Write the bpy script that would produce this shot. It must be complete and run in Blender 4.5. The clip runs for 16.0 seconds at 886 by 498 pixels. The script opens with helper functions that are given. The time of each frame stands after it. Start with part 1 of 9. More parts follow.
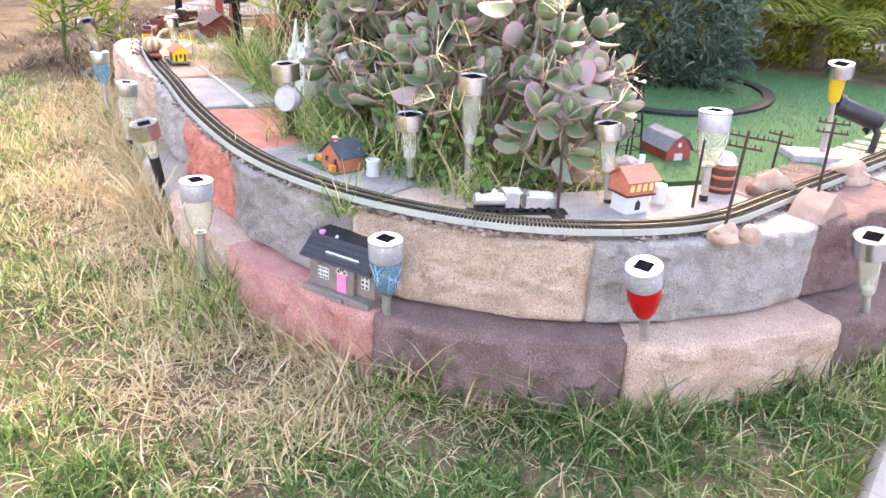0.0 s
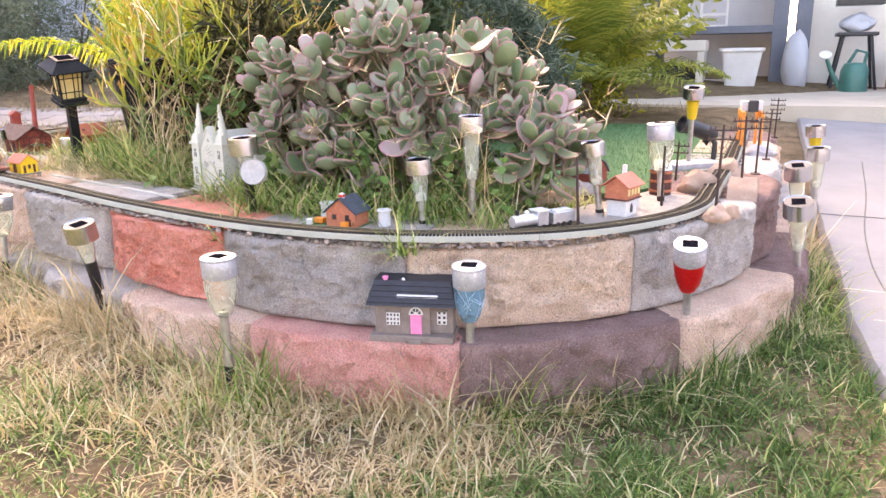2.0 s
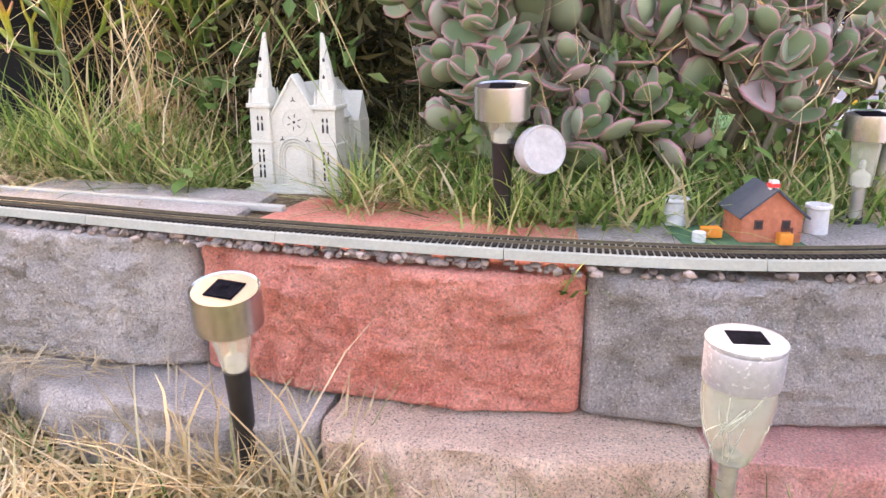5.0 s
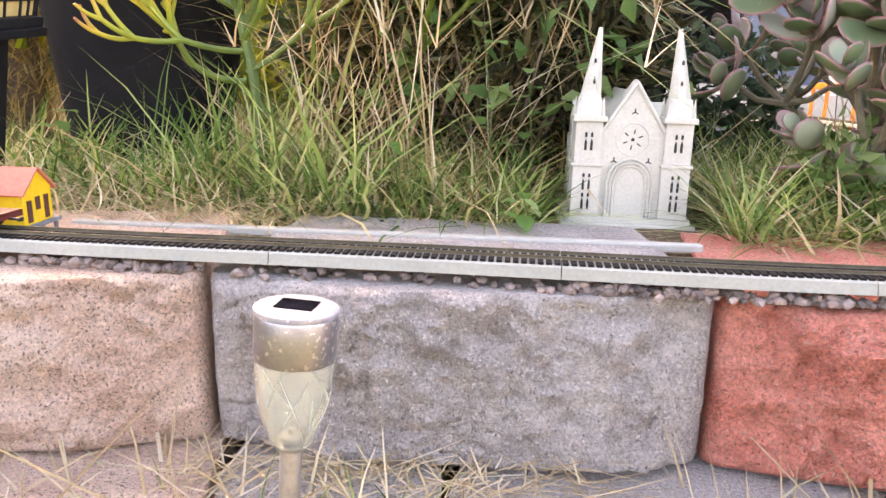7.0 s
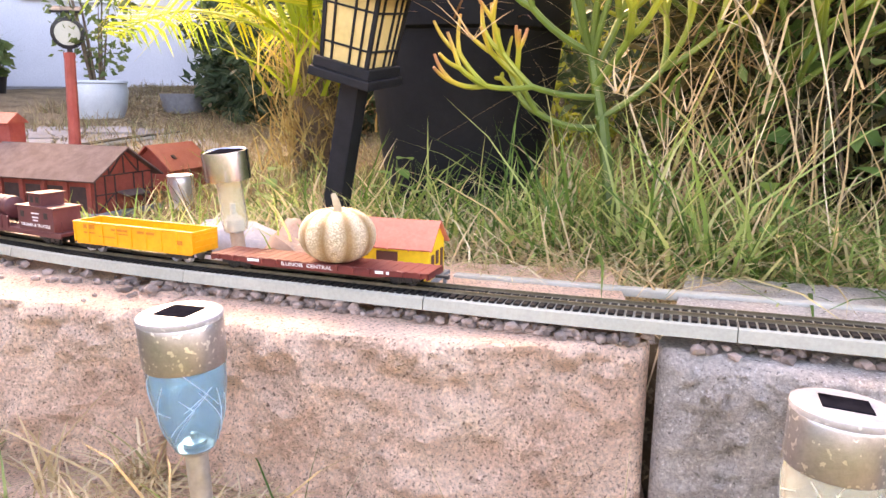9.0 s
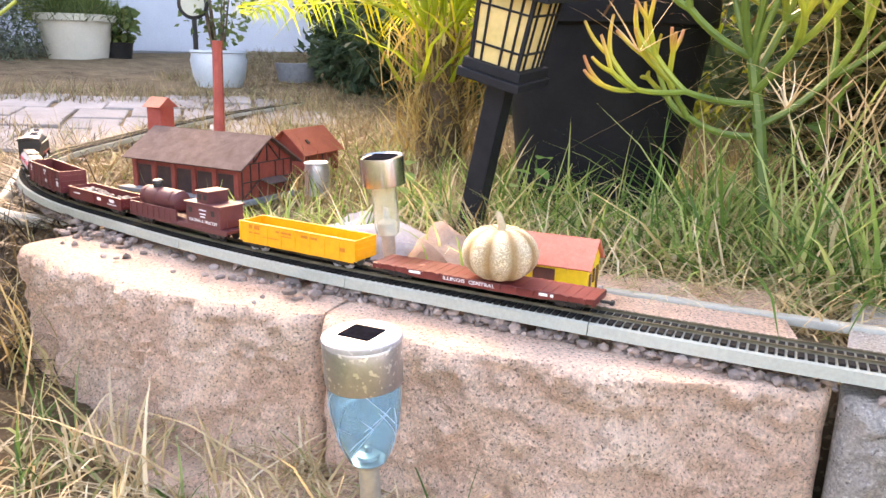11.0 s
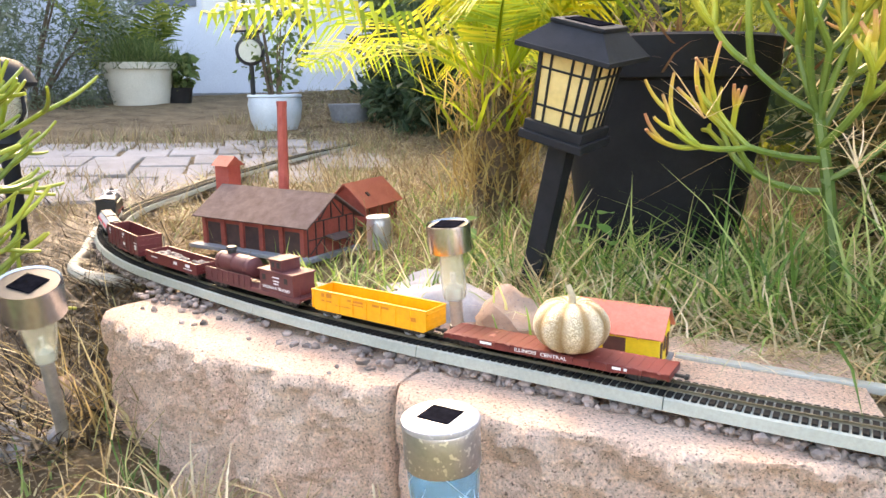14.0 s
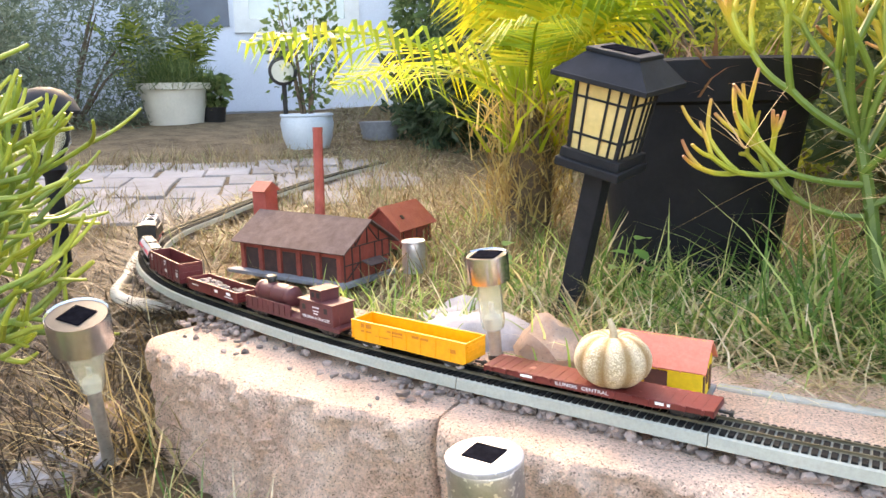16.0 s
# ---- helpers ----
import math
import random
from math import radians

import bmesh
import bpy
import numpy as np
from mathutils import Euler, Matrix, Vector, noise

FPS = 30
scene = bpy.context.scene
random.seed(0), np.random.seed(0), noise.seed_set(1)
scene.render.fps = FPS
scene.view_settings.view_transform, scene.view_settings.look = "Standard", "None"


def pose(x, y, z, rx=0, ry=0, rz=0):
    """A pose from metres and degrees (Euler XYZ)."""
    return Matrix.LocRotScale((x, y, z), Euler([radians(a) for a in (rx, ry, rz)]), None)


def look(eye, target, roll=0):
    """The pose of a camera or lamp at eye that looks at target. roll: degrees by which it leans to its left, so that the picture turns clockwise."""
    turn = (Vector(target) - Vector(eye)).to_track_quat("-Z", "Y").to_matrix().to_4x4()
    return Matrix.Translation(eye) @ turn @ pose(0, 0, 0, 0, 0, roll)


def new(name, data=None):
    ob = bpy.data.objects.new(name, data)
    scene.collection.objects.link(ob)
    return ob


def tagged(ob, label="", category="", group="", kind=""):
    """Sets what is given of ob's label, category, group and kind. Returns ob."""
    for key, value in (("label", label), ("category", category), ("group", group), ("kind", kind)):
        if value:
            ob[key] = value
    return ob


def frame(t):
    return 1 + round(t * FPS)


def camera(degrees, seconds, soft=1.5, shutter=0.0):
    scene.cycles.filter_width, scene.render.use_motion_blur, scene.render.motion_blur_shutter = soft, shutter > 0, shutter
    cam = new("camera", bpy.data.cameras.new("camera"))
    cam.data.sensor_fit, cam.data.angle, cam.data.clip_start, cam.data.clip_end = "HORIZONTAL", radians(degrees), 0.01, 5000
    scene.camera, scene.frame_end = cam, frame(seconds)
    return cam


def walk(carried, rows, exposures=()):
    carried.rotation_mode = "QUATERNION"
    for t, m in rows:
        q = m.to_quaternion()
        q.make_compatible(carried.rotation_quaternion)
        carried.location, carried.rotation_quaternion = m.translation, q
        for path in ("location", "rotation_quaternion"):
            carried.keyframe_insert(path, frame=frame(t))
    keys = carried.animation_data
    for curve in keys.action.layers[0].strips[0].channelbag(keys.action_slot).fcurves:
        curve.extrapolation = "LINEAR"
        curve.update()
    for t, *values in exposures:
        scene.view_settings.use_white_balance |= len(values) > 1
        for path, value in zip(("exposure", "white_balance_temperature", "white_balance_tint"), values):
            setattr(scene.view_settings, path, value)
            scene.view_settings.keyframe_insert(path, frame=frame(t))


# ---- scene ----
cam = camera(61.8, 16.0)
PATH = [
    (0, (2.265, 0.905, 0.748), (0.546, 1.57, -0.029), 3.7),
    (0.5, (2.292, 0.763, 0.745), (0.651, 1.61, -0.022), 2.8),
    (1, (2.274, 0.617, 0.701), (0.703, 1.677, 0.06), 2.0),
    (1.5, (2.238, 0.49, 0.651), (0.706, 1.686, 0.179), 1.1),
    (2, (2.049, 0.401, 0.634), (0.627, 1.714, 0.131), -0.8),
    (2.5, (1.954, 0.286, 0.647), (0.717, 1.773, 0.138), -1.0),
    (3, (1.805, 0.279, 0.624), (0.633, 1.813, 0.103), -0.8),
    (3.5, (1.549, 0.374, 0.573), (0.449, 1.943, 0.0), -1.1),
    (4, (1.308, 0.348, 0.553), (0.303, 1.984, -0.009), -0.7),
    (4.2, (1.221, 0.351, 0.56), (0.248, 1.998, -0.023), -1.1),
    (6.3, (0.47, 0.414, 0.488), (0.01, 2.293, -0.018), 2.9),
    (6.5, (0.403, 0.382, 0.494), (-0.029, 2.27, -0.006), 2.5),
    (7, (0.272, 0.378, 0.492), (-0.144, 2.27, -0.007), 1.5),
    (7.5, (0.218, 0.415, 0.476), (-0.257, 2.292, -0.024), 0.4),
    (8, (0.183, 0.419, 0.481), (-0.395, 2.271, -0.005), -0.1),
    (8.5, (0.12, 0.407, 0.485), (-0.595, 2.22, 0.036), -0.0),
    (9, (0.051, 0.371, 0.497), (-0.807, 2.13, 0.086), 0.5),
    (9.5, (0.012, 0.357, 0.507), (-0.953, 2.062, 0.107), 1.2),
    (9.7, (0.007, 0.352, 0.508), (-0.981, 2.041, 0.093), 1.4),
    (11.8, (-0.007, 0.345, 0.552), (-1.09, 1.945, 0.037), 0.5),
    (12, (-0.006, 0.34, 0.552), (-1.099, 1.936, 0.043), 0.2),
    (12.5, (-0.007, 0.345, 0.56), (-1.122, 1.931, 0.07), -0.0),
    (13, (-0.011, 0.347, 0.559), (-1.148, 1.925, 0.096), -0.4),
    (13.5, (-0.013, 0.343, 0.563), (-1.173, 1.91, 0.118), -0.5),
    (14, (-0.02, 0.336, 0.579), (-1.195, 1.896, 0.145), -0.4),
    (14.5, (-0.021, 0.342, 0.579), (-1.21, 1.892, 0.153), -0.5),
    (15, (-0.023, 0.337, 0.581), (-1.228, 1.877, 0.161), -0.7),
    (15.5, (-0.03, 0.328, 0.592), (-1.253, 1.855, 0.178), -1.0),
    (16, (-0.027, 0.33, 0.598), (-1.268, 1.848, 0.198), -1.2),
]
walk(cam, [(t, look(eye, target, roll)) for t, eye, target, roll in PATH], [(0.0, 3.36, 7950, 24), (2.5, 3.17, 8850, 30), (9.0, 3.35, 8800, 32), (12.0, 3.25, 8300, 19), (16.0, 3.15, 8300, 16)])

# ---------- world, sun ----------
TO_SUN = Vector((-0.72, 0.48, 0.56)).normalized()
world = bpy.data.worlds.new("sky")
scene.world = world
world.use_nodes = True
sky = world.node_tree.nodes.new("ShaderNodeTexSky")
sky.sky_type, sky.sun_disc = "NISHITA", False
sky.sun_elevation = math.asin(TO_SUN.z)
sky.sun_rotation = math.atan2(TO_SUN.x, TO_SUN.y)
sky.dust_density = 2.0
back = world.node_tree.nodes["Background"]
world.node_tree.links.new(sky.outputs[0], back.inputs[0])
back.inputs[1].default_value = 0.15
sun = new("sun", bpy.data.lights.new("sun", "SUN"))
sun.data.energy, sun.data.angle, sun.data.color = 0.8, radians(22), (1.0, 0.80, 0.55)
sun.matrix_basis = look(TO_SUN * 30, (0, 0, 0))


# ---------- materials ----------
def nodes_of(name):
    m = bpy.data.materials.new(name)
    m.use_nodes = True
    nt = m.node_tree
    return m, nt, nt.nodes["Principled BSDF"], nt.nodes["Material Output"]


def rgba(c):
    return (c[0], c[1], c[2], 1.0)


def surf(name, c1, c2, scale=20.0, rough=0.7, bump=0.25, bscale=180.0, metal=0.0, speck=None, sscale=400.0, rand=0.0, island=0.0, spec=0.5, dist=0.002, spots=0.62, grain_lo=0.86, grain_hi=1.12, pits=0.0, pscale=430.0, grain_in=(0.25, 0.75), pit_in=(0.36, 0.47)):
    """A worn surface: two colours mixed by a coarse noise, fine grain, specks, relief."""
    m, nt, b, out = nodes_of(name)
    N, K = nt.nodes.new, nt.links.new
    pos = N("ShaderNodeNewGeometry").outputs["Position"]
    n1 = N("ShaderNodeTexNoise")
    n1.inputs["Scale"].default_value, n1.inputs["Detail"].default_value, n1.inputs["Roughness"].default_value = scale, 6, 0.62
    K(pos, n1.inputs["Vector"])
    ramp = N("ShaderNodeValToRGB")
    ramp.color_ramp.elements[0].position, ramp.color_ramp.elements[1].position = 0.30, 0.72
    ramp.color_ramp.elements[0].color, ramp.color_ramp.elements[1].color = rgba(c1), rgba(c2)
    K(n1.outputs["Fac"], ramp.inputs[0])
    col = ramp.outputs[0]
    n2 = N("ShaderNodeTexNoise")
    n2.inputs["Scale"].default_value, n2.inputs["Detail"].default_value, n2.inputs["Roughness"].default_value = bscale, 5, 0.68
    K(pos, n2.inputs["Vector"])
    if speck:
        n3 = N("ShaderNodeTexNoise")
        n3.inputs["Scale"].default_value, n3.inputs["Detail"].default_value = sscale, 2
        K(pos, n3.inputs["Vector"])
        r3 = N("ShaderNodeValToRGB")
        r3.color_ramp.elements[0].position, r3.color_ramp.elements[1].position = spots, spots + 0.05
        K(n3.outputs["Fac"], r3.inputs[0])
        mx = N("ShaderNodeMix")
        mx.data_type = "RGBA"
        K(r3.outputs[0], mx.inputs["Factor"])
        K(col, mx.inputs["A"])
        mx.inputs["B"].default_value = rgba(speck)
        col = mx.outputs["Result"]
    grain = N("ShaderNodeMapRange")
    grain.inputs["From Min"].default_value, grain.inputs["From Max"].default_value = grain_in
    grain.inputs["To Min"].default_value, grain.inputs["To Max"].default_value = grain_lo, grain_hi
    K(n2.outputs["Fac"], grain.inputs["Value"])
    hsv = N("ShaderNodeHueSaturation")
    K(col, hsv.inputs["Color"])
    value = grain.outputs[0]
    height = n2.outputs["Fac"]
    # Pits darken the colour too, standing for shade in the hollows.
    if pits:
        n4 = N("ShaderNodeTexNoise")
        n4.inputs["Scale"].default_value, n4.inputs["Detail"].default_value, n4.inputs["Roughness"].default_value = pscale, 3, 0.6
        K(pos, n4.inputs["Vector"])
        hole = N("ShaderNodeMapRange")
        hole.inputs["From Min"].default_value, hole.inputs["From Max"].default_value = pit_in
        hole.inputs["To Min"].default_value, hole.inputs["To Max"].default_value = 1 - pits, 1.0
        K(n4.outputs["Fac"], hole.inputs["Value"])
        deep = N("ShaderNodeMath")
        deep.operation = "MULTIPLY"
        K(value, deep.inputs[0])
        K(hole.outputs[0], deep.inputs[1])
        value = deep.outputs[0]
        rise = N("ShaderNodeMath")
        rise.operation = "MULTIPLY_ADD"
        rise.inputs[1].default_value = 0.7
        K(hole.outputs[0], rise.inputs[0])
        K(n2.outputs["Fac"], rise.inputs[2])
        height = rise.outputs[0]
    if rand or island:
        src = N("ShaderNodeObjectInfo").outputs["Random"] if rand else N("ShaderNodeNewGeometry").outputs["Random Per Island"]
        amount = rand or island
        mr = N("ShaderNodeMapRange")
        mr.inputs["To Min"].default_value, mr.inputs["To Max"].default_value = 1 - amount, 1 + amount
        K(src, mr.inputs["Value"])
        mul = N("ShaderNodeMath")
        mul.operation = "MULTIPLY"
        K(value, mul.inputs[0])
        K(mr.outputs[0], mul.inputs[1])
        value = mul.outputs[0]
    K(value, hsv.inputs["Value"])
    K(hsv.outputs[0], b.inputs["Base Color"])
    b.inputs["Roughness"].default_value, b.inputs["Metallic"].default_value = rough, metal
    b.inputs["Specular IOR Level"].default_value = spec
    if bump:
        bp = N("ShaderNodeBump")
        bp.inputs["Strength"].default_value, bp.inputs["Distance"].default_value = bump, dist
        K(height, bp.inputs["Height"])
        K(bp.outputs[0], b.inputs["Normal"])
    return m


def leafy(name, stops, rough=0.5, trans=0.35, spec=0.3, by_object=False):
    """Blades and leaves: a ramp of colours, one drawn for each blade; light shines through."""
    m, nt, b, out = nodes_of(name)
    N, K = nt.nodes.new, nt.links.new
    src = N("ShaderNodeObjectInfo").outputs["Random"] if by_object else N("ShaderNodeNewGeometry").outputs["Random Per Island"]
    ramp = N("ShaderNodeValToRGB")
    els = ramp.color_ramp.elements
    while len(els) < len(stops):
        els.new(0.5)
    for el, (p, c) in zip(els, stops):
        el.position, el.color = p, rgba(c)
    K(src, ramp.inputs[0])
    K(ramp.outputs[0], b.inputs["Base Color"])
    b.inputs["Roughness"].default_value, b.inputs["Specular IOR Level"].default_value = rough, spec
    tr = N("ShaderNodeBsdfTranslucent")
    K(ramp.outputs[0], tr.inputs[0])
    mix = N("ShaderNodeMixShader")
    mix.inputs[0].default_value = trans
    K(b.outputs[0], mix.inputs[1])
    K(tr.outputs[0], mix.inputs[2])
    K(mix.outputs[0], out.inputs[0])
    return m


def clear(name, colour, rough=0.12, trans=0.9):
    m, nt, b, out = nodes_of(name)
    b.inputs["Base Color"].default_value = rgba(colour)
    b.inputs["Roughness"].default_value, b.inputs["Transmission Weight"].default_value = rough, trans
    b.inputs["IOR"].default_value = 1.3
    return m


STONE = dict(scale=16, rough=0.94, bump=1.0, bscale=360, sscale=420, spec=0.2, dist=0.008, grain_lo=0.78, grain_hi=1.56, pits=0.55, pscale=340, grain_in=(0.32, 0.68), pit_in=(0.325, 0.375))
block_grey = surf("block_grey", (0.355, 0.32, 0.29), (0.575, 0.525, 0.475), speck=(0.63, 0.60, 0.57), **STONE)
block_dark = surf("block_dark_grey", (0.29, 0.262, 0.24), (0.50, 0.46, 0.425), speck=(0.53, 0.51, 0.49), **STONE)
block_red = surf("block_red", (0.66, 0.20, 0.14), (0.83, 0.36, 0.275), speck=(0.62, 0.36, 0.28), **STONE)
block_tan = surf("block_tan", (0.61, 0.43, 0.31), (0.79, 0.61, 0.47), speck=(0.30, 0.20, 0.13), **STONE)
block_pink = surf("block_pink_tan", (0.64, 0.43, 0.32), (0.81, 0.61, 0.475), speck=(0.27, 0.17, 0.13), **STONE)
block_rose = surf("block_rose", (0.60, 0.25, 0.21), (0.76, 0.41, 0.345), speck=(0.55, 0.36, 0.31), **STONE)
block_maroon = surf("block_maroon", (0.19, 0.115, 0.10), (0.33, 0.22, 0.20), speck=(0.40, 0.31, 0.30), **STONE)
soil = surf("soil", (0.085, 0.058, 0.034), (0.27, 0.19, 0.11), scale=9, rough=0.95, bump=1.0, bscale=120, speck=(0.30, 0.235, 0.15), sscale=160, spec=0.15, dist=0.008, spots=0.58)
concrete = surf("concrete", (0.215, 0.215, 0.22), (0.265, 0.265, 0.27), scale=5, rough=0.85, bump=0.3, bscale=300, speck=(0.24, 0.235, 0.23), sscale=90, spec=0.15, spots=0.68)
paver = surf("paver", (0.25, 0.22, 0.20), (0.36, 0.33, 0.31), scale=8, rough=0.95, bump=0.4, bscale=150, rand=0.12, spec=0.15)
pebble_m = surf("pebble", (0.09, 0.08, 0.072), (0.40, 0.30, 0.25), scale=55, rough=0.8, bump=0.3, bscale=500, island=0.5)
rock_m = surf("rock", (0.34, 0.21, 0.145), (0.50, 0.36, 0.27), scale=25, rough=0.9, bump=0.6, bscale=220, speck=(0.30, 0.21, 0.17), rand=0.12)
white_rock = surf("white_rock", (0.34, 0.31, 0.30), (0.50, 0.46, 0.45), scale=30, rough=0.85, bump=0.4, bscale=220, rand=0.12)
bed_m = surf("roadbed_plastic", (0.30, 0.305, 0.25), (0.375, 0.38, 0.32), scale=9, rough=0.65, bump=0.08, bscale=300, spec=0.25)
tie_m = surf("tie_plastic", (0.008, 0.008, 0.008), (0.02, 0.019, 0.017), scale=60, rough=0.8, bump=0.2, bscale=600, spec=0.12)
rail_m = surf("rail_metal", (0.095, 0.082, 0.05), (0.18, 0.155, 0.10), scale=70, rough=0.5, bump=0.1, bscale=500, metal=0.45)
black_p = surf("black_plastic", (0.008, 0.008, 0.009), (0.022, 0.022, 0.024), scale=40, rough=0.4, bump=0.05, bscale=400)
black_matt = surf("black_matt", (0.007, 0.008, 0.010), (0.018, 0.019, 0.023), scale=25, rough=0.65, bump=0.15, bscale=300, spec=0.25)
pot_black = surf("pot_black", (0.009, 0.009, 0.010), (0.019, 0.019, 0.020), scale=6, rough=0.7, bump=0.2, bscale=120, spec=0.15)
white_p = surf("white_paper", (0.58, 0.58, 0.60), (0.68, 0.68, 0.70), scale=30, rough=0.55, bump=0.1, bscale=250)
white_m = surf("white_plastic", (0.58, 0.58, 0.565), (0.66, 0.66, 0.645), scale=12, rough=0.45, bump=0.05, bscale=200)
church_m = surf("church_plastic", (0.52, 0.515, 0.425), (0.61, 0.605, 0.51), scale=25, rough=0.5, bump=0.12, bscale=350)
red_p = surf("red_plastic", (0.62, 0.03, 0.03), (0.72, 0.06, 0.05), scale=40, rough=0.4, bump=0.05)
stripe_m = surf("stripe_red", (0.74, 0.05, 0.10), (0.80, 0.09, 0.14), scale=60, rough=0.4, bump=0.0)
silver_m = surf("tank_silver", (0.52, 0.53, 0.57), (0.62, 0.63, 0.67), scale=20, rough=0.3, bump=0.03, metal=0.25)
maroon_p = surf("maroon_plastic", (0.105, 0.013, 0.014), (0.155, 0.026, 0.026), scale=35, rough=0.45, bump=0.08, bscale=300)
maroon_d = surf("maroon_dull", (0.085, 0.02, 0.022), (0.13, 0.036, 0.036), scale=40, rough=0.5, bump=0.1, bscale=300)
flat_m = surf("flat_red", (0.12, 0.014, 0.012), (0.19, 0.034, 0.028), scale=22, rough=0.4, bump=0.1, bscale=300, speck=(0.42, 0.17, 0.14), sscale=70, spots=0.68)
yellow_p = surf("yellow_plastic", (0.84, 0.32, 0.006), (0.90, 0.375, 0.015), scale=25, rough=0.42, bump=0.05)
yellow_w = surf("yellow_wall", (0.78, 0.50, 0.012), (0.85, 0.57, 0.03), scale=25, rough=0.55, bump=0.1)
salmon_r = surf("salmon_roof", (0.52, 0.16, 0.11), (0.62, 0.23, 0.165), scale=30, rough=0.8, spec=0.15, bump=0.2, bscale=250)
brown_d = surf("brown_door", (0.075, 0.022, 0.018), (0.12, 0.04, 0.03), scale=60, rough=0.6, bump=0.1)
grey_p = surf("grey_platform", (0.15, 0.16, 0.175), (0.23, 0.24, 0.26), scale=50, rough=0.7, bump=0.2)
brick_m = surf("brick_wall", (0.20, 0.036, 0.022), (0.32, 0.065, 0.042), scale=70, rough=0.75, bump=0.5, bscale=500)
chim_m = surf("chimney_red", (0.32, 0.05, 0.035), (0.44, 0.09, 0.065), scale=45, rough=0.6, bump=0.4, bscale=450)
red_roof = surf("red_roof", (0.30, 0.055, 0.035), (0.40, 0.09, 0.06), scale=50, rough=0.65, bump=0.5, bscale=420)
dark_roof = surf("dark_roof", (0.095, 0.06, 0.055), (0.16, 0.11, 0.10), scale=60, rough=0.8, spec=0.15, bump=0.6, bscale=400)
timber_m = surf("dark_timber", (0.03, 0.014, 0.012), (0.06, 0.028, 0.022), scale=80, rough=0.7, bump=0.2)
zinc_m = surf("zinc", (0.50, 0.51, 0.53), (0.66, 0.67, 0.69), scale=35, rough=0.35, metal=0.75, bump=0.05)
steel_m = surf("steel", (0.46, 0.47, 0.49), (0.60, 0.61, 0.63), scale=12, rough=0.24, metal=1.0, bump=0.03, bscale=300)
steel_w = surf("steel_weathered", (0.38, 0.385, 0.40), (0.54, 0.545, 0.56), scale=45, rough=0.30, metal=0.95, bump=0.15, bscale=350, speck=(0.82, 0.82, 0.80), sscale=240, spots=0.6)
cap_m = surf("cap_plastic", (0.42, 0.43, 0.46), (0.54, 0.55, 0.58), scale=45, rough=0.38, bump=0.08, metal=0.55, speck=(0.72, 0.73, 0.74), sscale=260)
panel_m = surf("solar_cell", (0.003, 0.003, 0.004), (0.012, 0.012, 0.016), scale=90, rough=0.5, bump=0.0, spec=0.0)
pole_m = surf("pole_steel", (0.42, 0.41, 0.38), (0.62, 0.61, 0.58), scale=60, rough=0.35, metal=0.8, bump=0.05)
def banded(name, base, attribute, other):
    """Lets a mesh attribute draw bands of another colour into a surface made by surf()."""
    nt = base.node_tree
    b = nt.nodes["Principled BSDF"]
    link = b.inputs["Base Color"].links[0]
    src = link.from_socket
    at = nt.nodes.new("ShaderNodeAttribute")
    at.attribute_name = attribute
    mx = nt.nodes.new("ShaderNodeMix")
    mx.data_type = "RGBA"
    mx.inputs["B"].default_value = rgba(other)
    nt.links.new(at.outputs["Fac"], mx.inputs["Factor"])
    nt.links.new(src, mx.inputs["A"])
    nt.links.new(mx.outputs["Result"], b.inputs["Base Color"])
    base.name = name
    return base


gold_m0 = surf("gold_glitter", (0.42, 0.30, 0.15), (0.68, 0.57, 0.43), scale=130, rough=0.42, bump=0.9, bscale=900, metal=0.15, speck=(0.80, 0.68, 0.46), sscale=700, spots=0.5)
gold_m = banded("gold_glitter", gold_m0, "groove", (0.30, 0.17, 0.055))
stem_m = surf("pumpkin_stem", (0.42, 0.33, 0.20), (0.55, 0.45, 0.29), scale=90, rough=0.7, bump=0.4)
ink_w = surf("white_ink", (0.74, 0.74, 0.74), (0.80, 0.80, 0.80), scale=50, rough=0.5, bump=0.0)
plain_k = surf("plain_black", (0.012, 0.012, 0.012), (0.02, 0.02, 0.02), scale=50, rough=0.5, bump=0.0)
ink_o = surf("orange_ink", (0.55, 0.16, 0.01), (0.62, 0.20, 0.02), scale=50, rough=0.5, bump=0.0)
taupe_m = surf("taupe_wall", (0.17, 0.135, 0.115), (0.25, 0.205, 0.18), scale=50, rough=0.75, bump=0.25, bscale=300)
navy_m = surf("black_roof", (0.010, 0.011, 0.016), (0.022, 0.024, 0.032), scale=40, rough=0.55, bump=0.2)
pink_m = surf("pink_paint", (0.78, 0.18, 0.38), (0.84, 0.25, 0.45), scale=40, rough=0.45, bump=0.05)
orange_b = surf("orange_brick", (0.42, 0.125, 0.06), (0.54, 0.18, 0.095), scale=90, rough=0.75, bump=0.4)
teal_r = surf("slate_roof", (0.022, 0.035, 0.05), (0.045, 0.065, 0.085), scale=60, rough=0.6, bump=0.4)
green_b = surf("green_base", (0.03, 0.11, 0.05), (0.055, 0.17, 0.085), scale=80, rough=0.9, bump=0.6)
orange_p = surf("orange_plastic", (0.78, 0.22, 0.02), (0.85, 0.28, 0.04), scale=40, rough=0.45, bump=0.05)
turf_m = surf("turf", (0.035, 0.12, 0.035), (0.075, 0.20, 0.07), scale=90, rough=0.95, bump=1.0, bscale=500, speck=(0.11, 0.24, 0.10), sscale=300, dist=0.004)
amber_g = surf("amber_pane", (0.62, 0.47, 0.18), (0.74, 0.58, 0.27), scale=30, rough=0.35, bump=0.25, bscale=90)
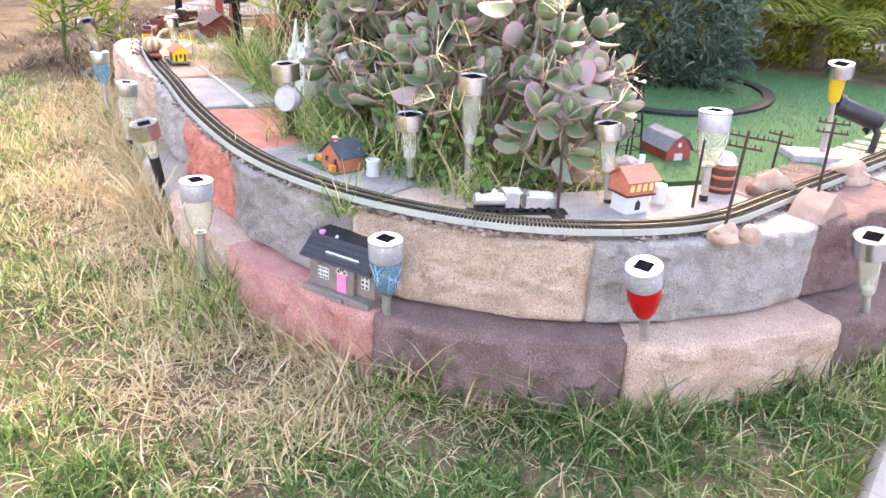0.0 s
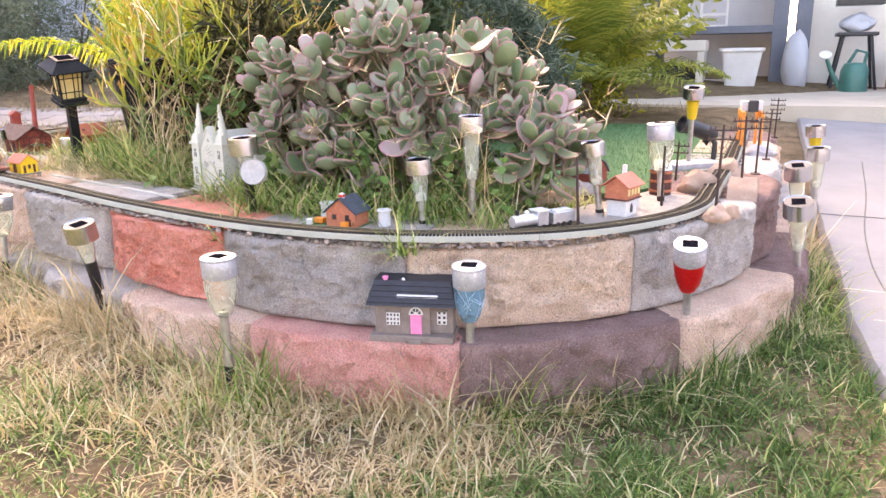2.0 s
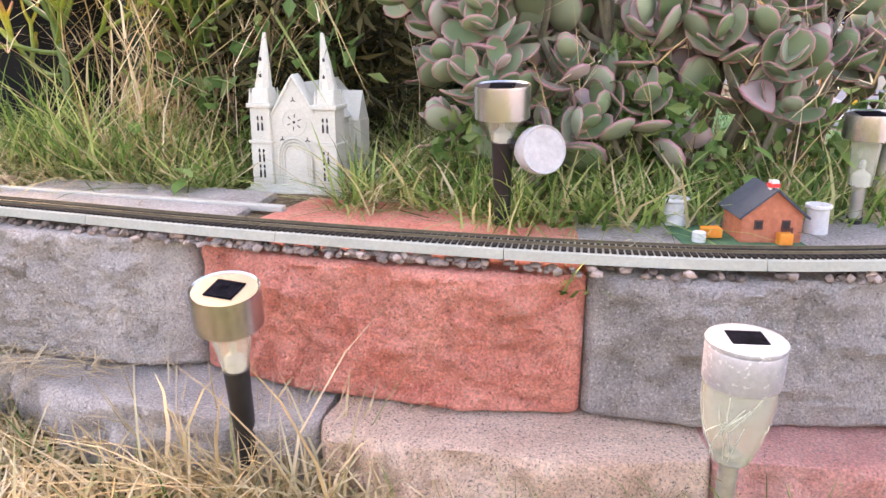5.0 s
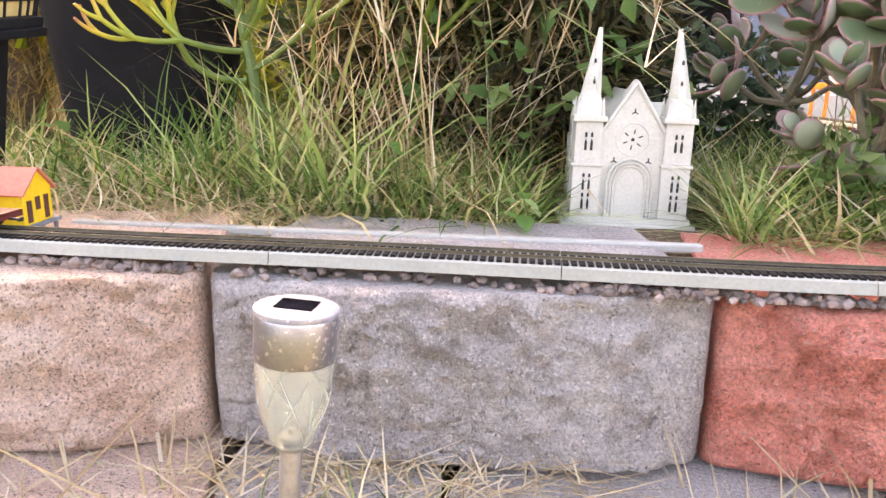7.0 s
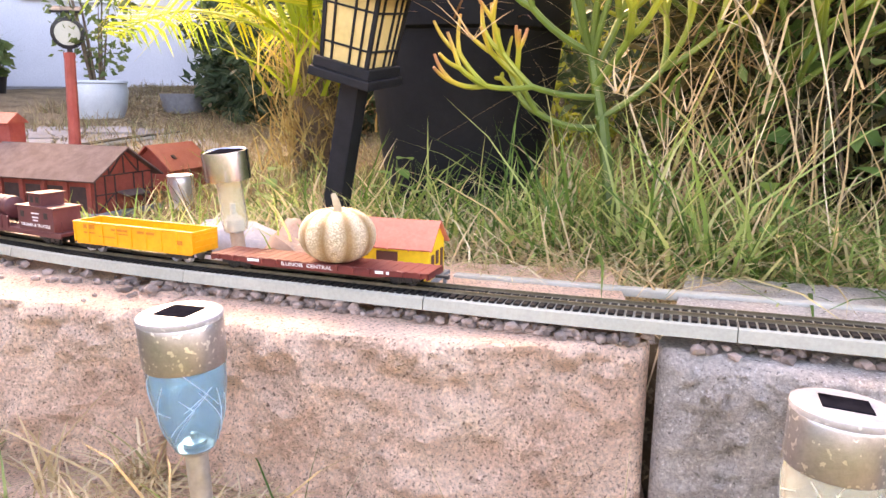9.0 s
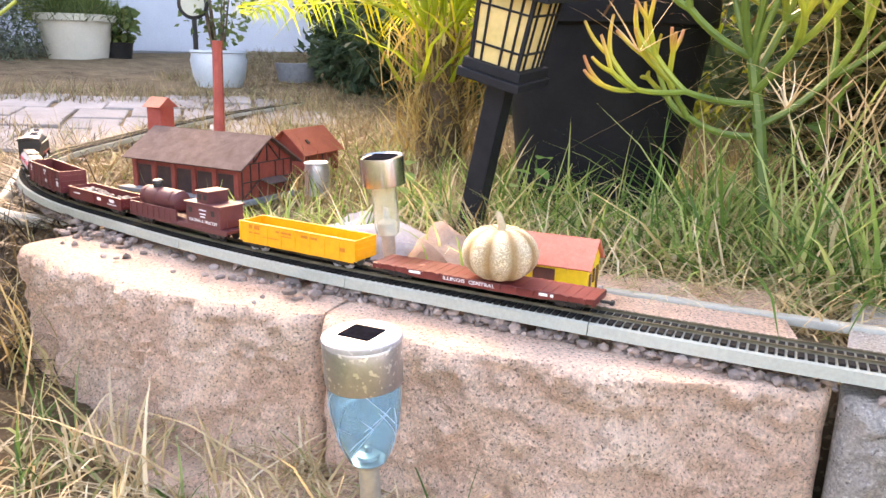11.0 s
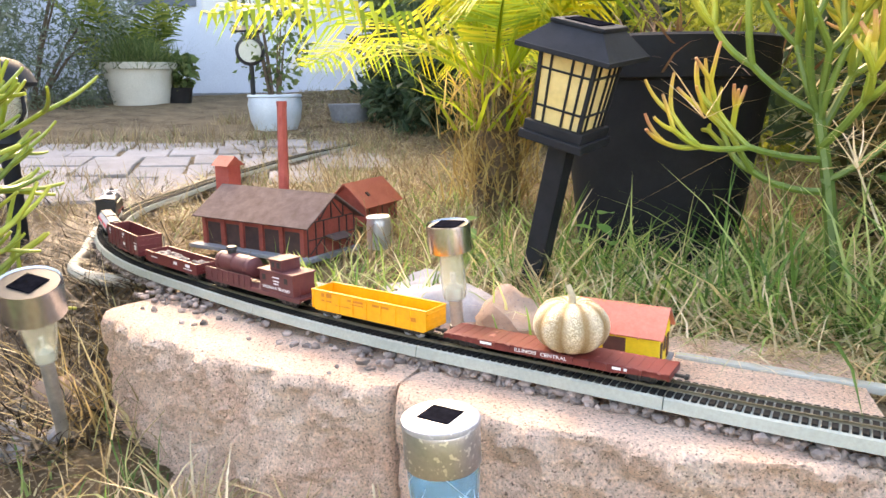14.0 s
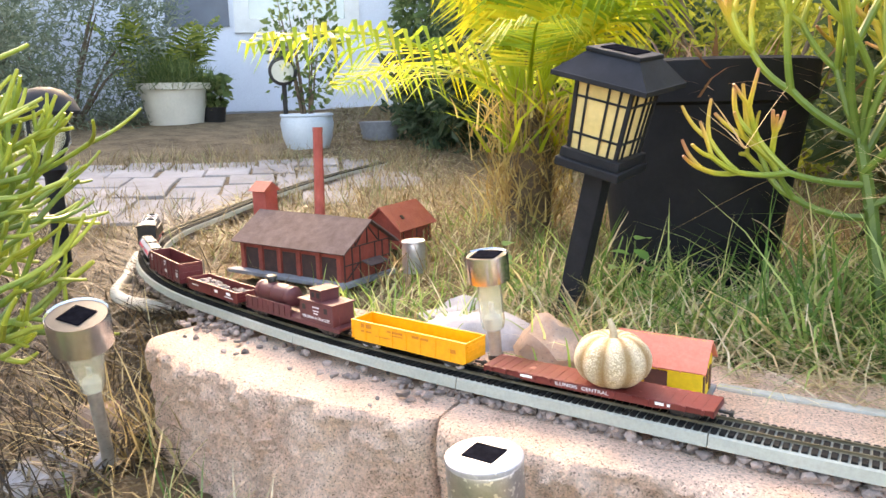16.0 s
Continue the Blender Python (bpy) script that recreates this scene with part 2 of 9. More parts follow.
house_w = surf("house_stucco", (0.58, 0.61, 0.68), (0.66, 0.69, 0.755), scale=3, rough=0.9, bump=0.3, bscale=120)
glass_d = surf("window_dark", (0.22, 0.28, 0.30), (0.32, 0.38, 0.40), scale=2, rough=0.08, bump=0.0, spec=0.9)
beige_pot = surf("beige_pot", (0.56, 0.52, 0.43), (0.66, 0.62, 0.53), scale=9, rough=0.6, bump=0.1)
blue_pot = surf("pale_blue_pot", (0.44, 0.50, 0.54), (0.58, 0.63, 0.66), scale=10, rough=0.35, bump=0.05)
pipe_m = surf("pipe_pvc", (0.36, 0.36, 0.31), (0.46, 0.45, 0.39), scale=20, rough=0.5, bump=0.1)
siding_m = surf("siding", (0.40, 0.42, 0.45), (0.48, 0.50, 0.53), scale=3, rough=0.7, bump=0.1)
steelblue = surf("blue_grey_paint", (0.085, 0.10, 0.13), (0.13, 0.15, 0.185), scale=4, rough=0.55, bump=0.1)
# Near-black colour that stands for the unlit inside of the garage.
shade_in = surf("shade_black", (0.02, 0.02, 0.024), (0.04, 0.04, 0.045), scale=3, rough=0.9, bump=0.1)
cream_m = surf("cream_door", (0.58, 0.55, 0.48), (0.68, 0.65, 0.58), scale=4, rough=0.6, bump=0.1)
tote_m = surf("pink_tote", (0.60, 0.38, 0.50), (0.68, 0.45, 0.57), scale=6, rough=0.4, bump=0.05)
can_green = surf("green_can", (0.01, 0.10, 0.08), (0.02, 0.15, 0.12), scale=8, rough=0.4, bump=0.05)
bark_m = surf("bark", (0.09, 0.06, 0.04), (0.22, 0.16, 0.10), scale=40, rough=0.95, bump=1.0, bscale=150, dist=0.004)
clear_g = clear("clear_cup", (0.95, 0.96, 0.86), 0.2, 0.86)
crack_m = clear("crackle", (0.88, 0.90, 0.78), 0.3, 0.65)
crack_b = clear("blue_crackle", (0.62, 0.82, 0.94), 0.3, 0.65)
blue_g = clear("blue_cup", (0.50, 0.78, 0.93), 0.10, 0.88)
red_g = clear("red_cup", (0.62, 0.012, 0.012), 0.3, 0.35)
yellow_g = clear("yellow_cup", (0.85, 0.62, 0.05), 0.3, 0.4)
STRAW, STRAW2 = (0.64, 0.49, 0.28), (0.80, 0.68, 0.47)
lawn_m = leafy("lawn_blade", [(0.0, (0.05, 0.11, 0.025)), (0.3, (0.13, 0.23, 0.06)), (0.65, (0.28, 0.38, 0.13)), (0.88, (0.46, 0.50, 0.23)), (1.0, (0.74, 0.64, 0.40))], trans=0.5)
# Greener grass whose colour is also darkened for the wall's shade.
shade_green_m = leafy("shade_green_blade", [(0.0, (0.035, 0.09, 0.022)), (0.45, (0.085, 0.18, 0.045)), (0.85, (0.19, 0.30, 0.09)), (1.0, (0.48, 0.46, 0.24))], trans=0.45)
straw_m = leafy("straw_blade", [(0.0, (0.44, 0.33, 0.17)), (0.5, STRAW), (0.8, STRAW2), (1.0, (0.24, 0.26, 0.09))])
weed_m = leafy("weed_blade", [(0.0, (0.055, 0.12, 0.022)), (0.35, (0.22, 0.35, 0.075)), (0.65, (0.49, 0.54, 0.20)), (1.0, STRAW2)], trans=0.5)
stalk_m = leafy("dry_stalk", [(0.0, (0.30, 0.20, 0.09)), (0.6, STRAW), (1.0, STRAW2)], trans=0.2)
bramble_m = leafy("thicket_stalk", [(0.0, (0.12, 0.075, 0.03)), (0.35, (0.34, 0.24, 0.09)), (0.75, (0.58, 0.45, 0.22)), (0.9, (0.78, 0.66, 0.40)), (1.0, (0.22, 0.30, 0.07))], trans=0.35)
yard_m = leafy("yard_grass", [(0.0, (0.12, 0.085, 0.04)), (0.4, (0.28, 0.20, 0.10)), (0.75, (0.44, 0.34, 0.19)), (1.0, (0.13, 0.19, 0.05))], trans=0.3)
joint_m = surf("concrete_joint", (0.10, 0.10, 0.10), (0.16, 0.16, 0.16), scale=20, rough=0.9, bump=0.1)
# The warm sun on the apron is put into this cream base colour.
sunlit_apron_m = surf("sunlit_apron_concrete", (0.46, 0.40, 0.31), (0.56, 0.49, 0.39), scale=4, rough=0.9, bump=0.2, spec=0.15)
reflector_m = surf("reflector", (0.38, 0.37, 0.35), (0.50, 0.49, 0.47), scale=60, rough=0.7, bump=0.1)

# ---------- mesh tools ----------
rng = random.Random(7)
nrng = np.random.default_rng(11)
I4 = Matrix.Identity(4)


def part(name, bm, material, parent=None, label="", smooth=False):
    """Links a bmesh as one mesh object, under parent if one is given."""
    me = bpy.data.meshes.new(name)
    bmesh.ops.recalc_face_normals(bm, faces=bm.faces)
    bm.to_mesh(me)
    bm.free()
    me.materials.append(material)
    if smooth:
        me.polygons.foreach_set("use_smooth", [True] * len(me.polygons))
        if smooth != "all":
            me.set_sharp_from_angle(angle=radians(40))
    ob = new(name, me)
    ob.parent = parent
    return tagged(ob, label)


def raw(name, verts, faces, material, parent=None, label="", smooth=False):
    me = bpy.data.meshes.new(name)
    me.from_pydata(verts, [], faces)
    me.materials.append(material)
    if smooth:
        me.polygons.foreach_set("use_smooth", [True] * len(me.polygons))
    ob = new(name, me)
    ob.parent = parent
    return tagged(ob, label)


def thing(name, label, category, at=I4, group=""):
    ob = new(name)
    ob.empty_display_size = 0.02
    ob.matrix_basis = at
    return tagged(ob, label, category, group)


def box(sx, sy, sz, x=0, y=0, z=0, bevel=0.0, rot=None, bm=None, taper=1.0):
    """A box centred at x, y with its foot at z."""
    bm = bm or bmesh.new()
    m = Matrix.Translation((x, y, z)) @ (rot or I4) @ Matrix.Translation((0, 0, sz / 2)) @ Matrix.Diagonal((sx, sy, sz, 1))
    vs = bmesh.ops.create_cube(bm, size=1.0, matrix=I4)["verts"]
    if taper != 1.0:
        for v in vs:
            if v.co.z > 0:
                v.co.x *= taper
                v.co.y *= taper
    bmesh.ops.transform(bm, matrix=m, verts=vs)
    if bevel:
        es = list({e for v in vs for e in v.link_edges})
        bmesh.ops.bevel(bm, geom=es, offset=bevel, segments=2, profile=0.6, affect="EDGES")
    return bm


def cyl(r1, r2, h, x=0, y=0, z=0, seg=20, rot=None, bm=None, caps=True):
    """A tapered cylinder whose foot stands at x, y, z."""
    bm = bm or bmesh.new()
    m = Matrix.Translation((x, y, z)) @ (rot or I4) @ Matrix.Translation((0, 0, h / 2))
    bmesh.ops.create_cone(bm, cap_ends=caps, segments=seg, radius1=r1, radius2=r2, depth=h, matrix=m)
    return bm


def lathe(profile, seg=24, bm=None, at=I4):
    """Turns (radius, height) pairs round the z axis."""
    bm = bm or bmesh.new()
    rings = []
    for r, z in profile:
        rings.append([bm.verts.new(at @ Vector((r * math.cos(a), r * math.sin(a), z))) for a in (math.tau * k / seg for k in range(seg))])
    for a, b in zip(rings, rings[1:]):
        for k in range(seg):
            bm.faces.new((a[k], a[(k + 1) % seg], b[(k + 1) % seg], b[k]))
    for ring, r in ((rings[0], profile[0][0]), (rings[-1], profile[-1][0])):
        if r > 1e-5:
            bm.faces.new(ring)
    return bm


def tube(points, r, seg=6, bm=None, r2=None):
    """A tube along points, thinning to r2."""
    bm = bm or bmesh.new()
    pts = [Vector(p) for p in points]
    r2 = r if r2 is None else r2
    rings, side = [], None
    for k, p in enumerate(pts):
        d = (pts[min(k + 1, len(pts) - 1)] - pts[max(k - 1, 0)]).normalized()
        if side is None:
            side = d.orthogonal().normalized()
        side = (side - d * side.dot(d)).normalized()
        up = d.cross(side)
        rad = r + (r2 - r) * k / max(1, len(pts) - 1)
        rings.append([bm.verts.new(p + rad * (math.cos(a) * side + math.sin(a) * up)) for a in (math.tau * n / seg for n in range(seg))])
    for a, b in zip(rings, rings[1:]):
        for k in range(seg):
            bm.faces.new((a[k], a[(k + 1) % seg], b[(k + 1) % seg], b[k]))
    bm.faces.new(rings[0])
    bm.faces.new(rings[-1])
    return bm


def prism(outline, depth, at=I4, bm=None):
    """A flat outline in x, z, thickened along y from 0 to depth."""
    bm = bm or bmesh.new()
    a = [bm.verts.new(at @ Vector((x, 0, z))) for x, z in outline]
    b = [bm.verts.new(at @ Vector((x, depth, z))) for x, z in outline]
    bm.faces.new(a)
    bm.faces.new(b[::-1])
    for k in range(len(a)):
        n = (k + 1) % len(a)
        bm.faces.new((a[k], b[k], b[n], a[n]))
    return bm


def lump(rx, ry, rz, seed, x=0, y=0, z=0, sub=2, rough=0.25, bm=None):
    """A stone: a ball pressed and pushed out of shape."""
    bm = bm or bmesh.new()
    vs = bmesh.ops.create_icosphere(bm, subdivisions=sub, radius=1.0)["verts"]
    off = Vector((seed * 3.7, seed * 1.3, seed * 2.1))
    for v in vs:
        k = 1 + rough * noise.noise(v.co * 1.3 + off) + rough * 0.5 * noise.noise(v.co * 3 + off)
        v.co = Vector((v.co.x * rx * k + x, v.co.y * ry * k + y, v.co.z * rz * k + z))
    return bm


def rotz(d):
    return Matrix.Rotation(radians(d), 4, "Z")


def rotx(d):
    return Matrix.Rotation(radians(d), 4, "X")


def roty(d):
    return Matrix.Rotation(radians(d), 4, "Y")


def lettering(name, text, size, material, parent, m, label="", squeeze=1.0):
    """Words in the built-in font, as a thin mesh; m puts its x, y plane in place."""
    cu = bpy.data.curves.new(name, "FONT")
    cu.body, cu.size, cu.extrude, cu.align_x, cu.align_y = text, size, 0.0001, "CENTER", "CENTER"
    cu.resolution_u = 2
    tmp = bpy.data.objects.new(name, cu)
    scene.collection.objects.link(tmp)
    me = bpy.data.meshes.new_from_object(tmp.evaluated_get(bpy.context.evaluated_depsgraph_get()))
    bpy.data.objects.remove(tmp)
    me.transform(m @ Matrix.Diagonal((squeeze, 1, 1, 1)))
    me.materials.clear()
    me.materials.append(material)
    ob = new(name, me)
    ob.parent = parent
    return tagged(ob, label)


def smooth_line(pts, step):
    """Even points on a smooth curve through pts."""
    p = np.array(pts, float)
    s = np.r_[0, np.cumsum(np.linalg.norm(np.diff(p, axis=0), axis=1))]
    m = np.gradient(p, s, axis=0)
    out = []
    for u in np.arange(0, s[-1], step):
        k = min(np.searchsorted(s, u, "right") - 1, len(s) - 2)
        h = s[k + 1] - s[k]
        q = (u - s[k]) / h
        out.append((2 * q**3 - 3 * q**2 + 1) * p[k] + (q**3 - 2 * q**2 + q) * h * m[k] + (3 * q**2 - 2 * q**3) * p[k + 1] + (q**3 - q**2) * h * m[k + 1])
    return np.array(out)


def away(px, py, line):
    """Signed distance of points from a polyline: positive on its left."""
    best = np.full(np.shape(px), 1e9)
    sign = np.ones(np.shape(px))
    for (ax, ay), (bx, by) in zip(line, line[1:]):
        dx, dy = bx - ax, by - ay
        u = np.clip(((px - ax) * dx + (py - ay) * dy) / (dx * dx + dy * dy), 0, 1)
        d = np.hypot(px - ax - u * dx, py - ay - u * dy)
        s = np.sign(dx * (py - ay) - dy * (px - ax))
        near = d < best - 1e-9
        best, sign = np.where(near, d, best), np.where(near, s, sign)
    return best * sign


def blades(name, x, y, z, length, width, lean, material, parent=None, droop=0.5, turn=None, curl=0.22):
    """Blades of grass as curved, tapered strips, one for each place."""
    n = len(x)
    a = nrng.uniform(0, math.tau, n) if turn is None else turn
    d = np.stack([np.cos(a), np.sin(a)], 1)
    side = np.stack([-d[:, 1], d[:, 0]], 1)
    tw = nrng.uniform(-0.6, 0.6, n)
    side = side * np.cos(tw)[:, None] + d * np.sin(tw)[:, None]
    verts = np.zeros((n, 7, 3))
    bow = nrng.normal(0, curl, n) * length
    across = np.stack([-d[:, 1], d[:, 0]], 1)
    for k, f in enumerate((0.0, 0.4, 0.75, 1.0)):
        out = length * np.sin(lean) * f + length * droop * lean * f**2 * 0.5
        up = length * np.cos(lean) * f - length * droop * lean * f**2.5 * 0.35
        c = np.stack([x + d[:, 0] * out + across[:, 0] * bow * f**2, y + d[:, 1] * out + across[:, 1] * bow * f**2, z + up], 1)
        w = width * (1 - f) ** 0.6 * 0.5
        if k < 3:
            verts[:, 2 * k] = c + np.c_[side * w[:, None], np.zeros(n)]
            verts[:, 2 * k + 1] = c - np.c_[side * w[:, None], np.zeros(n)]
        else:
            verts[:, 6] = c
    base = np.arange(n)[:, None] * 7
    q = np.concatenate([base + [0, 1, 3, 2], base + [2, 3, 5, 4]]).tolist()
    t = (base + [4, 5, 6]).tolist()
    ob = raw(name, verts.reshape(-1, 3).tolist(), q + t, material, parent)
    return ob

# ---------- ground ----------
# Upper course: front corners of its blocks, from the far left round to the far right.
UP = [(-0.845, 0.757), (-0.415, 0.782), (-0.032, 0.883), (0.365, 0.947), (0.767, 1.013), (1.116, 1.176), (1.350, 1.515), (1.358, 1.965), (1.215, 2.345), (1.055, 2.715), (0.885, 3.085), (0.70, 3.45)]
LOW = [(-0.80, 0.700), (-0.40, 0.735), (0.00, 0.815), (0.175, 0.845), (0.545, 0.892), (0.895, 0.985), (1.236, 1.185), (1.432, 1.550), (1.452, 1.975), (1.30, 2.36), (1.13, 2.73), (0.96, 3.10), (0.77, 3.47)]
EDGE = [(-4.5, 4.4), (-2.3, 2.0), (-1.55, 1.15), (-1.15, 0.86), *UP, (0.40, 4.1), (0.1, 5.0)]


def lie(x, y):
    """The height of the sloping yard outside the wall."""
    return 0.05 - 0.07 * (np.clip(x, -4.0, 2.6) - 1.25) + 0.03 * (np.clip(y, -2, 9) - 1.2)


def ground_z(x, y):
    x, y = np.asarray(x, float), np.asarray(y, float)
    d = away(x, y, EDGE)
    left = np.clip((-0.80 - x) / 0.35, 0, 1)
    right = np.clip((y - 3.2) / 0.8, 0, 1)
    wide = 0.03 + 0.22 * np.maximum(left, right)
    f = np.clip((d - 0.09 * (1 - left) + wide * 0.5) / wide, 0, 1)
    f = f * f * (3 - 2 * f)
    low, high = lie(x, y), np.maximum(0.312, lie(x, y) + 0.01)
    rough = 0.006 * np.sin(x * 9.1 + 1.3 * np.sin(y * 7)) * np.cos(y * 8.3 + x * 3) + 0.003 * np.sin(x * 31) * np.sin(y * 27 + x * 11)
    return low + (high - low) * f + rough


def axis(lo, hi, fine):
    inner = np.arange(lo, hi, fine)
    out = np.cumsum(fine * 1.22 ** np.arange(1, 34))
    out = out[out < 90]
    return np.r_[lo - out[::-1], inner, hi + out]


gx, gy = axis(-2.6, 2.4, 0.027), axis(-0.6, 4.2, 0.027)
X, Y = np.meshgrid(gx, gy, indexing="ij")
Z = ground_z(X, Y)
ny = len(gy)
idx = (np.arange(len(gx) - 1)[:, None] * ny + np.arange(ny - 1)[None]).ravel()
ground = raw("ground", np.stack([X, Y, Z], -1).reshape(-1, 3).tolist(), np.stack([idx, idx + ny, idx + ny + 1, idx + 1], 1).tolist(), soil, smooth=True)
tagged(ground, "dry brown yard soil with thatch and dead grass", "ground", kind="structure")

# Concrete walk along the wall's outer side, and the slab before the garage.
WALK_L = smooth_line([(3.40, -2.12), (2.80, -0.78), (2.42, 0.34), (2.14, 0.95), (1.86, 1.50), (1.66, 1.83), (1.55, 2.03), (1.40, 2.36), (1.27, 2.62), (1.05, 3.08), (0.80, 3.68), (0.40, 4.55), (0.1, 5.2), (-0.1, 5.6)], 0.06)
bm = bmesh.new()
rows = []
for k, (x, y) in enumerate(WALK_L):
    wob = 0.002 * math.sin(k * 1.7) + 0.005 * math.sin(k * 0.21)
    ring = []
    for u in (0.0, 0.012, 0.3, 0.8, 1.6, 3.4):
        px_, py_ = x + wob + u, y + 0.45 * u
        ring.append(bm.verts.new((px_, py_, float(lie(px_, py_)) + (0.004 if u == 0 else 0.024))))
    skirt = bm.verts.new((x + wob, y, float(lie(x, y)) - 0.08))
    rows.append([skirt] + ring)
for a, b in zip(rows, rows[1:]):
    for k in range(len(a) - 1):
        bm.faces.new((a[k], a[k + 1], b[k + 1], b[k]))
walkway = part("pavement", bm, concrete, smooth=True)
tagged(walkway, "pale smooth concrete garden walk with a curved edge", "pavement", kind="structure")

def walk_line(name, pts, r, label):
    pts = [(x, y, float(lie(x, y)) + 0.0245) for x, y in smooth_line(pts, 0.05)]
    ob = part(name, tube(pts, r, 5), joint_m, walkway, label)
    return ob


walk_line("crack", [(0.955, 3.853), (1.175, 3.243), (1.354, 2.704), (1.482, 2.394), (1.62, 2.144), (1.742, 1.968), (1.95, 1.60)], 0.0022, "thin wandering crack in the concrete")
walk_line("joint", [(1.16, 2.86), (1.55, 3.106), (2.4, 3.6)], 0.0022, "narrow expansion joint")

# Tufts of lawn and straw outside the wall.
def scatter(n, x0, x1, y0, y1, keep):
    x, y = nrng.uniform(x0, x1, n), nrng.uniform(y0, y1, n)
    ok = keep(x, y)
    return x[ok], y[ok]


def patch(x, y, s, seed=0.0):
    """Slow, smooth variation from 0 to 1."""
    return 0.5 + 0.25 * np.sin(x * s + 2.1 * np.sin(y * s * 0.7 + seed) + seed) + 0.25 * np.sin(y * s * 1.3 + 1.7 * np.sin(x * s * 0.9 - seed))


LOW_LINE = [(-2.6, 1.9), (-1.6, 1.05), (-1.2, 0.80), *LOW]
WALK_LINE = [(float(p[0]), float(p[1])) for p in WALK_L[::6]]


def on_lawn(x, y):
    return (away(x, y, LOW_LINE) < -0.004) & (away(x, y, WALK_LINE) > 0.006)


def lawn(name, n, per, keep_straw, length, material, label, box_, only=None):
    """Small tufts, each of a few short bent blades from one root."""
    x, y = scatter(n, *box_, on_lawn)
    if only is not None:
        ok = only(x, y)
        x, y = x[ok], y[ok]
    d = -away(x, y, LOW_LINE)
    dry = 0.95 * np.exp(-((d - 0.02) / 0.24) ** 2) * np.clip(1.45 - 2.6 * np.maximum(x - 1.0, 0), 0.10, 1) + 0.32 * patch(x, y, 7, 1.0) ** 2 * (x < 1.2) + 0.18 * (x < 0.6) * (d < 0.5) + 0.75 * np.exp(-((x - 1.22) ** 2 + (y - 0.98) ** 2) / 0.035)
    pick = nrng.uniform(0, 1, len(x))
    ok = (pick < np.clip(dry, np.where(x > 1.1, 0.03, 0.08), 0.95)) if keep_straw else (pick > np.clip(dry, 0.05, 0.9))
    x, y, d = x[ok], y[ok], d[ok]
    tall = (0.65 + 0.8 * patch(x, y, 14, 2.0)) * nrng.uniform(0.7, 1.2, len(x)) * (1 + 1.5 * np.exp(-(d / 0.06) ** 2))
    x, y, tall = np.repeat(x, per), np.repeat(y, per), np.repeat(tall, per)
    m = len(x)
    x, y = x + nrng.normal(0, 0.005, m), y + nrng.normal(0, 0.005, m)
    L = nrng.uniform(*length, m) * tall
    lean = nrng.uniform(0.15, 1.35, m)
    ob = blades(name, x, y, ground_z(x, y) - 0.003, L, nrng.uniform(0.0026, 0.0050, m), lean, material, droop=0.9, curl=0.34)
    return tagged(ob, label, "grass", kind="stuff")


NEAR = (-0.9, 2.1, 0.05, 2.6)
lawn("lawn_grass", 26000, 7, False, (0.014, 0.040), lawn_m, "short yellowish green lawn grass in front of the block wall", NEAR, lambda x, y: x + 0.12 * np.sin(9 * y) < 1.42 + 0.10 * patch(x, y, 9, 5.0))
lawn("lawn_grass", 30000, 7, False, (0.014, 0.040), shade_green_m, "greener lawn grass beside the concrete walk, colour darkened for the wall's shade", NEAR, lambda x, y: x + 0.12 * np.sin(9 * y) > 1.30 + 0.10 * patch(x, y, 9, 5.0))
lawn("lawn_grass", 2600, 5, False, (0.035, 0.075), lawn_m, "longer green tufts standing out of the lawn", NEAR)
lawn("straw_grass", 26000, 7, True, (0.016, 0.044), straw_m, "dry straw-coloured tufts at the foot of the wall", NEAR, lambda x, y: x > -0.62 - 0.2 * patch(x, y, 20, 1.0))
lawn("straw_grass", 4500, 4, True, (0.04, 0.085), straw_m, "longer bleached grass stems at the foot of the wall", NEAR, lambda x, y: x > -0.55)
lawn("lawn_grass", 26000, 2, False, (0.04, 0.09), lawn_m, "green lawn going on far out from the wall", (-2.4, 3.4, -3.2, 0.07))
lawn("straw_grass", 10000, 2, True, (0.04, 0.09), straw_m, "dry grass in the far lawn", (-2.6, 3.4, -3.2, 0.07))

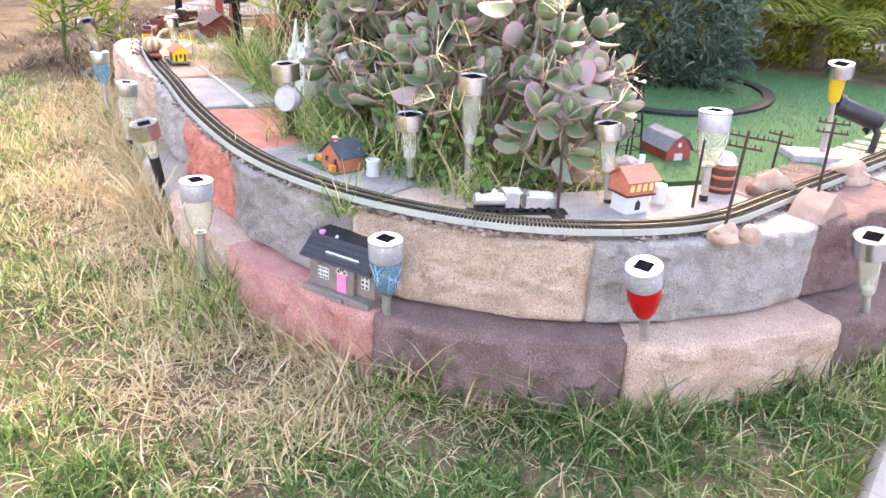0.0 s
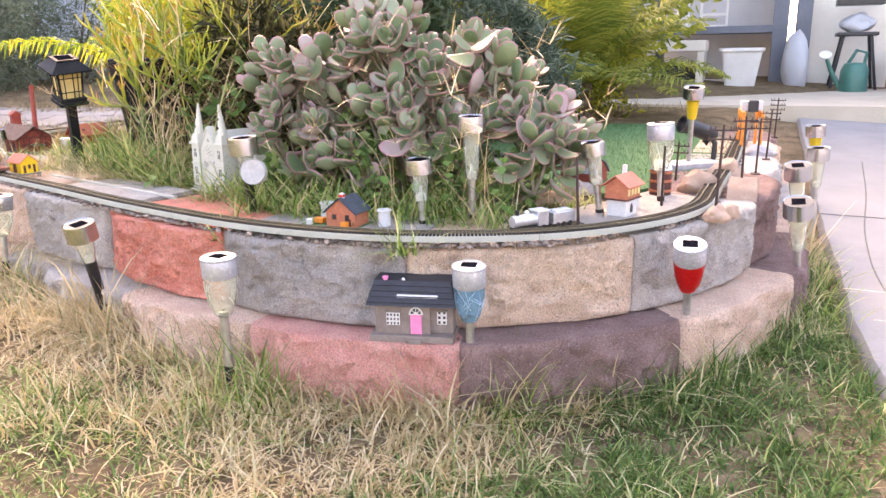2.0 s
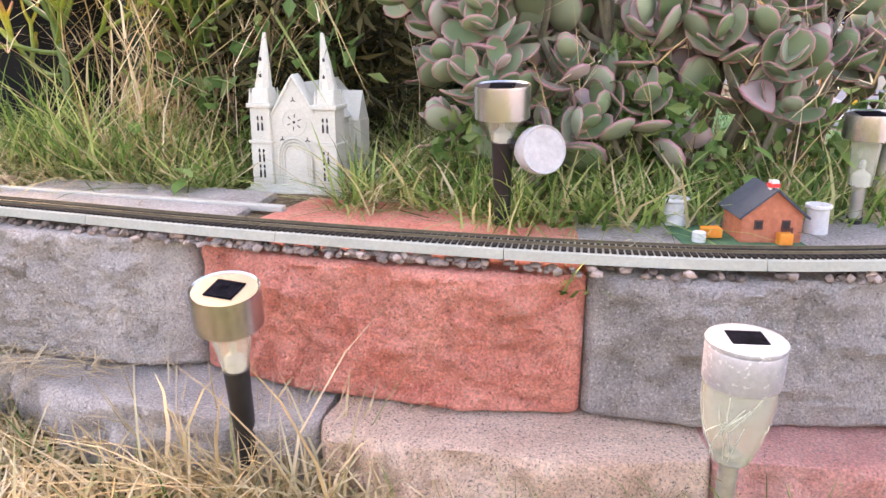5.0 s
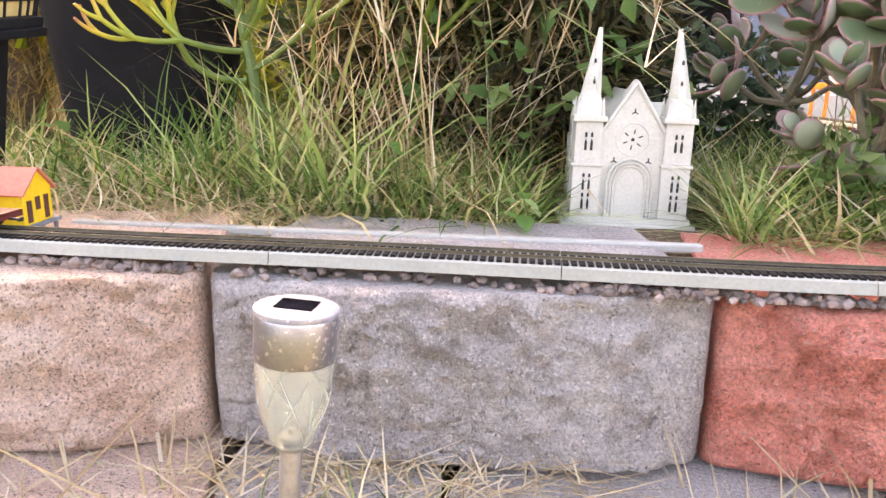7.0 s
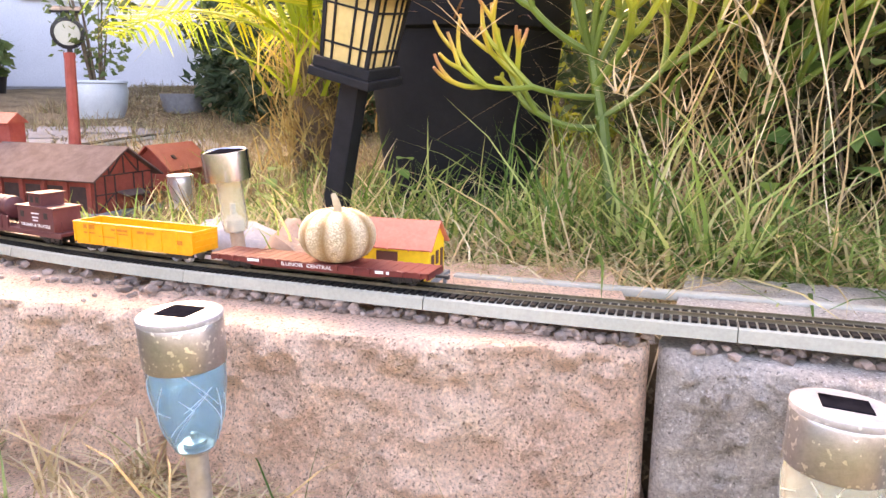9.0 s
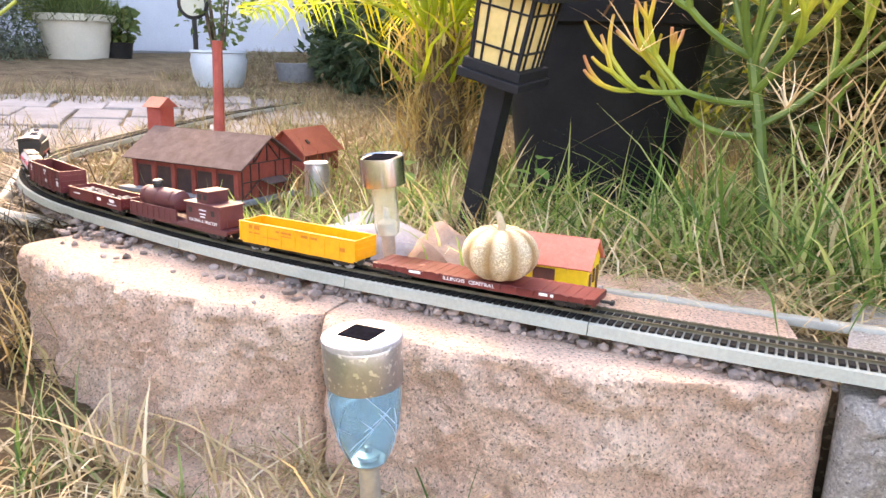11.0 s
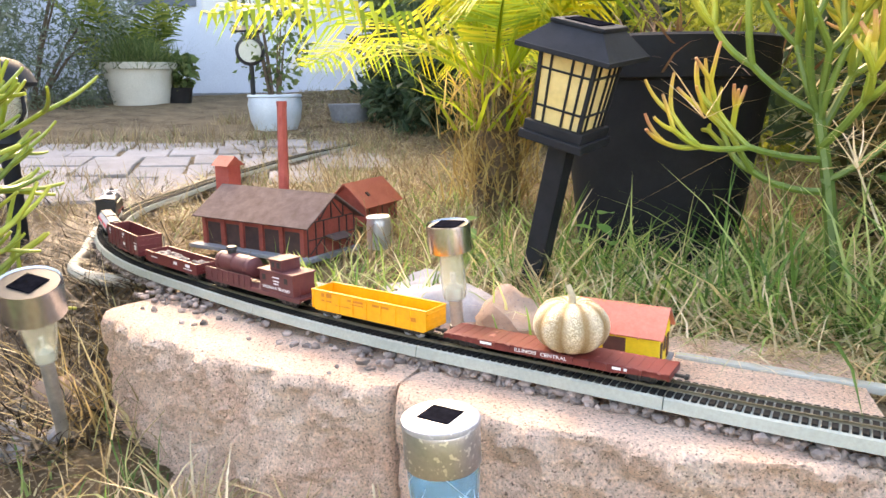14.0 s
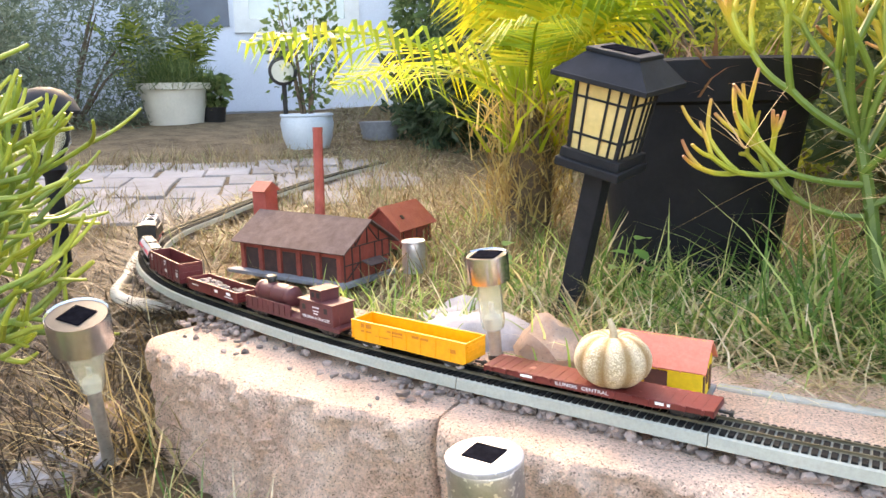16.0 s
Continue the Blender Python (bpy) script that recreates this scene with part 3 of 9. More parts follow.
# ---------- retaining wall of split-faced blocks ----------
def wall_block(a, b, z0, z1, depth, material, seed, parent, swell=0.026, label="", fine=0.0062):
    """One block between two front corners: a rough three-faced front, a flatter top, cast sides."""
    a, b = Vector((*a, 0)), Vector((*b, 0))
    along = (b - a)
    w = along.length - 0.005
    ex = along.normalized()
    a = a + ex * 0.0025
    out = Vector((ex.y, -ex.x, 0))
    nu, nv = max(16, int(w / fine)), int(0.15 / fine)
    bm = bmesh.new()
    off = Vector((seed * 5.1, seed * 2.7, seed * 9.3))
    grid = []
    zs = [z0 + (z1 - z0) * k / nv for k in range(nv + 1)]
    for i in range(nu + 1):
        u = i / nu
        flat = min(1.0, u / 0.27, (1 - u) / 0.27)
        col = []
        for j, z in enumerate(zs):
            v = j / nv
            p = a + ex * (u * w)
            q = Vector((u * w, z, 0.0)) + off
            amp = 0.35 + 0.65 * min(1, u * 14, (1 - u) * 14)
            r = 0.0100 * noise.noise(q * 7.5) - 0.0085 * abs(noise.noise(q * 12 + off)) + 0.0085 * noise.fractal(q * 15, 0.7, 2.1, 4) + 0.0085 * noise.noise(q * 40) + 0.0055 * noise.noise(q * 88) + 0.0032 * noise.noise(q * 170) + 0.0030 * noise.noise(q * 290)
            edge = max(0.0, 1 - min(v, 1 - v) / 0.055)
            d = swell * flat + r * amp * (1 - 0.75 * edge) - 0.006 * edge * edge
            cut = 0.010 * max(0.0, 1 - min(u, 1 - u) / 0.022) ** 2
            top = 0.003 * noise.noise(q * 40) * (1 if j > nv - 3 else 0)
            p = p + out * (d - cut)
            col.append(bm.verts.new((p.x, p.y, z + top)))
        grid.append(col)
    for i in range(nu):
        for j in range(nv):
            bm.faces.new((grid[i][j], grid[i + 1][j], grid[i + 1][j + 1], grid[i][j + 1]))
    # top, in rows to the back
    last = [c[-1] for c in grid]
    rows_top = [last]
    for s in (0.02, 0.06, 0.12, 0.18, 1.0):
        row = []
        for i, v0 in enumerate(last):
            base = a + ex * (w * (0.06 * s + (1 - 0.12 * s) * i / nu))
            p = base - out * (depth * s) + out * ((v0.co - a).dot(out) * max(0, 1 - s * 5))
            zz = z1 + 0.0012 * noise.noise(Vector((p.x, p.y, seed)) * 60) + 0.0008
            row.append(bm.verts.new((p.x, p.y, zz)))
        rows_top.append(row)
    for r0, r1 in zip(rows_top, rows_top[1:]):
        for i in range(nu):
            bm.faces.new((r0[i], r0[i + 1], r1[i + 1], r1[i]))
    # ends and back
    for side in (0, nu):
        lo = bm.verts.new((*rows_top[-1][side].co.xy, z0))
        loop = [grid[side][j] for j in range(nv + 1)] + [r[side] for r in rows_top[1:]] + [lo]
        bm.faces.new(loop)
    return part("block", bm, material, parent, label, smooth=True)


wall = thing("retaining_wall", "two courses of coloured split-faced concrete blocks, dry stacked in a curve", "wall")
wall["kind"] = "structure"
UPPER = [block_pink, block_pink, block_grey, block_red, block_dark, block_tan, block_grey, block_maroon, block_grey, block_pink, block_maroon]
LOWER = [block_pink, block_pink, block_grey, block_grey, block_pink, block_rose, block_maroon, block_pink, block_maroon, block_pink, block_grey, block_tan]
TOP = 0.322
for k, (p, q) in enumerate(zip(UP, UP[1:])):
    wall_block(p, q, 0.178 if k else 0.170, TOP - (0.004 if k in (3, 5) else 0), 0.235, UPPER[k], 3 + k, wall, fine=0.0036 if k < 4 else 0.0052)
for k, (p, q) in enumerate(zip(LOW, LOW[1:])):
    mid = ((p[0] + q[0]) / 2, (p[1] + q[1]) / 2)
    wall_block(p, q, float(lie(*mid)) - 0.10, 0.174, 0.235, LOWER[k], 40 + k, wall, swell=0.022)

# ---------- railway track ----------
FRONT = [(-2.80, 3.75), (-2.45, 3.1), (-2.15, 2.5), (-1.98, 2.1), (-1.80, 1.75), (-1.64, 1.47), (-1.52, 1.29), (-1.40, 1.11), (-1.25, 0.975), (-1.12, 0.908), (-0.98, 0.865), (-0.79, 0.842), (-0.60, 0.831), (-0.46, 0.834), (-0.33, 0.845), (-0.20, 0.858), (-0.08, 0.873), (0.02, 0.888), (0.12, 0.902), (0.245, 0.917), (0.37, 0.931), (0.55, 0.96), (0.68, 0.985), (0.78, 1.008), (0.95, 1.068), (1.10, 1.155), (1.20, 1.245), (1.30, 1.38), (1.345, 1.50), (1.367, 1.65), (1.35, 1.78), (1.31, 1.88), (1.22, 2.10), (1.10, 2.40), (0.96, 2.72), (0.85, 2.98), (0.66, 3.40)]
line = smooth_line(FRONT, 0.006)
for _ in range(60):
    line[1:-1] = (line[:-2] + 2 * line[1:-1] + line[2:]) / 4
tang = np.gradient(line, axis=0)
tang /= np.linalg.norm(tang, axis=1)[:, None]
line = line + np.stack([-tang[:, 1], tang[:, 0]], 1) * 0.0225
arc = np.r_[0, np.cumsum(np.linalg.norm(np.diff(line, axis=0), axis=1))]
BED_Z = 0.3335


def on_track(s):
    """Place and heading (degrees) at s metres along the centre line."""
    x, y = np.interp(s, arc, line[:, 0]), np.interp(s, arc, line[:, 1])
    x2, y2 = np.interp(s + 0.004, arc, line[:, 0]), np.interp(s + 0.004, arc, line[:, 1])
    return float(x), float(y), math.degrees(math.atan2(y2 - y, x2 - x))


def swept(profile, s0, s1, step, bm=None, close=True):
    """A cross-section (across, height) drawn along the track."""
    bm = bm or bmesh.new()
    rings = []
    for s in np.linspace(s0, s1, max(2, int((s1 - s0) / step) + 1)):
        x, y, a = on_track(s)
        c, sn = math.cos(radians(a)), math.sin(radians(a))
        rings.append([bm.verts.new((x - sn * u, y + c * u, BED_Z + h)) for u, h in profile])
    n = len(profile)
    for p, q in zip(rings, rings[1:]):
        for k in range(n):
            bm.faces.new((p[k], p[(k + 1) % n], q[(k + 1) % n], q[k]))
    bm.faces.new(rings[0])
    bm.faces.new(rings[-1][::-1])
    return bm


BED = [(-0.0225, 0), (0.0225, 0), (0.0205, 0.0085), (0.0185, 0.0098), (-0.0185, 0.0098), (-0.0205, 0.0085)]
RAILS = (-0.00825, 0.00825)
tie_mesh = None
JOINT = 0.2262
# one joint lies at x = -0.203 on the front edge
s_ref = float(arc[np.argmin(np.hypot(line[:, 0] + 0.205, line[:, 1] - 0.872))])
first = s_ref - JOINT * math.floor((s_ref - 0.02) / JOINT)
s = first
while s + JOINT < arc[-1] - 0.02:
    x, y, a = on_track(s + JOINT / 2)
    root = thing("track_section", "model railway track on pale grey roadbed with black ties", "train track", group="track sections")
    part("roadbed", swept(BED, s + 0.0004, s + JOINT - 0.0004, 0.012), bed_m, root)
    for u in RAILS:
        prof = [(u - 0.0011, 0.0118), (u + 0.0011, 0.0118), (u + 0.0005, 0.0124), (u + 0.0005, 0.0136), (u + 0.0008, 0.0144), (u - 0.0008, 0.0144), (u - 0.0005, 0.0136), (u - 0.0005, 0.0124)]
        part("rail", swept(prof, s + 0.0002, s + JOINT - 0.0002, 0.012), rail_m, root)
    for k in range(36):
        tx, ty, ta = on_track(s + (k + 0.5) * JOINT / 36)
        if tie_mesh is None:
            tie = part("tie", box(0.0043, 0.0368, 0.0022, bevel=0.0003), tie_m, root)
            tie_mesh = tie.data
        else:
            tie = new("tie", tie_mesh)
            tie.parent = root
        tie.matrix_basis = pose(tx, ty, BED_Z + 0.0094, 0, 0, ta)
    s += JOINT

# Ballast of small stones under and before the roadbed.
bm = bmesh.new()
pebbles = []
r2 = random.Random(5)
for k in range(4200):
    st = r2.uniform(1.75, arc[-1] - 0.1)
    x, y, a = on_track(st)
    u = -0.0225 - abs(r2.gauss(0, 0.0045)) + 0.009
    if -0.86 < x < -0.45 and y < 1.0:
        u -= abs(r2.gauss(0, 0.022))
    if r2.random() < 0.3:
        u = r2.uniform(-0.02, 0.03)
    c, sn = math.cos(radians(a)), math.sin(radians(a))
    g = patch(np.array(st), np.array(0.0), 9, 0.3)
    if g < 0.36 and r2.random() < 0.75:
        continue
    pebbles.append((x - sn * u, y + c * u, r2.uniform(0.0022, 0.0056), r2.uniform(0, math.tau), r2.random()))
template = bmesh.new()
bmesh.ops.create_icosphere(template, subdivisions=1, radius=1.0)
tv = np.array([v.co for v in template.verts])
tf = [[v.index for v in f.verts] for f in template.faces]
template.free()
pv, pf = [], []
for x, y, r, a, q in pebbles:
    k = 1 + 0.32 * np.sin(tv[:, 0] * 2.3 + q * 40) * np.cos(tv[:, 1] * 2.9 + q * 17)
    v = tv * k[:, None] * np.array([r * (0.9 + 0.6 * q), r, r * 0.75])
    c, sn = math.cos(a), math.sin(a)
    v = np.c_[v[:, 0] * c - v[:, 1] * sn + x, v[:, 0] * sn + v[:, 1] * c + y, v[:, 2] + TOP + r * 0.62 + 0.0035 * (q > 0.6)]
    pf += [[i + len(pv) for i in f] for f in tf]
    pv += v.tolist()
tagged(raw("gravel", pv, pf, pebble_m), "small mixed grey and pink stones packed under the track", "gravel", kind="stuff")

# ---------- solar garden lamps ----------
def stand(foot, head):
    """A pose at foot whose z axis points to head, and the length between."""
    f, h = Vector(foot), Vector(head)
    return Matrix.Translation(f) @ Vector((0, 0, 1)).rotation_difference(h - f).to_matrix().to_4x4(), (h - f).length


def crackle(r0, r1, z0, z1, seed, bm=None):
    """Raised crackle lines on a tapered cup."""
    bm = bm or bmesh.new()
    r = random.Random(seed)
    for k in range(26):
        a, da = r.uniform(0, math.tau), r.uniform(-1.3, 1.3)
        u0, u1 = r.uniform(0, 0.6), r.uniform(0.5, 1.0)
        pts = []
        for n in range(6):
            u = u0 + (u1 - u0) * n / 5
            rad = r1 + (r0 - r1) * (1 - (1 - u) ** 2.2) + 0.0003
            pts.append((rad * math.cos(a + da * n / 5), rad * math.sin(a + da * n / 5), z0 + (z1 - z0) * u))
        tube(pts, 0.00042, seg=4, bm=bm)
    return bm


def cup_lamp(foot, head, glass, colour, spin=0.0, band=steel_w, spike=0.05, scale=1.0):
    """A cup-shaped lamp on a steel stick: white cap with a solar cell, metal band, tapered crackled cup."""
    m, L = stand(foot, head)
    root = thing("solar_lamp", f"solar stake lamp with a {colour} crackled cup and steel band", "garden lamp", m @ rotz(spin), "solar lamps")
    k = scale * 0.94
    part("cap", lathe([(0.0, L), (0.024 * k, L), (0.0280 * k, L - 0.0005), (0.0294 * k, L - 0.0014), (0.0298 * k, L - 0.0034), (0.0285 * k, L - 0.006)], 32), cap_m, root, smooth=True)
    part("solar_cell", box(0.027 * k, 0.023 * k, 0.0012, z=L - 0.0004, bevel=0.0004), panel_m, root, "dark square solar cell")
    part("band", lathe([(0.0288 * k, L - 0.0055), (0.0293 * k, L - 0.007), (0.0288 * k, L - 0.034), (0.028 * k, L - 0.036)], 32), band, root, "scuffed metal band", smooth=True)
    top, bot = L - 0.035, L - 0.102 * k
    prof = []
    for n in range(9):
        u = n / 8
        prof.append(((0.0145 + (0.0275 - 0.0145) * (1 - (1 - u) ** 2.2)) * k, bot + (top - bot) * u))
    cup = part("cup", lathe(prof + [(p[0] - 0.0016, p[1]) for p in prof[::-1]], 32), glass, root, f"{colour} see-through cup", smooth=True)
    part("crackle_line", crackle(0.0275 * k, 0.0145 * k, bot, top, int(L * 1e4) % 97), crack_b if glass is blue_g else (red_g if glass is red_g else crack_m), cup, "raised crackle lines")["kind"] = "stuff"
    part("bulb_holder", lathe([(0.0, bot + 0.001), (0.008, bot + 0.002), (0.008, bot + 0.005), (0.0025, bot + 0.006), (0.0025, bot + 0.010), (0.0, bot + 0.011)], 16), pole_m, cup, smooth=True)
    part("collar", lathe([(0.0, bot - 0.004), (0.010, bot - 0.004), (0.0125, bot + 0.0005), (0.0, bot + 0.001)], 20), pole_m, root, smooth=True)
    part("pole", lathe([(0.0072, spike), (0.0076, bot - 0.003)], 16), pole_m, root, "dull steel pole", smooth=True)
    part("spike", lathe([(0.002, -0.06), (0.0085, 0.02), (0.0085, spike + 0.004), (0.0, spike + 0.005)], 12), black_p, root, "black plastic ground spike", smooth=True)
    return root


def can_lamp(foot, head, colour="clear", glass=clear_g, spin=0.0, dark=False, pole_mat=None, cone=0.062, wide=0.0305, high=0.036):
    """A lamp with a bright steel drum for a head and a tapering tube below it."""
    m, L = stand(foot, head)
    stem = "black plastic stem" if dark else "steel pole"
    root = thing("solar_lamp", f"solar stake lamp, polished steel drum head on a {stem}", "garden lamp", m @ rotz(spin), "solar lamps")
    part("drum", lathe([(wide - 0.002, L - 0.003), (wide, L - 0.0005), (wide + 0.0003, L - 0.003), (wide, L - high), (wide - 0.002, L - high), (wide - 0.004, L - high + 0.003)], 36), steel_m, root, "polished steel drum", smooth=True)
    part("top_plate", lathe([(0.0, L - 0.002), (wide - 0.002, L - 0.002), (wide - 0.002, L - 0.006), (0, L - 0.006)], 32), black_p, root, "dark glassy top", smooth=True)
    part("solar_cell", box(0.027, 0.027, 0.001, z=L - 0.0019, bevel=0.0003), panel_m, root, "dark square solar cell")
    z1 = L - high + 0.002
    z0 = z1 - cone
    part("tube", lathe([(0.0115, z0), (0.013, z0 + 0.008), (wide - 0.010, z1), (wide - 0.0115, z1), (0.0115, z0 + 0.008), (0.010, z0 + 0.001)], 28), glass, root, f"{colour} tapered plastic tube", smooth=True)
    part("bulb_holder", lathe([(0.0, z0), (0.010, z0), (0.009, z0 + 0.012), (0.003, z0 + 0.017), (0.003, z0 + 0.028), (0, z0 + 0.029)], 16), white_m, root, smooth=True)
    pm = black_p if dark else (pole_mat or pole_m)
    part("pole", lathe([(0.0085 if dark else 0.0068, 0.0), (0.012 if dark else 0.0072, z0 - 0.002), (0.013 if dark else 0.011, z0 + 0.001), (0, z0 + 0.002)], 16), pm, root, smooth=True)
    part("spike", lathe([(0.0015, -0.06), (0.0085, 0.0), (0.0085, 0.02), (0, 0.021)], 12), black_p, root, smooth=True)
    return root


def foot_z(x, y):
    return float(ground_z(x, y))


# outside the wall
cup_lamp((1.395, 1.625, 0.055), (1.434, 1.546, 0.318), red_g, "red", 30, cap_m)
cup_lamp((1.226, 1.222, 0.035), (1.239, 1.205, 0.311), blue_g, "blue", 35, cap_m)
cup_lamp((0.903, 0.944, 0.06), (0.906, 0.940, 0.314), clear_g, "clear", 20, cap_m, scale=1.08)
can_lamp((0.468, 0.890, 0.085), (0.490, 0.848, 0.321), glass=clear_g, spin=10, dark=True, cone=0.052)
cup_lamp((0.074, 0.790, 0.12), (0.083, 0.802, 0.335), clear_g, "clear", 6)
cup_lamp((-0.300, 0.722, 0.12), (-0.308, 0.714, 0.356), blue_g, "blue", 4)
can_lamp((-0.822, 0.693, 0.18), (-0.764, 0.650, 0.394), spin=20)
can_lamp((1.418, 2.085, 0.05), (1.428, 2.003, 0.328), spin=25, cone=0.085)
can_lamp((1.325, 2.300, 0.06), (1.330, 2.228, 0.372), spin=30, cone=0.085)
can_lamp((1.24, 2.62, 0.08), (1.235, 2.60, 0.372), spin=10, cone=0.08)
can_lamp((1.10, 2.98, 0.09), (1.09, 2.95, 0.40), colour="yellow", glass=yellow_g, spin=10, cone=0.07)
# inside the planting
can_lamp((0.630, 1.160, 0.31), (0.631, 1.146, 0.478), spin=15, dark=True, cone=0.03)
can_lamp((0.998, 1.322, 0.31), (0.997, 1.312, 0.449), spin=15, cone=0.055, wide=0.026, high=0.028)
can_lamp((1.028, 1.424, 0.31), (1.034, 1.417, 0.524), spin=15, cone=0.095, wide=0.027, high=0.030)
cup_lamp((1.205, 1.830, 0.31), (1.198, 1.822, 0.492), clear_g, "clear", 20, cap_m, spike=0.02, scale=1.05)
can_lamp((1.182, 1.640, 0.31), (1.169, 1.621, 0.467), spin=20, cone=0.06, wide=0.024, high=0.028)
can_lamp((0.981, 2.342, 0.30), (1.008, 2.298, 0.545), colour="yellow", glass=yellow_g, spin=20, cone=0.06, wide=0.028, high=0.03)
can_lamp((0.965, 1.668, 0.31), (0.970, 1.663, 0.532), spin=20, wide=0.022, high=0.03)
can_lamp((-0.460, 0.948, 0.31), (-0.464, 0.934, 0.441), spin=12, cone=0.055, wide=0.0225, high=0.029)

# spotlight clipped to the black lamp in the planting
spot_at = look((0.676, 1.144, 0.410), (1.10, 0.72, 0.52))
root = thing("spotlight", "round steel solar spotlight with white reflector on black arm", "garden lamp", spot_at @ rotx(180))
part("housing", lathe([(0.0, -0.028), (0.018, -0.026), (0.0255, -0.008), (0.0265, 0.010), (0.0255, 0.012), (0.0235, 0.010)], 28), reflector_m, root, smooth=True)
part("reflector", lathe([(0.0, 0.0), (0.009, 0.001), (0.023, 0.0085), (0.0238, 0.0085)], 28), reflector_m, root, "white dished reflector", smooth=True)
part("bulb", lathe([(0.0, 0.010), (0.004, 0.008), (0.0055, 0.003), (0.0055, 0.0)], 14), white_m, root, smooth=True)
arm = (spot_at @ rotx(180)).inverted()
part("arm", tube([arm @ Vector((0.632, 1.150, 0.418)), arm @ Vector((0.652, 1.152, 0.408)), Vector((0, 0, -0.026))], 0.006, 8), black_p, root, smooth=True)


# square black garden lantern, leaning
def lantern(foot, head, tip, size):
    m, L = stand(foot, head)
    root = thing("garden_lantern", "black mission-style garden lantern with amber panes on a leaning post", "lantern", m @ rotz(2))
    s = size
    part("post", box(0.026, 0.026, L + 0.034, z=-0.03, bevel=0.002), black_matt, root, "square black post")
    z = L
    base = part("base", box(s * 1.22, s * 1.22, 0.011, z=z, bevel=0.002), black_matt, root)
    box_ = box(s * 1.12, s * 1.12, 0.012, z=z + 0.011, bevel=0.0015)
    part("ledge", box_, black_matt, base)
    z += 0.022
    H = 0.083
    part("lamp_core", lathe([(0.010, z), (0.010, z + H * 0.9)], 12), white_m, root)
    for k in range(4):
        r = rotz(90 * k)
        fw, tw = s * 0.44, s * 0.50
        pane = bmesh.new()
        v = [pane.verts.new(r @ Vector(c)) for c in ((-fw, -fw, z), (fw, -fw, z), (tw, -tw, z + H), (-tw, -tw, z + H), (-fw, -fw + 0.002, z), (fw, -fw + 0.002, z), (tw, -tw + 0.002, z + H), (-tw, -tw + 0.002, z + H))]
        for f in ((0, 1, 2, 3), (4, 5, 6, 7), (0, 1, 5, 4), (2, 3, 7, 6), (1, 2, 6, 5), (0, 3, 7, 4)):
            pane.faces.new([v[i] for i in f])
        pn = part("pane", pane, amber_g, root, "ribbed amber pane")

        def bar(u0, h0, u1, h1, t):
            w0, w1 = fw + (tw - fw) * h0, fw + (tw - fw) * h1
            return tube([r @ Vector((u0 * w0, -w0 - 0.0012, z + H * h0)), r @ Vector((u1 * w1, -w1 - 0.0012, z + H * h1))], t, 4)

        for u in (-0.60, 0.20, 0.62):
            part("bar", bar(u, 0, u, 1, 0.0016), black_matt, pn)
        for h in (0.24, 0.76):
            part("bar", bar(-1, h, 1, h, 0.0016), black_matt, pn)
        part("corner_post", bar(1.0, 0, 1.0, 1, 0.0032), black_matt, root)
        part("top_rail", bar(-1, 0.985, 1, 0.985, 0.003), black_matt, root)
    z += H
    roof = bmesh.new()
    box(s * 1.72, s * 1.72, 0.006, z=z, bevel=0.001, bm=roof)
    box(s * 1.68, s * 1.68, 0.024, z=z + 0.006, taper=0.56, bm=roof)
    box(s * 0.98, s * 0.98, 0.005, z=z + 0.030, bevel=0.0015, bm=roof)
    part("roof", roof, black_matt, root, "low black pyramid roof")
    part("solar_cell", box(s * 0.62, s * 0.62, 0.0012, z=z + 0.0352), panel_m, root)
    return root


lantern((-0.495, 1.160, 0.318), (-0.444, 1.142, 0.512), None, 0.068)

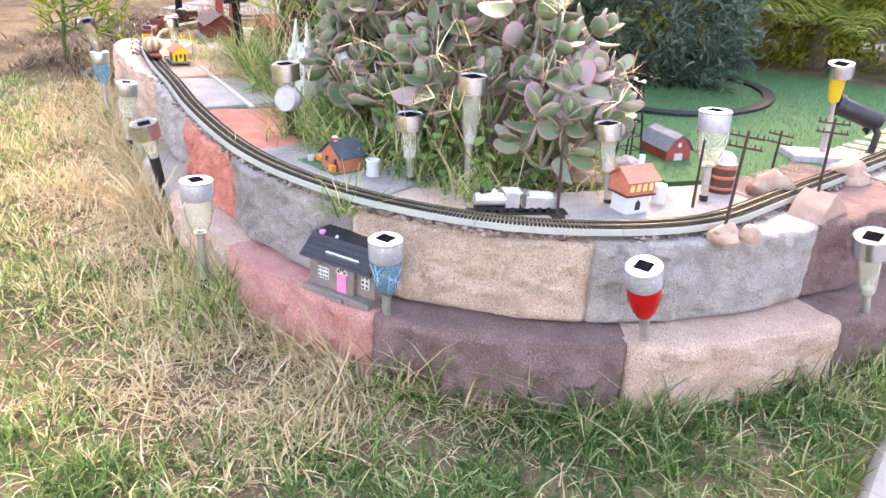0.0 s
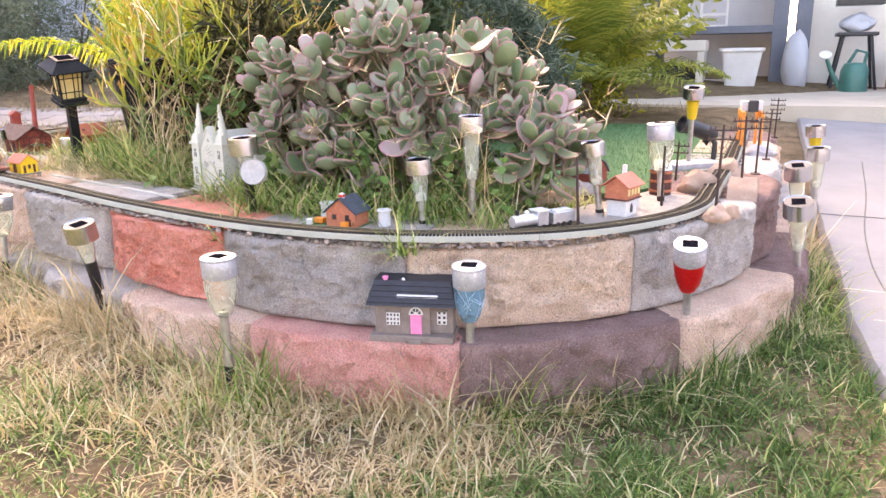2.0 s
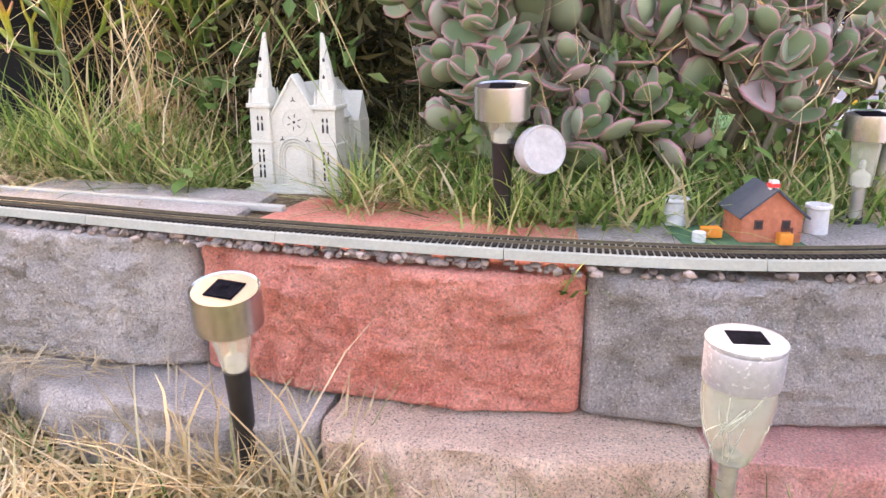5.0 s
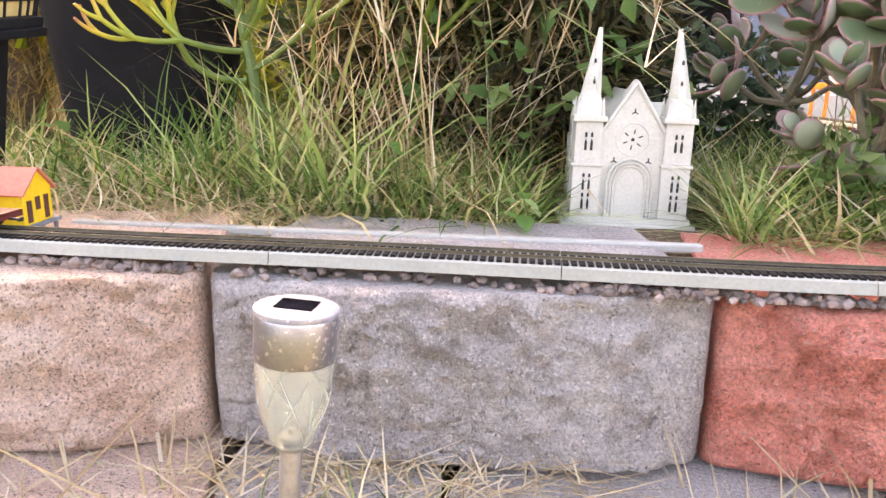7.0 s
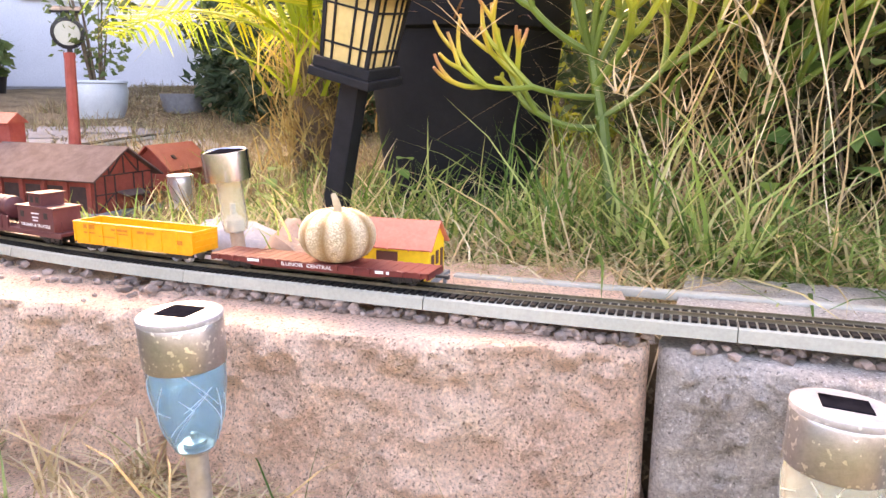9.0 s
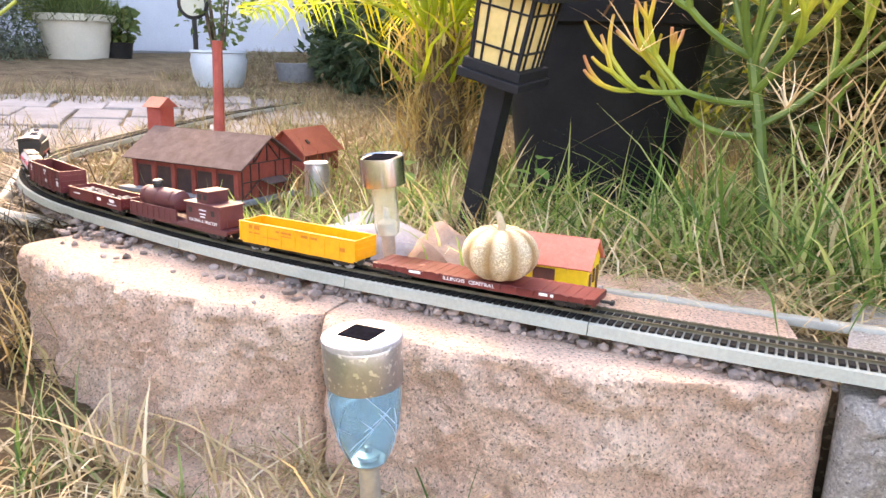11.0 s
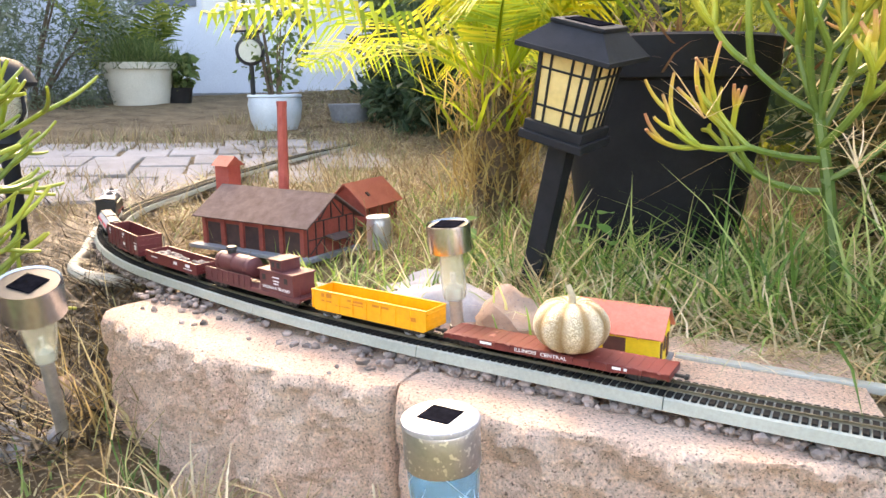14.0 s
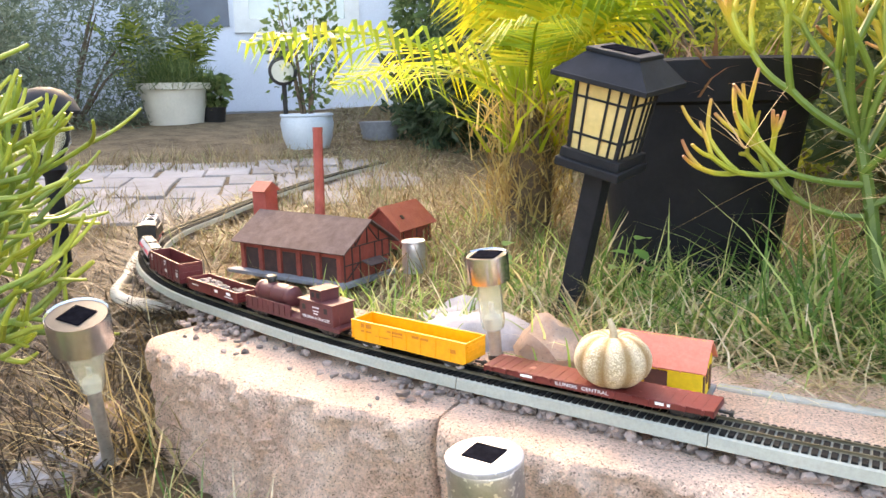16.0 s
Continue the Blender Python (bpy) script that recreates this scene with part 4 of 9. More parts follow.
# ---------- model church ----------
def church(m):
    root = thing("model_church", "ivory plastic model church with two tall spires beside the track", "model church", m)
    part("plinth", box(0.150, 0.175, 0.006, y=0.075, bevel=0.0015), church_m, root)
    part("plinth_step", box(0.140, 0.165, 0.006, y=0.075, z=0.006, bevel=0.001), church_m, root)
    z0, H = 0.012, 0.112
    nave = part("nave", box(0.082, 0.140, 0.088, y=0.085, z=z0, bevel=0.001), church_m, root)
    part("roof", prism([(-0.045, 0.088 + z0), (0, 0.140 + z0), (0.045, 0.088 + z0)], 0.138, Matrix.Translation((0, 0.018, 0))), church_m, root, "steep ivory gable roof")
    part("transept", box(0.118, 0.036, 0.082, y=0.115, z=z0, bevel=0.001), church_m, root)
    part("transept_roof", prism([(-0.020, 0.082 + z0), (0, 0.124 + z0), (0.020, 0.082 + z0)], 0.114, Matrix.Translation((0.057, 0.115, 0)) @ rotz(90)), church_m, root)
    gable = [(-0.034, z0), (0.034, z0), (0.034, 0.098 + z0), (0.004, 0.148 + z0), (0.0, 0.153 + z0), (-0.004, 0.148 + z0), (-0.034, 0.098 + z0)]
    front = part("front_gable", prism(gable, 0.02, Matrix.Translation((0, 0.0, 0))), church_m, root)
    for sgn in (-1, 1):
        part("gable_moulding", tube([(sgn * 0.034, -0.001, 0.097 + z0), (0, -0.001, 0.150 + z0)], 0.0022, 6), church_m, front)
    # portal: nested pointed arches
    for k, r in enumerate((0.025, 0.0215, 0.018)):
        pts = []
        for n in range(9):
            a = math.pi * n / 8
            pts.append((r * math.cos(a), -0.0025 + 0.0008 * k, z0 + 0.038 + r * 1.15 * math.sin(a) ** 0.85))
        part("portal_arch", tube([(r, -0.0025 + 0.0008 * k, z0)] + pts + [(-r, -0.0025 + 0.0008 * k, z0)], 0.0017, 6), church_m, front)
    part("rose_ring", lathe([(0.0170, -0.0004), (0.0174, 0.0009), (0.0186, 0.0009), (0.0190, -0.0004)], 28, at=Matrix.Translation((0, 0.0, z0 + 0.088)) @ rotx(90)), church_m, front, smooth=True)

    def slit(x, z, w, h, parent, y=-0.0006, tip=True, spin=0.0):
        o = [(-w / 2, -h / 2), (w / 2, -h / 2), (w / 2, h * 0.2), (0, h / 2), (-w / 2, h * 0.2)] if tip else [(-w / 2, -h / 2), (w / 2, -h / 2), (w / 2, h / 2), (-w / 2, h / 2)]
        # Solid black inserts stand for the shade inside the window holes.
        part("opening_shade", prism(o, 0.003, Matrix.Translation((x, y, z)) @ roty(spin)), plain_k, parent)

    part("opening_shade", cyl(0.0020, 0.0020, 0.002, 0, 0.0012, z0 + 0.088, 10, rotx(90)), plain_k, front)
    for k in range(6):
        a = math.tau * k / 6 + 0.15
        slit(0.0090 * math.sin(a), z0 + 0.088 + 0.0090 * math.cos(a), 0.0013, 0.0050, front, spin=math.degrees(a), tip=False)
    for x, z in ((0, 0.118), (-0.019, 0.064), (0.019, 0.064)):
        for k in range(3):
            a = math.tau * k / 3
            slit(x + 0.0020 * math.sin(a), z0 + z + 0.0020 * math.cos(a), 0.0013, 0.0040, front, spin=math.degrees(a), tip=False)
    for sgn in (-1, 1):
        tx = sgn * 0.049
        t = part("tower", box(0.032, 0.034, 0.060, x=tx, y=0.010, z=z0, bevel=0.001, taper=0.97), church_m, root)
        part("tower_course", box(0.0355, 0.0375, 0.004, x=tx, y=0.010, z=z0 + 0.058, bevel=0.001), church_m, t)
        part("tower_stage", box(0.030, 0.032, 0.046, x=tx, y=0.010, z=z0 + 0.062, bevel=0.001), church_m, t)
        part("cornice", box(0.037, 0.039, 0.006, x=tx, y=0.010, z=z0 + 0.107, bevel=0.0012), church_m, t)
        part("spire_foot", box(0.029, 0.031, 0.020, x=tx, y=0.010, z=z0 + 0.113, bevel=0.001, taper=0.78), church_m, t)
        tip_x = sgn * 0.0425
        sp = bmesh.new()
        lo = [sp.verts.new((tx + 0.0125 * math.cos(math.tau * (k + 0.5) / 8), 0.010 + 0.0125 * math.sin(math.tau * (k + 0.5) / 8), z0 + 0.131)) for k in range(8)]
        hi = [sp.verts.new((tip_x + 0.0022 * math.cos(math.tau * (k + 0.5) / 8), 0.010 + 0.0022 * math.sin(math.tau * (k + 0.5) / 8), z0 + 0.207)) for k in range(8)]
        for k in range(8):
            sp.faces.new((lo[k], lo[(k + 1) % 8], hi[(k + 1) % 8], hi[k]))
        sp.faces.new(hi)
        sp.faces.new(lo)
        s_ = part("spire", sp, church_m, t, "tall tapering ivory spire")
        for sx in (-1, 1):
            for sy in (-1, 1):
                part("pinnacle", cyl(0.0028, 0.0006, 0.020, tx + sx * 0.0135, 0.010 + sy * 0.0145, z0 + 0.113, 6), church_m, t)
        for z, w in ((0.038, 0.0034), (0.016, 0.0034)):
            for dx in (-0.0032, 0.0032):
                slit(tx + dx, z0 + z, 0.0026, 0.013, t, y=-0.0075)
                slit(tx + dx, z0 + z + 0.010, 0.0026, 0.005, t, y=-0.0075)
        for dx in (-0.0032, 0.0032):
            slit(tx + dx, z0 + 0.082, 0.0028, 0.013, t, y=-0.0066)
            slit(tx + dx, z0 + 0.093, 0.0026, 0.006, t, y=-0.0066)
        for zz in (0.150, 0.172):
            slit(tx - sgn * 0.002, z0 + zz, 0.0022, 0.005, s_, y=-0.0012 if zz < 0.16 else 0.0008)
        for k in range(6):
            y = 0.035 + 0.021 * k
            part("buttress", box(0.012, 0.006, 0.080, x=sgn * 0.046, y=y, z=z0, bevel=0.001, taper=0.7), church_m, nave)
            part("window_recess", prism([(-0.0045, 0), (0.0045, 0), (0.0045, 0.03), (0, 0.042), (-0.0045, 0.03)], 0.0015, Matrix.Translation((sgn * 0.0412, y + 0.0105, z0 + 0.028)) @ rotz(90) @ Matrix.Translation((0, -0.0012, 0))), church_m, nave)


church(Matrix.Translation((0.297, 1.229, 0.310)) @ rotz(9))


# ---------- yellow freight house ----------
def freight_house(m):
    root = thing("freight_house", "yellow model freight shed with salmon roof on a grey platform", "model house", m)
    part("platform", box(0.118, 0.060, 0.0035, x=-0.012, z=0.009, bevel=0.0006), grey_p, root, "grey planked platform")
    part("ramp", prism([(-0.102, 0.004), (-0.062, 0.0125), (-0.062, 0.0155), (-0.102, 0.006)], 0.020, Matrix.Translation((0, -0.028, 0))), grey_p, root)
    for x in (-0.06, -0.03, 0.0, 0.03, 0.043):
        for y in (-0.026, 0.026):
            part("leg", box(0.003, 0.003, 0.010, x=x, y=y, bevel=0.0004), grey_p, root)
    w, d, h = 0.074, 0.044, 0.031
    z = 0.0125
    outline = [(-d / 2, 0), (d / 2, 0), (d / 2, h), (0, h + 0.019), (-d / 2, h)]
    walls = part("wall", prism(outline, w, Matrix.Translation((w / 2 + 0.006, 0, z)) @ rotz(90)), yellow_w, root, "bright yellow plank walls")
    roof = bmesh.new()
    for sgn in (-1, 1):
        rot = rotx(-sgn * math.degrees(math.atan2(0.019, d / 2)))
        box(w + 0.010, d / 2 * 1.5, 0.0016, x=0.006 - 0.001, y=sgn * d / 4 * 1.22, z=z + h + 0.0075, rot=rot, bm=roof)
    rf = part("roof", roof, salmon_r, root, "faded salmon sheet roof")
    for k in range(5):
        x = -0.034 + 0.020 * k
        part("roof_seam", tube([(x, -d / 2 - 0.006, z + h - 0.0035), (x, 0, z + h + 0.0205)], 0.0006, 4), salmon_r, rf)
    part("door", box(0.020, 0.0014, 0.024, x=0.004, y=-d / 2 - 0.0004, z=z + 0.001, bevel=0.0003), brown_d, walls, "dark brown sliding door")
    win = part("window", box(0.009, 0.0014, 0.006, x=-0.019, y=-d / 2 - 0.0002, z=z + 0.020), brown_d, walls)
    for dx in (-0.002, 0.002):
        part("pane", box(0.0026, 0.0016, 0.004, x=-0.019 + dx, y=-d / 2 - 0.0004, z=z + 0.021), yellow_w, win)
    for y, hh, zz in ((-0.013, 0.020, 0.002), (0.0, 0.012, 0.012), (0.013, 0.022, 0.002)):
        part("end_opening", box(0.0014, 0.0065, hh, x=w / 2 + 0.0062, y=y, z=z + zz), brown_d, walls)
    part("lamp_post", tube([(-0.062, 0.0, z), (-0.062, 0.001, z + 0.026), (-0.060, -0.003, z + 0.031)], 0.0008, 5), black_p, root)
    part("milk_can", cyl(0.003, 0.0024, 0.009, -0.052, 0.004, z, 10), grey_p, root)
    part("milk_can", cyl(0.003, 0.0024, 0.009, -0.045, 0.006, z, 10), brown_d, root)
    part("crate", box(0.009, 0.006, 0.005, x=-0.056, y=-0.006, z=z, bevel=0.0004), brown_d, root)


freight_house(Matrix.Translation((-0.281, 0.945, TOP + 0.001)) @ rotz(9))


# ---------- grey cottage with a pink door ----------
def cottage(m):
    root = thing("cottage", "small grey-brown fairy cottage with black roof and pink door", "model house", m)
    part("base_slab", box(0.160, 0.086, 0.012, bevel=0.0015), taupe_m, root)
    part("step", box(0.026, 0.012, 0.008, x=0.008, y=-0.044, bevel=0.001), taupe_m, root)
    z = 0.012
    b1 = part("main_wall", box(0.106, 0.068, 0.058, x=-0.018, y=0.002, z=z, bevel=0.001), taupe_m, root, "grey-brown boarded walls")
    b2 = part("wing_wall", box(0.046, 0.056, 0.056, x=0.054, y=0.006, z=z, bevel=0.001), taupe_m, root)
    for k in range(7):
        part("board", box(0.1065, 0.0685, 0.0012, x=-0.018, y=0.002, z=z + 0.006 + 0.0078 * k), taupe_m, b1)
    roof = bmesh.new()
    o = [(-0.050, 0.054), (0.050, 0.054), (0.024, 0.092), (-0.024, 0.092)]
    prism([(x, zz + z) for x, zz in o], 0.170, Matrix.Translation((0.085, 0.002, 0)) @ rotz(90), bm=roof)
    for v in roof.verts:
        if v.co.z > 0.09:
            v.co.x *= 0.86
    rf = part("roof", roof, navy_m, root, "black tiled hip roof")
    for k in range(4):
        f = 0.15 + 0.22 * k
        y = -0.0485 + 0.026 * f
        part("tile_course", tube([(-0.083 * (1 - 0.14 * f), y, z + 0.0545 + 0.038 * f), (0.083 * (1 - 0.14 * f), y, z + 0.0545 + 0.038 * f)], 0.0013, 5), navy_m, rf)
    part("white_bar", box(0.078, 0.0035, 0.006, x=0.012, y=-0.0385, z=z + 0.0665, bevel=0.0015, rot=rotx(-30)), white_m, rf, "white rod on the roof")
    part("chimney", lathe([(0.0, 0.0), (0.0045, 0.0), (0.0045, 0.006), (0.0062, 0.007), (0.0062, 0.010), (0, 0.010)], 12, at=Matrix.Translation((-0.052, -0.018, z + 0.088))), pink_m, rf, "small pink chimney pot", smooth=True)
    part("knob", lathe([(0, 0), (0.003, 0.001), (0.0036, 0.004), (0.0022, 0.007), (0, 0.008)], 12, at=Matrix.Translation((-0.018, -0.016, z + 0.088))), white_m, rf, smooth=True)
    y = -0.0325
    part("door", box(0.0215, 0.003, 0.034, x=0.008, y=y, z=z + 0.001, bevel=0.0006), pink_m, b1, "bright pink door")
    fan = [(0.0135 * math.cos(math.pi * k / 10), 0.0135 * math.sin(math.pi * k / 10)) for k in range(11)]
    fl = part("fanlight", prism(fan, 0.003, Matrix.Translation((0.008, y - 0.0012, z + 0.0355))), white_m, b1, "white arched fanlight")
    for k in range(4):
        a = math.pi * (k + 0.5) / 4
        part("pane", prism([(0.0045 * math.cos(a - 0.2), 0.0045 * math.sin(a - 0.2)), (0.0105 * math.cos(a - 0.28), 0.0105 * math.sin(a - 0.28)), (0.0105 * math.cos(a + 0.28), 0.0105 * math.sin(a + 0.28)), (0.0045 * math.cos(a + 0.2), 0.0045 * math.sin(a + 0.2))], 0.001, Matrix.Translation((0.008, y - 0.0018, z + 0.0365))), plain_k, fl)
    for x, yy, w, h, nx, nz, par in ((-0.036, y, 0.026, 0.022, 4, 3, b1), (0.056, -0.0225, 0.0185, 0.026, 2, 3, b2)):
        fr = part("window_frame", box(w, 0.003, h, x=x, y=yy, z=z + 0.016, bevel=0.0012), white_m, par, "white lattice window")
        for i in range(nx):
            for j in range(nz):
                part("pane", box(w / nx * 0.5, 0.001, h / nz * 0.52, x=x - w / 2 + w * (i + 0.5) / nx, y=yy - 0.0016, z=z + 0.016 + h * (j + 0.25) / nz), plain_k, fr)
        part("lintel", box(w + 0.004, 0.004, 0.0035, x=x, y=yy - 0.0005, z=z + 0.0385, bevel=0.0008), taupe_m, fr)


cottage(Matrix.Translation((1.142, 1.172, 0.1745)) @ rotz(38.5) @ Matrix.Diagonal((0.88, 0.92, 0.98, 1)))


# ---------- half-timbered factory with chimney ----------
def factory(m):
    root = thing("model_factory", "red brick half-timbered model factory with brown roof and tall chimney", "model factory", m)
    w, d, h, rise = 0.222, 0.112, 0.052, 0.036
    outline = [(-d / 2, 0), (d / 2, 0), (d / 2, h), (0, h + rise), (-d / 2, h)]
    body = part("wall", prism(outline, w, Matrix.Translation((w / 2, 0, 0)) @ rotz(90)), brick_m, root, "dark red brick walls")
    ang = math.degrees(math.atan2(rise, d / 2))
    roof = bmesh.new()
    L = math.hypot(rise, d / 2) + 0.014
    for sgn in (-1, 1):
        box(w + 0.024, L, 0.0022, y=sgn * (d / 4 + 0.0045), z=h + rise / 2 - 0.003, rot=rotx(-sgn * ang), bm=roof)
    rf = part("roof", roof, dark_roof, root, "weathered brown tiled roof")
    for k in range(7):
        f = (k + 0.6) / 7.2
        part("tile_course", tube([(-w / 2 - 0.011, -(d / 2 + 0.011) * f, h + rise + 0.0005 - (rise + 0.0085) * f), (w / 2 + 0.011, -(d / 2 + 0.011) * f, h + rise + 0.0005 - (rise + 0.0085) * f)], 0.0007, 4), dark_roof, rf)
    for k in range(6):
        x = -w / 2 + 0.006 + (w - 0.012) * k / 5
        part("pillar", box(0.008, 0.004, h - 0.002, x=x, y=-d / 2 - 0.002, bevel=0.0005), brick_m, body)
        if k < 5:
            part("doorway", box(0.030, 0.002, h * 0.68, x=x + 0.021, y=-d / 2 - 0.0002, z=0.002), timber_m, body)
    for x0, z0, x1, z1 in ((-0.054, h, 0.054, h), (0, h, 0, h + rise), (-0.028, h, -0.028, h + 0.019), (0.028, h, 0.028, h + 0.019), (-0.054, 0.0, -0.054, h), (0.054, 0, 0.054, h), (-0.018, 0, -0.018, h), (0.018, 0, 0.018, h), (-0.052, h * 0.5, 0.052, h * 0.5), (-0.050, 0.004, -0.020, h * 0.5), (0.050, 0.004, 0.020, h * 0.5), (-0.026, h + 0.002, -0.002, h + 0.028), (0.026, h + 0.002, 0.002, h + 0.028), (-0.036, h, -0.036, 0), (0.036, h, 0.036, 0)):
        part("timber", tube([(w / 2 + 0.0006, x0, z0), (w / 2 + 0.0006, x1, z1)], 0.0012, 4), timber_m, body)
    part("platform", box(w + 0.030, 0.020, 0.006, y=-d / 2 - 0.010, z=-0.004, bevel=0.001), grey_p, root, "grey loading platform")
    part("base", box(w + 0.016, d + 0.012, 0.008, z=-0.007, bevel=0.001), grey_p, root)
    for k in range(9):
        part("roof_batten", tube([(-w / 2 - 0.010 + (w + 0.02) * k / 8, -d / 2 - 0.009, h - 0.0075), (-w / 2 - 0.010 + (w + 0.02) * k / 8, 0, h + rise + 0.001)], 0.0005, 4), dark_roof, rf)
    part("entry_roof", box(0.020, 0.044, 0.002, x=w / 2 + 0.011, y=0.006, z=0.024, rot=roty(16)), dark_roof, root)
    chim = part("chimney", lathe([(0.0092, 0), (0.0090, 0.05), (0.0080, 0.216), (0.0086, 0.218), (0.0086, 0.225), (0.006, 0.225), (0.006, 0.2)], 8, at=Matrix.Translation((-0.046, 0.062, 0)) @ rotx(-2)), chim_m, root, "tall square-set red chimney")
    hut = part("turret", box(0.032, 0.028, 0.122, x=-0.146, y=0.034, z=-0.004, bevel=0.0006), chim_m, root, "square red stair tower")
    part("turret_roof", prism([(-0.020, 0), (0.020, 0), (0, 0.016)], 0.040, Matrix.Translation((-0.126, 0.034, 0.117)) @ rotz(90)), red_roof, hut)



factory(Matrix.Translation((-0.9366, 1.1127, 0.329)) @ rotz(5))
root = thing("model_shed", "small brick-red model shed with an orange-red tiled roof", "model house", Matrix.Translation((-0.9630, 1.3436, 0.330)) @ rotz(100.4) @ Matrix.Diagonal((0.907, 0.78, 0.90, 1)))
sw = part("wall", prism([(-0.05, 0), (0.05, 0), (0.05, 0.042), (0, 0.082), (-0.05, 0.042)], 0.12, Matrix.Translation((0.06, 0, 0)) @ rotz(90)), brick_m, root)
bm = bmesh.new()
for sgn in (-1, 1):
    box(0.145, 0.074, 0.0025, y=sgn * 0.029, z=0.0605, rot=rotx(-sgn * 38.7), bm=bm)
sr = part("roof", bm, red_roof, root, "orange-red tiled roof")
part("roof_window", box(0.008, 0.010, 0.003, x=-0.03, y=-0.032, z=0.0605, rot=rotx(38.7)), timber_m, sr)
for x in (-0.05, 0.0, 0.05):
    part("timber", box(0.003, 0.102, 0.042, x=x), timber_m, sw)
root = thing("metal_can", "small ribbed zinc can standing in the grass", "can", Matrix.Translation((-0.818, 1.221, 0.318)))
part("body", lathe([(0.0, 0), (0.019, 0)] + [(0.019 + 0.0008 * (k % 2), 0.004 + 0.004 * k) for k in range(11)] + [(0.0185, 0.050), (0.017, 0.050), (0.017, 0.008)], 24), zinc_m, root, smooth=True)
part("rim", lathe([(0.017, 0.050), (0.0200, 0.049), (0.0203, 0.0515), (0.0185, 0.053), (0.017, 0.052)], 24), zinc_m, root, smooth=True)

# ---------- the train, standing on the track ----------
RAIL_Z = BED_Z + 0.0144


def track_pose(s0, s1):
    """The pose of a car whose ends lie at s0 and s1: x runs along the track towards s1."""
    x0, y0, _ = on_track(s0 + (s1 - s0) * 0.15)
    x1, y1, _ = on_track(s1 - (s1 - s0) * 0.15)
    return Matrix.Translation(((x0 + x1) / 2, (y0 + y1) / 2, RAIL_Z)) @ rotz(math.degrees(math.atan2(y1 - y0, x1 - x0)))


def wheel(x, y, r, parent, material=black_p):
    return part("wheel", lathe([(0, 0.0014), (r * 0.35, 0.0017), (r * 0.8, 0.0010), (r * 0.86, 0.0016), (r, 0.0014), (r, -0.0010), (r * 1.15, -0.0011), (r * 1.15, -0.0018), (0, -0.0016)], 18, at=Matrix.Translation((x, y, r)) @ rotx(90 if y < 0 else -90)), material, parent, smooth=True)


def truck(x, root, rim=black_p, base=0.0115):
    """A two-axled truck."""
    fr = bmesh.new()
    for sgn in (-1, 1):
        box(base * 2 + 0.008, 0.0018, 0.0030, x=x, y=sgn * 0.0118, z=0.0050, bevel=0.0005, bm=fr)
        box(0.009, 0.0026, 0.0050, x=x, y=sgn * 0.0120, z=0.0030, bevel=0.0005, bm=fr)
        for k in (-1, 1):
            box(0.0046, 0.0028, 0.0042, x=x + k * base / 2 * 1.15, y=sgn * 0.0120, z=0.0036, bevel=0.0006, bm=fr)
        for k in range(3):
            cyl(0.0009, 0.0009, 0.0042, x - 0.002 + 0.002 * k, sgn * 0.0133, 0.0033, 6, bm=fr)
    box(0.006, 0.022, 0.0030, x=x, z=0.0052, bm=fr)
    t = part("truck_frame", fr, black_p, root, "black sprung truck")
    for k in (-1, 1):
        for sgn in (-1, 1):
            wheel(x + k * base * 0.58, sgn * 0.0088, 0.0048, t, rim)
    return t


def coupler(x, sgn, root):
    bm = box(0.009, 0.0026, 0.0022, x=x + sgn * 0.004, z=0.0066, bevel=0.0004)
    box(0.0032, 0.0052, 0.0034, x=x + sgn * 0.0095, z=0.006, bevel=0.0006, bm=bm)
    part("coupler", bm, black_p, root)


def mark(name, x, z, w, h, side, material, root, y):
    """A flat printed patch on a car's side."""
    part(name, box(w, 0.0003, h, x=x, y=side * y, z=z), material, root)


def upright(x, y, z, front=True):
    """A frame in which lettering stands on a side: front faces -y."""
    m = Matrix.Translation((x, y, z)) @ rotx(90)
    return m if front else Matrix.Translation((x, y, z)) @ rotz(180) @ rotx(90)


